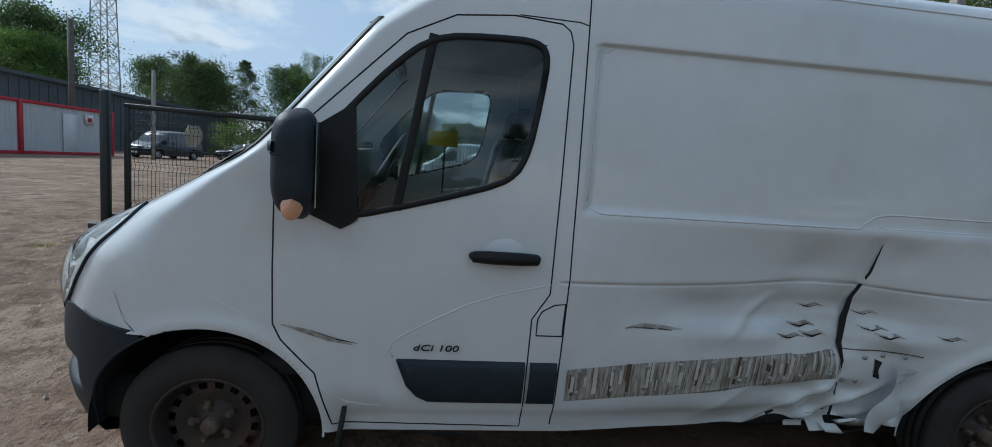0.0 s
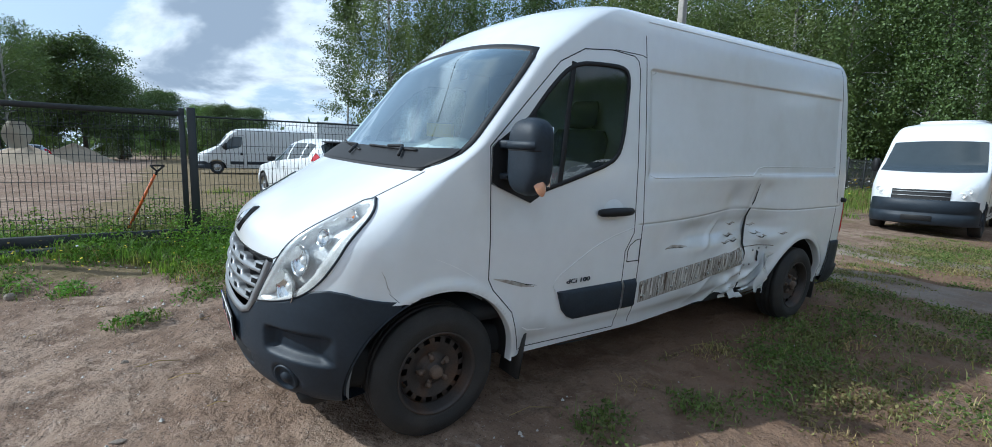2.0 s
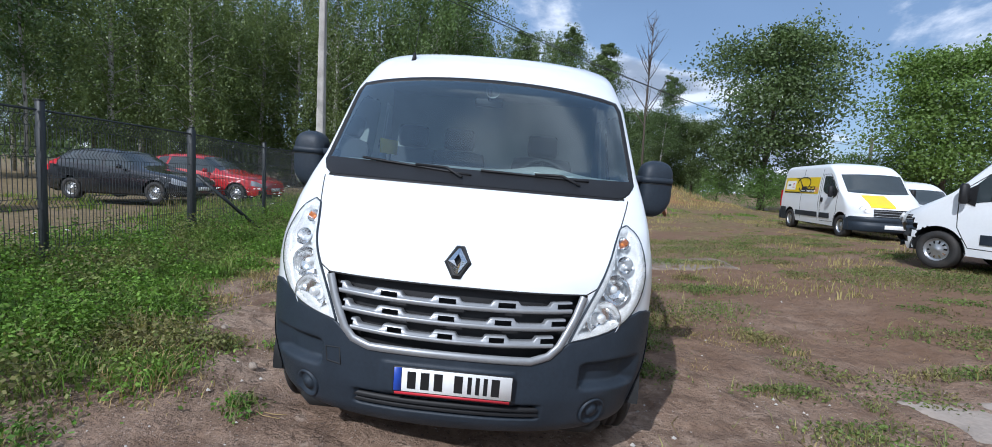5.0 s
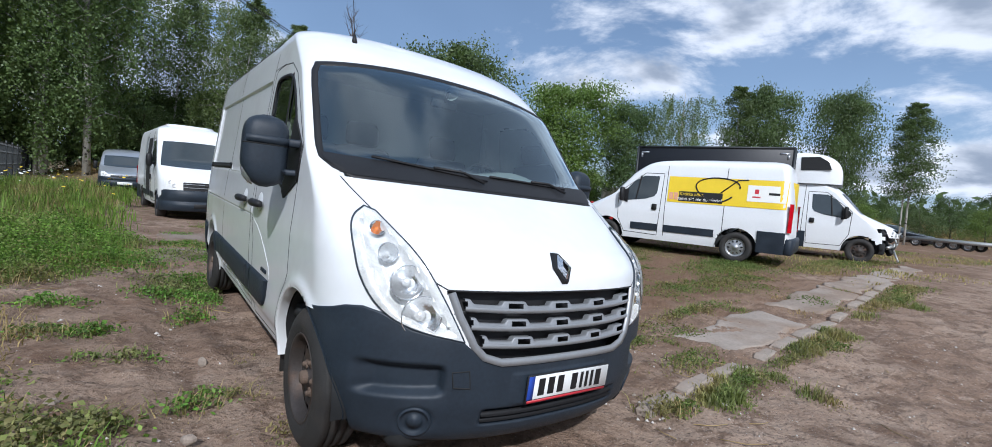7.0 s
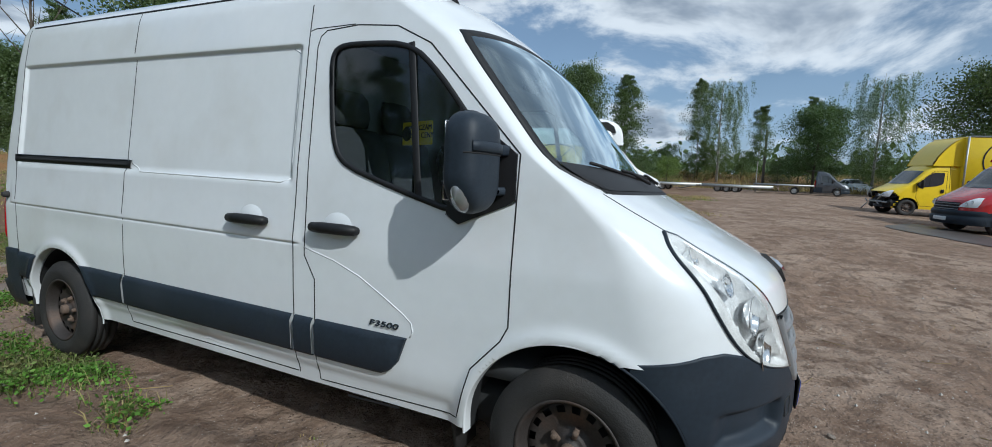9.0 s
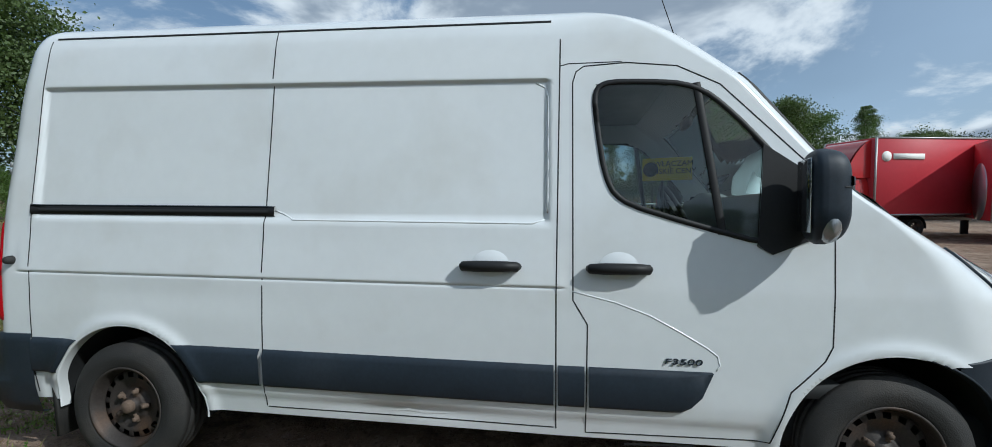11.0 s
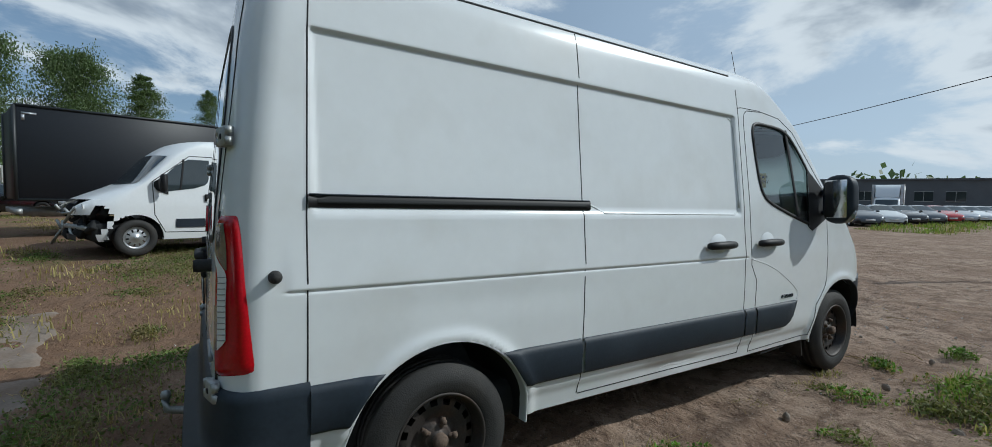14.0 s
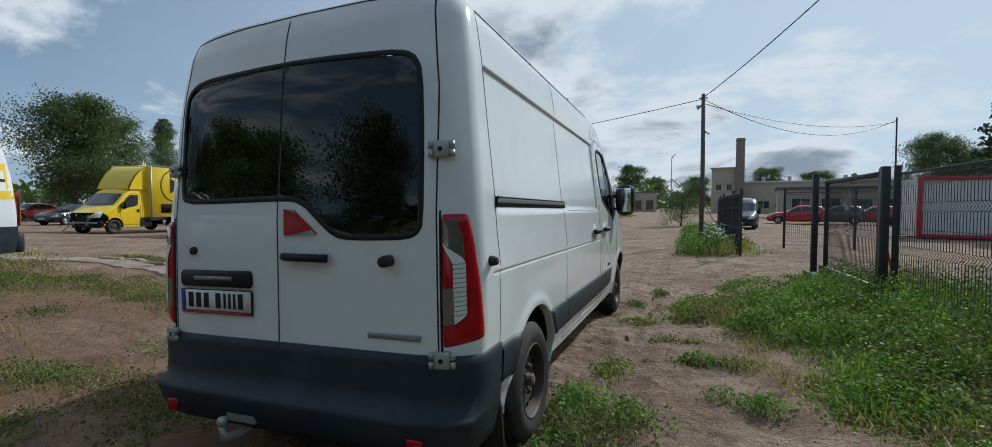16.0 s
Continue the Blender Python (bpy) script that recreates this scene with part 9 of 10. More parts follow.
TREES = {}
for kind, seeds, H in (("birch", (11, 12, 13, 14), 15.0), ("broad", (21, 22, 23), 11.0), ("bush", (31, 32), 4.0), ("slim", (41, 42, 43), 12.0)):
    TREES[kind] = [(tree_meshes(kind, sd, H), H) for sd in seeds]
LIGHT = {}
TREE_LABEL = {"birch": "tall weeping birch with hanging leafy twigs", "broad": "full broad-leaved tree with an uneven crown", "bush": "leafy wild bush on rough ground", "slim": "slender leaning birch with pale trunk"}


def tree(kind, x, y, h, k=0, leaf=None, tilt=0.0, wide=1.0):
    (wood, crown), H = TREES[kind][k % len(TREES[kind])]
    rg = random.Random(int(x * 13 + y * 7 + k))
    sc = h / H
    t = thing("bush" if kind == "bush" else "tree", TREE_LABEL[kind] if leaf != "leaf_light" else "light green full-crowned broad-leaved tree", "bush" if kind == "bush" else "tree", {"birch": "row of birches", "bush": "wild bushes"}.get(kind, "trees round the lot"), Matrix.Translation((x, y, gz(x, y))) @ Matrix.Rotation(radians(tilt), 4, "Y") @ Matrix.Rotation(rg.uniform(0, 6.28), 4, "Z") @ Matrix.Diagonal((sc * wide * rg.uniform(0.9, 1.1), sc * wide * rg.uniform(0.9, 1.1), sc, 1)))
    part("trunk", wood, t)
    if leaf:
        key = (kind, k % len(TREES[kind]), leaf)
        if key not in LIGHT:
            LIGHT[key] = crown.copy()
            LIGHT[key].materials[0] = M[leaf]
        crown = LIGHT[key]
    part("crown", crown, t)
    return t


# big trees, a clump beyond the road
tree("broad", -27.0, 28.6, 12.5, 1, "leaf_dark")
tree("bush", -30.0, 23.5, 5.5, 1, "leaf_dark")

rg = random.Random(77)
# the birch belt behind the yard
for k in range(13):
    x = 37 - 3.0 * k + rg.uniform(-0.8, 0.8)
    spot = (x, -31 - rg.uniform(0, 5) - (4 if x < 4 else 0), rg.uniform(15, 19))
    if x > 2.5:
        tree("birch", *spot, k)
for k in range(10):
    x = 40 - 4.2 * k + rg.uniform(-1, 1)
    spot = (x, -41 - rg.uniform(0, 4), rg.uniform(13, 18))
    if x > 5.0:
        tree("birch" if k % 3 else "broad", *spot, k + 1)
# the near end of the belt beyond the fence
for k, (x, y, h) in enumerate(((33.0, -10.0, 13.0), (31.0, -12.5, 16.0), (29.5, -16.0, 15.0), (27.5, -18.5, 15.5), (25.5, -22.0, 16.0), (23.0, -24.5, 15.0), (19.5, -26.5, 16.0), (35.0, -17.0, 14.0))):
    tree("birch" if k % 4 else "slim", x, y, h, k)
for k in range(16):
    tree("bush", 34 - 2.3 * k + rg.uniform(-1, 1), -38 - rg.uniform(0, 6), rg.uniform(3, 5.5), k, "leaf_dark")
# on and behind the earth bank: leaning birches with gaps between them
for k, (kd, x, y, h) in enumerate((("slim", -3.2, -35.5, 12.5), ("slim", -5.4, -34.0, 11.5), ("slim", -10.2, -31.0, 8.5), ("birch", 10.0, -48.5, 18.0), ("birch", 6.2, -46.0, 18.5), ("birch", 3.4, -44.0, 17.5), ("slim", 0.4, -41.5, 15.0), ("birch", -3.4, -40.0, 15.5), ("slim", -6.4, -37.5, 12.0), ("broad", 3.0, -47.0, 7.5), ("broad", 0.0, -44.5, 7.0), ("broad", -3.2, -42.5, 8.0), ("broad", -6.0, -40.0, 7.6), ("broad", -9.0, -38.0, 8.0), ("broad", -11.5, -35.5, 7.2), ("broad", -14.0, -34.5, 6.6), ("bush", 1.8, -42.5, 4.6), ("bush", -2.2, -39.0, 4.6), ("bush", -5.0, -36.6, 4.2), ("bush", -8.0, -34.2, 4.4), ("bush", -1.0, -40.0, 4.5), ("bush", -4.0, -37.5, 4.0), ("bush", -7.0, -35.0, 4.2), ("bush", -10.0, -32.0, 4.0))):
    tree(kd, x, y, h, k, "leaf_dark" if kd in ("bush", "broad") else None, tilt=-6.0 if kd == "slim" else 0.0)
# behind the parked vans
for kind, x, y, h, lf in (("broad", -17.5, -31.0, 12.5, None), ("broad", -23.2, -23.7, 9.7, "leaf_light"), ("birch", -28.6, -17.8, 9.8, None), ("slim", -33.0, -16.0, 10.8, None), ("slim", -39.3, -7.3, 9.9, None), ("slim", -38.9, -7.5, 8.6, None),
                            ("slim", -63.0, -3.0, 12.5, None), ("birch", -61.0, -0.5, 13.0, None), ("slim", -62.5, 9.0, 10.0, None), ("birch", -56.0, 13.5, 12.5, None), ("broad", -47.0, 18.5, 11.0, None), ("broad", -50.0, 22.0, 10.0, None), ("slim", -50.0, 28.0, 11.0, None), ("slim", -53.0, 30.0, 10.5, None), ("broad", -52.0, 8.0, 8.5, None), ("slim", -47.0, 3.0, 8.0, None), ("broad", -58.0, 38.0, 9.0, None),
                            ("broad", 46.0, 35.0, 10.0, "leaf_light"), ("broad", 50.0, 37.0, 13.0, None), ("broad", 62.0, 33.0, 11.0, None), ("broad", 66.0, 29.0, 10.5, None), ("broad", 57.5, 26.0, 11.0, None), ("slim", 60.0, 22.0, 12.0, None), ("birch", 56.0, 12.5, 13.5, None), ("broad", 66.0, 12.0, 12.0, None), ("broad", 58.0, 16.5, 11.0, None), ("broad", 62.0, 8.0, 12.5, None), ("broad", 69.0, 5.5, 10.0, None), ("broad", 73.0, 1.5, 9.0, None), ("broad", 80.0, -4.0, 8.0, "leaf_light"), ("broad", 84.0, -10.0, 8.5, None), ("broad", 76.0, -6.0, 8.0, None),
                            ("broad", 22.5, 49.0, 8.0, None), ("broad", 26.5, 51.0, 7.0, None), ("broad", -16.5, 165.0, 16.0, None), ("broad", -11.0, 190.0, 13.0, None), ("broad", 5.0, 175.0, 12.0, None), ("bush", 1.3, 30.0, 3.4, "leaf_dark"), ("broad", 22.0, 150.0, 13.0, None), ("broad", 35.0, 155.0, 12.0, None)):
    tree(kind, x, y, h, int(abs(x) + abs(y)), lf)
for k in range(20):
    tree("bush", -58 - rg.uniform(0, 6), -24 + 2.9 * k + rg.uniform(-1, 1), rg.uniform(2.6, 4.6), k, "leaf_dark")
for k in range(12):
    tree("bush", 48 + 3.0 * k, 20 - 2.0 * k + rg.uniform(-1, 1), rg.uniform(2.5, 4.5), k, "leaf_dark" if k % 2 else None)
for x, y, h, wd in ((-27.6, -21.2, 8.6, 0.75), (-34.9, -14.8, 10.6, 0.62), (-36.9, -10.9, 10.2, 0.55)):
    tree("broad", x, y, h, int(-x), None, wide=wd)
# undergrowth behind the van row
for k, (kd, x, y, h) in enumerate((("bush", -17.0, -29.5, 3.4), ("bush", -19.2, -28.8, 4.0), ("bush", -21.5, -27.5, 4.4), ("bush", -24.2, -26.8, 4.2), ("bush", -27.0, -26.0, 4.0), ("bush", -29.5, -26.5, 3.8), ("bush", -14.5, -31.0, 3.0), ("bush", -31.5, -21.0, 3.6), ("bush", -34.5, -18.5, 3.2), ("bush", -44.0, -16.0, 3.4), ("bush", -46.5, -12.0, 3.6), ("bush", -48.0, -8.5, 3.2), ("bush", -49.5, -5.0, 3.4))):
    tree(kd, x, y, h, k, "leaf_dark" if kd == "bush" and k % 2 else None)
# dead tree whose bare top shows over the van
dead = thing("dead_tree", "bare leafless tree against the sky", "tree", m=Matrix.Translation((-8.2, -27.0, 0)))
dg2 = Geo()
rg2 = random.Random(9)
dg2.tube([(0, 0, -0.3), (0.1, 0, 6.0), (0, 0.1, 11.6)], [0.09, 0.055, 0.012], 7)
part("trunk", dg2.mesh("trunk", M["bark"]), dead)
for k in range(26):
    z = 5.0 + 6.2 * rg2.random()
    a = rg2.uniform(0, 6.28)
    ln = (12.5 - z) * rg2.uniform(0.25, 0.5)
    p = Vector((0.05, 0.05, z))
    q = p + Vector((math.cos(a) * 0.55, math.sin(a) * 0.55, 0.85)) * ln
    dg2 = Geo()
    dg2.tube([p, p.lerp(q, 0.5) + Vector((0, 0, -0.1)), q], [0.035, 0.02, 0.006], 5, caps=False)
    for j in range(3):
        s0 = p.lerp(q, rg2.uniform(0.3, 0.9))
        dg2.tube([s0, s0 + Vector((rg2.uniform(-0.5, 0.5), rg2.uniform(-0.5, 0.5), rg2.uniform(0.2, 0.7)))], [0.012, 0.004], 4, caps=False)
    part("branch", dg2.mesh("branch", M["bark"]), dead)
# spruce over the containers
spr = thing("tree", "tall dark spruce with tiered boughs", "tree", "trees round the lot", Matrix.Translation((17.6, 26.4, 0)))
rngs = np.random.RandomState(8)
cs, sw2 = [], Geo()
sw2.tube([(0, 0, -0.3), (0, 0, 6), (0, 0, 12.5)], [0.2, 0.13, 0.02], 8)
for k in range(70):
    z = 1.6 + 10.4 * (k / 70)
    a = k * 2.4
    ln = (13.0 - z) * 0.27 * rngs.uniform(0.75, 1.15)
    e = np.array([math.cos(a) * ln, math.sin(a) * ln, z - 0.28 * ln])
    sw2.tube([(0, 0, z), tuple(e)], [0.03, 0.008], 4, caps=False)
    t = rngs.uniform(0.15, 1, (90, 1)) ** 0.7
    cs.append(np.array([0, 0, z])[None] * (1 - t) + e[None] * t + rngs.normal(0, 1, (90, 3)) * np.array([0.14, 0.14, 0.10]) - np.array([0, 0, 0.12]))
v, f = leaf_cards(np.concatenate(cs), 0.24, rngs, 0.5)
part("trunk", sw2.mesh("trunk", M["bark"]), spr)
part("crown", mesh_np("crown", v, f, M["needle"]), spr)

# far woods along the horizon
rngw = np.random.RandomState(21)
cw = []
for k in range(420):
    a = rngw.uniform(0, 2 * math.pi)
    d = rngw.uniform(150, 320)
    if abs(((a - math.pi / 2 + 0.02 + math.pi) % (2 * math.pi)) - math.pi) < 0.06:
        d = rngw.uniform(260, 340)
    h = rngw.uniform(6, 11)
    cw.append(np.array([d * math.cos(a), d * math.sin(a), h * 0.5]) + rngw.normal(0, 1, (110, 3)) * np.array([h * 0.45, h * 0.45, h * 0.24]))
v, f = leaf_cards(np.concatenate(cw), 2.2, rngw, 0.1)
far = new("far_woods", mesh_np("far_woods", v, f, M["leaf_dark"]))
tagged(far, "distant dark green woods round the horizon", "woods", kind="stuff")


# ---- grass, weeds, stones and slabs ----
def blades(name, label, pts, h0, h1, wid, material, seed, lean=0.5, kind="stuff"):
    """Bent tapering blades rooted at the given places (rows of x, y and a height factor)."""
    rng = np.random.RandomState(seed)
    pts = np.asarray(pts, float)
    n = len(pts)
    x, y, k = pts[:, 0], pts[:, 1], pts[:, 2]
    z = ground_height(x, y) - 0.01
    h = rng.uniform(h0, h1, n) * k
    a = rng.uniform(0, 2 * math.pi, n)
    ln = rng.uniform(0.15, lean, n) * h
    dx, dy = np.cos(a), np.sin(a)
    w = wid * rng.uniform(0.6, 1.3, n)
    ox, oy = -dy * w, dx * w
    mid = np.stack([x + dx * ln * 0.35, y + dy * ln * 0.35, z + h * 0.6], 1)
    side = np.stack([ox, oy, 0 * ox], 1)
    base = np.stack([x, y, z], 1)
    tip = np.stack([x + dx * ln, y + dy * ln, z + h * (1 - 0.25 * rng.random(n))], 1)
    v = np.stack([base - side, base + side, mid + side * 0.8, mid - side * 0.8, tip], 1).reshape(-1, 3)
    i = np.arange(n)[:, None] * 5
    me = bpy.data.meshes.new(name)
    q = np.concatenate([i + 0, i + 1, i + 2, i + 3], 1).tolist()
    t = np.concatenate([i + 3, i + 2, i + 4], 1).tolist()
    me.from_pydata(v.tolist(), [], q + t)
    me.materials.append(material)
    me.update()
    ob = new(name, me)
    return tagged(ob, label, "grass", kind=kind)


rng = np.random.RandomState(101)


def clumpy(n, x0, x1, y0, y1, cl, spread, thin=None, hmin=0.5):
    """Places gathered in clumps, with a height factor that falls towards each clump's rim."""
    cx, cy, ck = rng.uniform(x0, x1, cl), rng.uniform(y0, y1, cl), rng.uniform(hmin, 1.2, cl)
    if thin is not None:
        keep = thin(cx, cy) > rng.random(cl)
        cx, cy, ck = cx[keep], cy[keep], ck[keep]
    j = rng.randint(0, len(cx), n)
    dx, dy = rng.normal(0, spread, n), rng.normal(0, spread, n)
    return np.stack([cx[j] + dx, cy[j] + dy, ck[j] * np.exp(-(dx ** 2 + dy ** 2) / (3.0 * spread ** 2))], 1)


def not_under_van(p):
    return p[~((abs(p[:, 0]) < 0.93) & (p[:, 1] > -4.4) & (p[:, 1] < 0.75))]


def east_edge(y):
    """Where the grass beside the fence begins."""
    return np.interp(y, [-8, -5, -4.3, -3.6, -3.2, -2.74, -2.0, -1.3, -0.95, -0.6, 0.2, 0.6, 1.0, 1.5, 2.8, 3.4], [1.5, 1.55, 1.85, 2.75, 2.8, 2.46, 2.48, 2.4, 2.1, 1.75, 1.40, 1.75, 2.5, 3.1, 3.3, 3.5]) + 0.05 * np.sin(7 * y)


def leafy(name, label, pts, size, seed, mt="weed"):
    """Low leafy weeds: many small leaves stacked above the given places (x, y, height)."""
    rng2 = np.random.RandomState(seed)
    p = np.asarray(pts, float)
    z = ground_height(p[:, 0], p[:, 1]) + 0.012 + p[:, 2] * rng2.random(len(p)) ** 0.8
    v, f = leaf_cards(np.stack([p[:, 0], p[:, 1], z], 1), size, rng2, 0.0, 0.5)
    return tagged(new(name, mesh_np(name, v, f, M[mt])), label, "weeds", kind="stuff")


fence_side = lambda x, y: np.clip((x - east_edge(y) - 0.12) / 0.3, 0, 1)
blades("tall_grass", "dense green grass and weeds beside the fence", clumpy(56000, 1.4, 5.2, -7.5, 3.2, 760, 0.14, fence_side, 0.35), 0.08, 0.30, 0.0045, M["grass"], 1, 0.9)
lush = clumpy(150000, 1.3, 5.4, -7.8, 2.9, 760, 0.15, lambda x, y: fence_side(x, y) * np.where(y > 1.6, 0.4, 1.0), 0.4)
lush[:, 2] *= 0.10 + 0.34 * np.clip((lush[:, 0] - east_edge(lush[:, 1])) / 1.0, 0, 1)
leafy("leafy_weeds", "lush green leafy weeds along the mesh fence", lush, 0.030, 71)
blades("straw", "dry yellow grass along the edge of the weeds", clumpy(4500, 1.4, 3.6, -6.5, 2.6, 160, 0.16, lambda x, y: np.clip(1.0 - abs(x - east_edge(y) - 0.35) / 0.6, 0, 1), 0.3), 0.05, 0.20, 0.004, M["dry_grass"], 75, 1.4)
blades("meadow_grass", "tall grass strip running to the trees", clumpy(26000, 1.9, 7.5, -26, -6.5, 420, 0.28, lambda x, y: np.clip((x - 1.9 - 0.05 * (y + 6)) / 1.2, 0, 1), 0.5), 0.2, 0.6, 0.009, M["grass"], 2)
blades("yard_grass", "long grass round the cars behind the fence", clumpy(22000, 4.4, 15, -18, 0.6, 380, 0.35, lambda x, y: np.clip((6.5 - x - 0.35 * y) / 6, 0.15, 1), 0.4), 0.12, 0.4, 0.009, M["grass"], 3)
blades("verge_grass", "overgrown verge under the road fence", clumpy(9000, 2.0, 3.4, 7.0, 22, 170, 0.2, None, 0.5), 0.2, 0.65, 0.006, M["olive"], 4)
vg = clumpy(34000, 1.7, 3.3, 7.0, 24, 190, 0.17, None, 0.35)
vg[:, 2] *= 0.55
leafy("verge_bushes", "tangled leafy weeds below the road fence", vg, 0.06, 74)
blades("verge_weeds", "weeds below the gate", clumpy(7000, 2.6, 4.1, 0.4, 3.3, 110, 0.10, lambda x, y: np.clip((x - 2.9) / 0.8, 0.1, 1), 0.3), 0.05, 0.2, 0.005, M["grass"], 5)


def west_patches(x, y):
    return np.clip(0.5 + 0.9 * np.sin(0.9 * x + 1.7 * np.sin(0.6 * y)) * np.sin(0.8 * y + 1), 0, 1)


blades("yard_weeds", "patchy low weeds on the bare dirt", not_under_van(clumpy(36000, -9.5, 1.2, -12, 0.0, 470, 0.13, lambda x, y: west_patches(x, y) * 0.55, 0.25)), 0.02, 0.075, 0.005, M["olive"], 6, 1.6)
blades("dry_weeds", "dry yellow grass among the weeds", not_under_van(clumpy(26000, -12, 1.6, -14, -0.2, 520, 0.14, lambda x, y: west_patches(x + 1, y) * 0.6, 0.3)), 0.02, 0.085, 0.004, M["dry_grass"], 7, 1.6)
blades("kerb_weeds", "weeds along the old kerb", clumpy(9000, -9.5, -1.6, 0.0, 1.0, 150, 0.10, lambda x, y: (abs(y - np.interp(x, [-13, -5, -1.2], [-0.5, 0.33, 0.60])) < 0.13) * 0.9 + 0.02, 0.3), 0.04, 0.17, 0.005, M["olive"], 8, 0.8)
blades("far_weeds", "thin weeds on the far side of the yard", clumpy(20000, -24, -3, -30, 0, 420, 0.4, lambda x, y: west_patches(x * 0.6, y * 0.6) * 0.7, 0.4), 0.05, 0.16, 0.010, M["olive"], 9, 0.8)
blades("far_dry_grass", "dry grass on the far side of the yard", clumpy(24000, -26, -3, -32, 0, 480, 0.45, lambda x, y: west_patches(x * 0.6 + 2, y * 0.6) * 0.7, 0.4), 0.06, 0.22, 0.008, M["dry_grass"], 10, 0.8)
blades("road_edge_grass", "grass along the row of parked cars", clumpy(8000, -10.5, -5.5, 26, 70, 90, 0.5, None, 0.6), 0.15, 0.45, 0.016, M["grass"], 11)
blades("bank_foot_grass", "green grass along the foot of the earth bank", clumpy(12000, -14, 3, -31, -17, 150, 0.45, lambda x, y: np.clip(0.3 + west_patches(x * 0.7, y * 0.7), 0, 1) * (abs((x - 4) * 0.646 + (y + 40) * 0.763 - 6.5) < 3.2), 0.4), 0.06, 0.22, 0.012, M["grass"], 14, 0.9)
blades("bank_grass", "dry grass on the earth bank", clumpy(7000, -12, 6, -42, -22, 200, 0.6, lambda x, y: (abs((x - 4) * 0.646 + (y + 40) * 0.763) < 4) * 1.0, 0.5), 0.15, 0.45, 0.016, M["dry_grass"], 12)
blades("bank_grass", "dry grass on the far earth bank", clumpy(16000, -68, -54, -24, 30, 260, 0.8, None, 0.5), 0.4, 1.0, 0.03, M["dry_grass"], 13)

# weed mats that stand out near the van; a few added to darken its shadow
MATS = [(-1.3, -3.6, 0.3, 0.5), (-1.9, -4.2, 0.6, 0.3), (-0.5, -5.3, 0.7, 0.3), (-1.5, -5.0, 0.45, 0.3), (0.4, -5.5, 0.6, 0.3), (-0.9, -9.0, 0.8, 0.9), (-1.7, -10.4, 1.2, 0.7), (1.12, -3.1, 0.2, 0.3), (1.2, -4.1, 0.25, 0.35), (-7.0, -5.0, 1.4, 0.5), (-3.1, -4.2, 0.6, 0.22), (-7.2, -2.4, 0.9, 0.35), (-5.4, -1.8, 0.8, 0.25), (-8.5, -2.9, 1.4, 0.4), (-1.7, -2.5, 0.35, 0.25), (-1.5, -1.5, 0.2, 0.18), (-1.35, -0.8, 0.14, 0.12),
        (1.73, -1.47, 0.12, 0.08), (1.88, -1.99, 0.13, 0.09), (2.14, -2.08, 0.18, 0.12), (2.19, -3.03, 0.12, 0.12), (1.3, -3.2, 0.22, 0.3), (1.25, -3.7, 0.2, 0.3), (2.38, 1.92, 0.14, 0.1), (2.0, 0.9, 0.2, 0.16), (1.45, 1.3, 0.1, 0.1), (1.35, -2.4, 0.12, 0.12), (-1.3, 0.5, 0.12, 0.09), (-2.3, -0.55, 0.3, 0.1), (1.9, -5.6, 0.4, 0.3), (2.75, 2.2, 0.25, 0.2), (1.2, 0.35, 0.08, 0.07), (-2.6, -3.0, 0.5, 0.3), (-3.4, -6.2, 0.9, 0.3), (-4.6, -8.0, 1.2, 0.5), (-2.4, -8.2, 0.8, 0.3), (0.9, -7.2, 0.6, 0.3), (-6.2, -9.5, 1.6, 0.5), (-2.9, -1.9, 0.3, 0.15), (-2.2, -5.4, 0.3, 0.14), (-0.6, -6.3, 0.4, 0.15), (-3.2, -5.0, 0.25, 0.15),
        (1.45, -5.0, 0.5, 0.35), (1.0, -5.6, 0.6, 0.3), (1.3, -0.65, 0.14, 0.1), (1.75, -0.5, 0.14, 0.08), (-1.44, 0.62, 0.10, 0.06), (-1.92, 0.57, 0.14, 0.07), (-2.45, 0.48, 0.26, 0.08), (-3.41, 0.42, 0.30, 0.08), (-4.09, 0.41, 0.30, 0.08), (-7.1, 0.2, 0.7, 0.12), (-8.6, 0.08, 0.9, 0.12), (-12.5, -1.9, 2.2, 0.3), (-4.3, -1.05, 0.7, 0.14), (-2.5, 0.05, 0.35, 0.12)]
low, bl = [], []
for x, y, rx, ry in MATS:
    n = int(1500 * rx * ry + 90 * (rx + ry)) + 30
    for k in range(4):
        cx, cy = x + rng.normal(0, rx * 0.6), y + rng.normal(0, ry * 0.6)
        q = rng.normal(0, 1, (n, 2)) * np.array([rx, ry]) * 0.55
        low.append(np.stack([cx + q[:, 0], cy + q[:, 1], (0.05 + 0.05 * rng.random()) * np.exp(-0.3 * ((q[:, 0] / rx) ** 2 + (q[:, 1] / ry) ** 2) * 4)], 1))
        q = q[: n // 2]
        bl.append(np.stack([cx + q[:, 0], cy + q[:, 1], 0.5 + 0.5 * rng.random(len(q))], 1))
scatter = not_under_van(clumpy(28000, -9.0, 1.2, -11, -0.2, 280, 0.16, lambda x, y: west_patches(x, y) * 0.5, 0.3))
scatter[:, 2] *= 0.05
mats = np.concatenate([not_under_van(np.concatenate(low)), scatter])
leafy("weed_mats", "low green weed mats on the bare dirt", mats[mats[:, 0] > 0.5], 0.028, 72)
leafy("trodden_weeds", "dull trodden weed mats on the dusty dirt", mats[mats[:, 0] <= 0.5], 0.026, 76, "weed_dull")
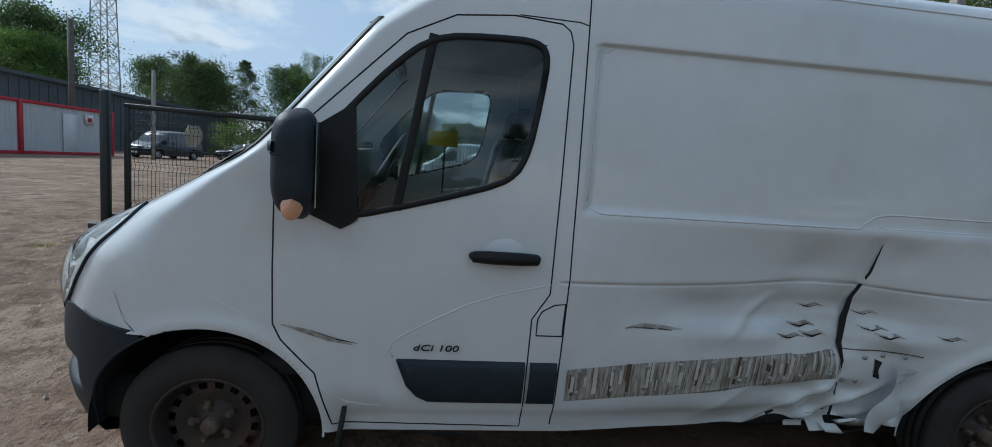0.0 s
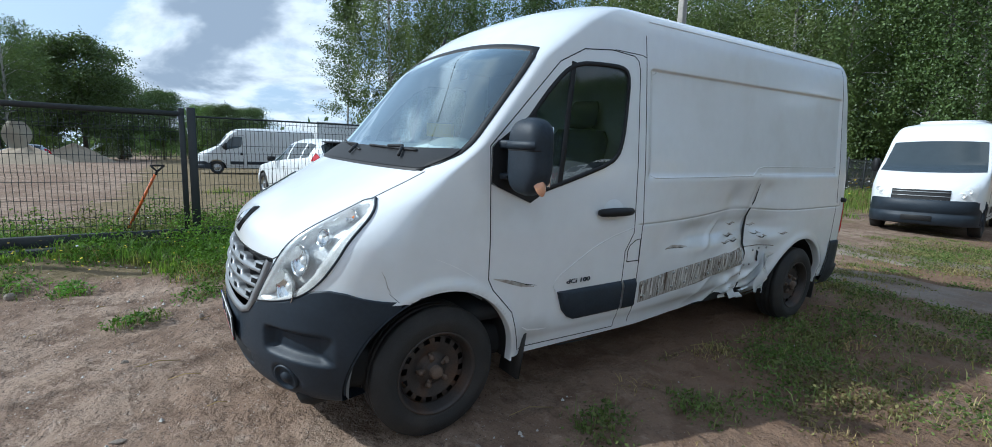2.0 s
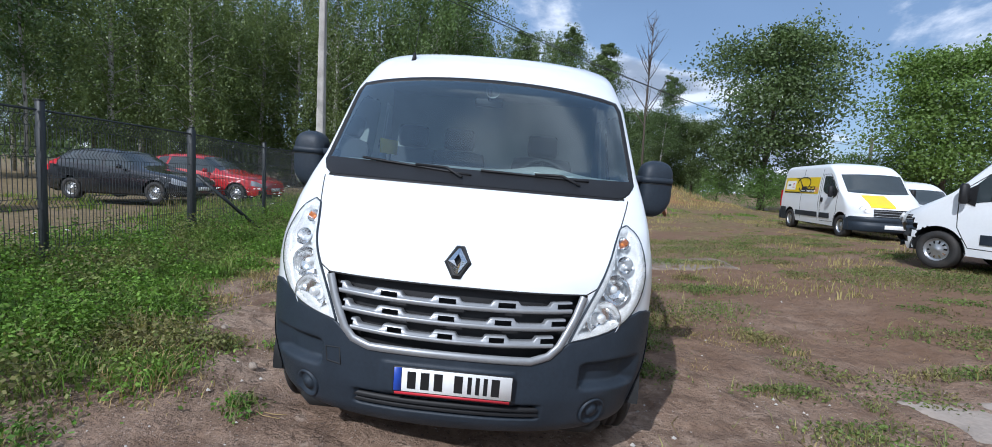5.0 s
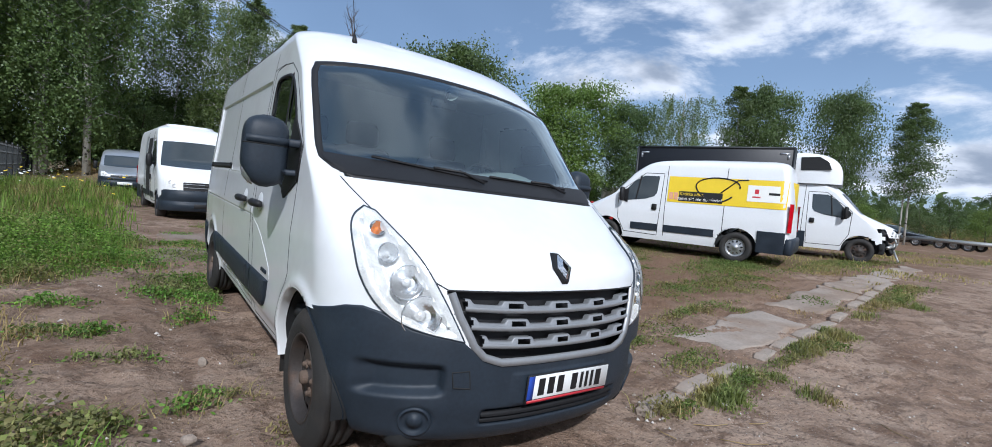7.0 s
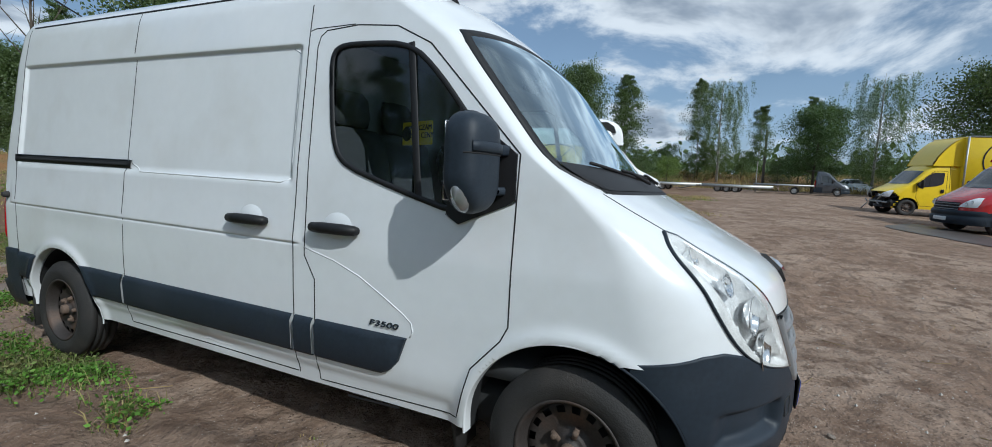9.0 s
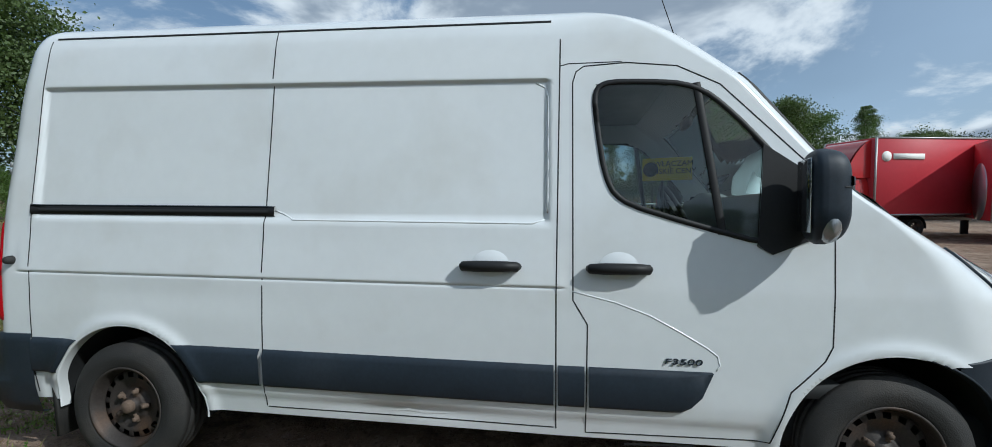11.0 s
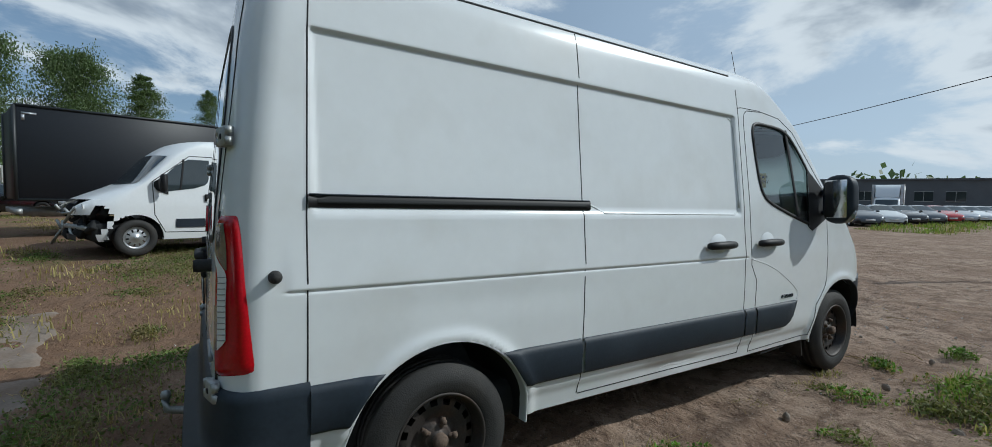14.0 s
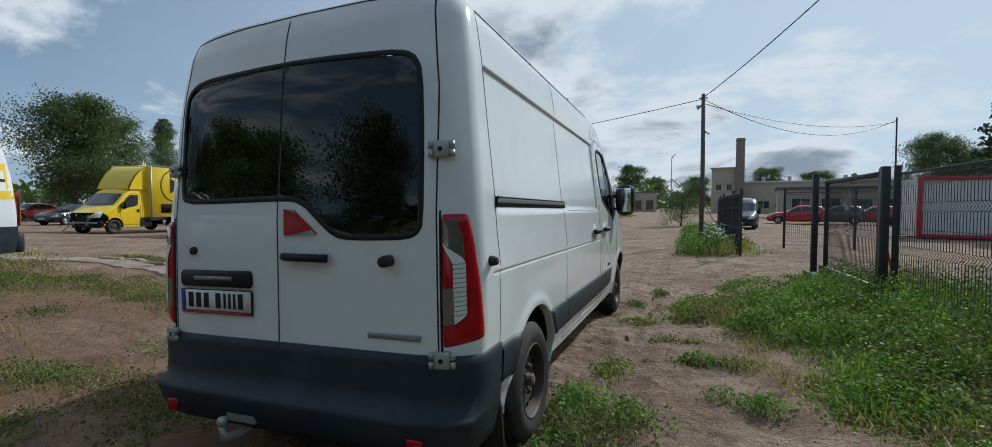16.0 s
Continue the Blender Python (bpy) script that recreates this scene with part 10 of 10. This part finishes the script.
blades("mat_grass", "short green grass in the weed mats", not_under_van(np.concatenate(bl)), 0.05, 0.15, 0.0035, M["olive"], 73, 1.2)

# flowers in the weeds
def flowers(n, x0, x1, y0, y1, hlo, hhi, seed, rad, mt, label):
    g = Geo()
    rr = random.Random(seed)
    for _ in range(n):
        x, y = rr.uniform(x0, x1), rr.uniform(y0, y1)
        z = gz(x, y) + rr.uniform(hlo, hhi)
        r = rad * rr.uniform(0.6, 1.3)
        tx, ty = rr.uniform(-0.4, 0.4), rr.uniform(-0.4, 0.4)
        g.add([(x, y, z + r * 0.1)] + [(x + r * math.cos(a), y + r * math.sin(a), z + r * (tx * math.cos(a) + ty * math.sin(a))) for a in (0, 1.05, 2.1, 3.14, 4.2, 5.24)], [(0, i + 1, (i + 1) % 6 + 1) for i in range(6)])
    tagged(new("wild_flowers", g.mesh("wild_flowers", M[mt])), label, "flowers", kind="stuff")


flowers(260, 2.2, 3.2, 8.0, 13.5, 0.3, 0.7, 1, 0.03, "petal", "white umbels in the road verge")
flowers(160, 3.6, 7.0, -22, -6, 0.4, 0.75, 2, 0.035, "petal", "white umbels in the long grass")
flowers(16, 3.2, 5.0, -3.0, 2.8, 0.12, 0.4, 3, 0.016, "petal", "small white flowers by the fence")
flowers(130, 2.7, 4.0, 0.6, 3.2, 0.06, 0.2, 4, 0.010, "petal_y", "small yellow flowers below the gate")
flowers(60, 2.0, 6.0, -26, -12, 0.4, 0.8, 5, 0.04, "petal_y", "yellow flowers near the birches")

# stones and litter
def stone(name, label, x, y, sx, sy, sz, seed, mt="stone", group="loose stones"):
    rr = np.random.RandomState(seed)
    rows = []
    for t in np.linspace(0, math.pi, 6):
        rows.append([(sx * math.sin(t) * math.cos(a) * (1 + 0.18 * math.sin(3 * a + seed)), sy * math.sin(t) * math.sin(a) * (1 + 0.15 * math.cos(2 * a + seed)), sz * math.cos(t) * (1 + 0.1 * math.sin(a * 2))) for a in np.linspace(0, 2 * math.pi, 10)])
    ob = new(name, Geo().grid(rows).mesh(name, M[mt], False))
    ob.matrix_basis = pose(x, y, gz(x, y) + sz * 0.1, 0, 0, seed * 40) @ Matrix.Diagonal((0.36, 0.4, 0.9, 1))
    return tagged(ob, label, "stone", group)


for k, (x, y, sx, sy, sz) in enumerate(((-0.55, 1.12, 0.08, 0.05, 0.014), (-0.28, 1.32, 0.10, 0.04, 0.012), (0.02, 1.5, 0.08, 0.04, 0.012), (-1.35, 0.25, 0.05, 0.03, 0.012), (-1.15, -0.15, 0.05, 0.03, 0.012), (1.25, -1.32, 0.05, 0.09, 0.04), (1.2, -0.75, 0.05, 0.04, 0.03), (2.4, 2.2, 0.12, 0.08, 0.04), (1.95, -0.8, 0.09, 0.05, 0.04), (1.35, 0.9, 0.06, 0.04, 0.03), (0.65, 1.35, 0.06, 0.04, 0.02), (-0.9, 2.5, 0.06, 0.04, 0.03), (1.4, -0.2, 0.1, 0.05, 0.03))):
    stone("stone", "pale flat stone half sunk in the dirt", x, y, sx, sy, sz, k + 1)
g = Geo()
rr = random.Random(12)
for _ in range(2600):
    x, y = rr.gauss(0.2, 2.6), rr.gauss(1.2, 3.0)
    if abs(x) < 1.0 and -4.5 < y < 0.8:
        continue
    r = 0.004 + 0.014 * rr.random() ** 4
    z = gz(x, y) + 0.002
    g.add([(x - r, y, z), (x, y - r * 0.8, z), (x + r, y, z), (x, y + r * 0.9, z), (x + r * 0.2, y, z + r)], [(0, 1, 4), (1, 2, 4), (2, 3, 4), (3, 0, 4)])
tagged(new("gravel", g.mesh("gravel", M["pebble"], False)), "scattered small pebbles on the dirt", "gravel", kind="stuff")
g = Geo()
for _ in range(140):
    x, y = rr.gauss(0.3, 2.2), rr.gauss(-0.5, 3.0)
    if abs(x) < 1.0 and -4.5 < y < 0.8:
        continue
    a, ln = rr.uniform(0, 3.14), rr.uniform(0.06, 0.3)
    z = gz(x, y) + 0.012
    g.tube([(x, y, z), (x + ln * 0.5 * math.cos(a), y + ln * 0.5 * math.sin(a), z + 0.006), (x + ln * math.cos(a + 0.3), y + ln * math.sin(a + 0.3), z)], 0.003, 4)
tagged(new("dry_twigs", g.mesh("dry_twigs", M["dry_grass"])), "dry straw and twigs on the dirt", "twigs", kind="stuff")

# worn concrete slabs set in the ground beside the van, with a broken kerb edge
SLABS = [((-3.1, -0.62), (-3.1, 0.12), (-5.0, 0.02), (-5.1, -0.70)), ((-5.5, -0.76), (-5.7, -0.10), (-7.5, -0.20), (-7.6, -0.80)), ((-7.66, -0.80), (-7.58, -0.22), (-10.5, -0.5), (-10.5, -1.02)), ((-10.6, -1.02), (-10.6, -0.5), (-14.2, -0.9), (-14.5, -1.4)), ((1.6, -5.2), (-2.4, -5.6), (-2.3, -6.9), (1.5, -6.5)), ((-2.6, -5.7), (-4.6, -5.9), (-4.5, -7.1), (-2.5, -6.9)), ((1.4, -7.6), (-1.6, -7.9), (-1.5, -9.0), (1.4, -8.7))]
for k, q in enumerate(SLABS):
    n = 26
    rr2 = random.Random(k)
    rows = []
    for i in range(n + 1):
        row = []
        for j in range(n + 1):
            u, v2 = i / n, j / n
            a = Vector(q[0]).lerp(Vector(q[1]), v2)
            b = Vector(q[3]).lerp(Vector(q[2]), v2)
            p = a.lerp(b, u)
            e = min(u, 1 - u, v2, 1 - v2) * n
            # crumbled rim, and a top that dips under the dust in places
            x, y = p.x + 0.05 * math.sin(5.3 * p.y + 2.1 * p.x + k), p.y + 0.05 * math.sin(6.1 * p.x + k) + 0.02 * math.sin(17 * p.x)
            if e < 0.5:
                x, y = x + rr2.uniform(-0.03, 0.03), y + rr2.uniform(-0.03, 0.03)
            dip = 0.022 * max(0.0, math.sin(2.3 * x + 1.7 * k) * math.sin(5.1 * y + 1.3 * x + k))
            row.append((x, y, gz(x, y) + (0.026 - dip if e >= 0.5 else -0.03) + rr2.uniform(-0.003, 0.003)))
        rows.append(row)
    ob = new("pavement", Geo().grid(rows, flip=True).mesh("pavement", M["slab" if k < 4 else "slab_dark"]))
    tagged(ob, "worn dusty concrete slab sunk in the dirt", "slab", kind="structure")
KERB = ([-13.2, -7.6, -5.1, -4.06, -3.2, -2.5, -1.9, -1.2], [-0.71, -0.13, 0.16, 0.18, 0.25, 0.30, 0.37, 0.50])
xk = -1.12
for k in range(13):
    rr2 = random.Random(k + 40)
    ln = rr2.uniform(0.42, 0.72)
    xa, xb = xk, xk - ln
    xk = xb - (0.03 if k not in (2, 7) else 0.35)
    ya, yb = np.interp([xa, xb], *KERB)
    # a broken bar: each end sheared, the top worn hollow
    rows = []
    for t in np.linspace(0, 1, 7):
        wv = 0.055 + 0.010 * rr2.random()
        top = 0.040 + 0.012 * rr2.random() - (0.03 if t in (0, 1) else 0)
        rows.append([(ln * (t - 0.5) + rr2.uniform(-0.012, 0.012), yy, zz) for yy, zz in ((-wv, -0.12), (-wv, top - 0.012), (-wv + 0.014, top), (wv - 0.014, top - 0.004), (wv, top - 0.016), (wv, -0.12))])
    rows = [[(r[2][0], 0, -0.12)] * 6 if i in (0, 8) else r for i, r in enumerate([rows[0]] + rows + [rows[-1]])]
    kb = new("kerb_stone", Geo().grid(rows, flip=True).mesh("kerb_stone", M["slab"], False))
    xm, ym = (xa + xb) / 2, float(ya + yb) / 2
    kb.matrix_basis = pose(xm, ym, gz(xm, ym), rr2.uniform(-4, 4), rr2.uniform(-1.5, 1.5), math.degrees(math.atan2(ya - yb, xa - xb)) + rr2.uniform(-2, 2))
    tagged(kb, "broken concrete kerb stone in weeds", "kerb", "old kerb")
# dark patch laid on the road as the painted shadow of a truck
for k, (x, y, rx, ry) in enumerate(((-13.5, 5.6, 2.6, 0.9),)):
    rows = []
    for t in (0.02, 0.5, 0.85, 1.0):
        rows.append([(x + rx * t * math.cos(a) * (1 + 0.2 * math.sin(3 * a + k)), y + ry * t * math.sin(a) * (1 + 0.2 * math.cos(4 * a)), 0) for a in np.linspace(0, 2 * math.pi, 30)])
    rows = [[(p[0], p[1], gz(p[0], p[1]) + 0.015) for p in r] for r in rows]
    ob = new("puddle", Geo().grid(rows).mesh("puddle", M["truck_shadow"]))
    tagged(ob, "dark patch painted as a truck's shadow on the dirt road", "puddle", kind="structure")
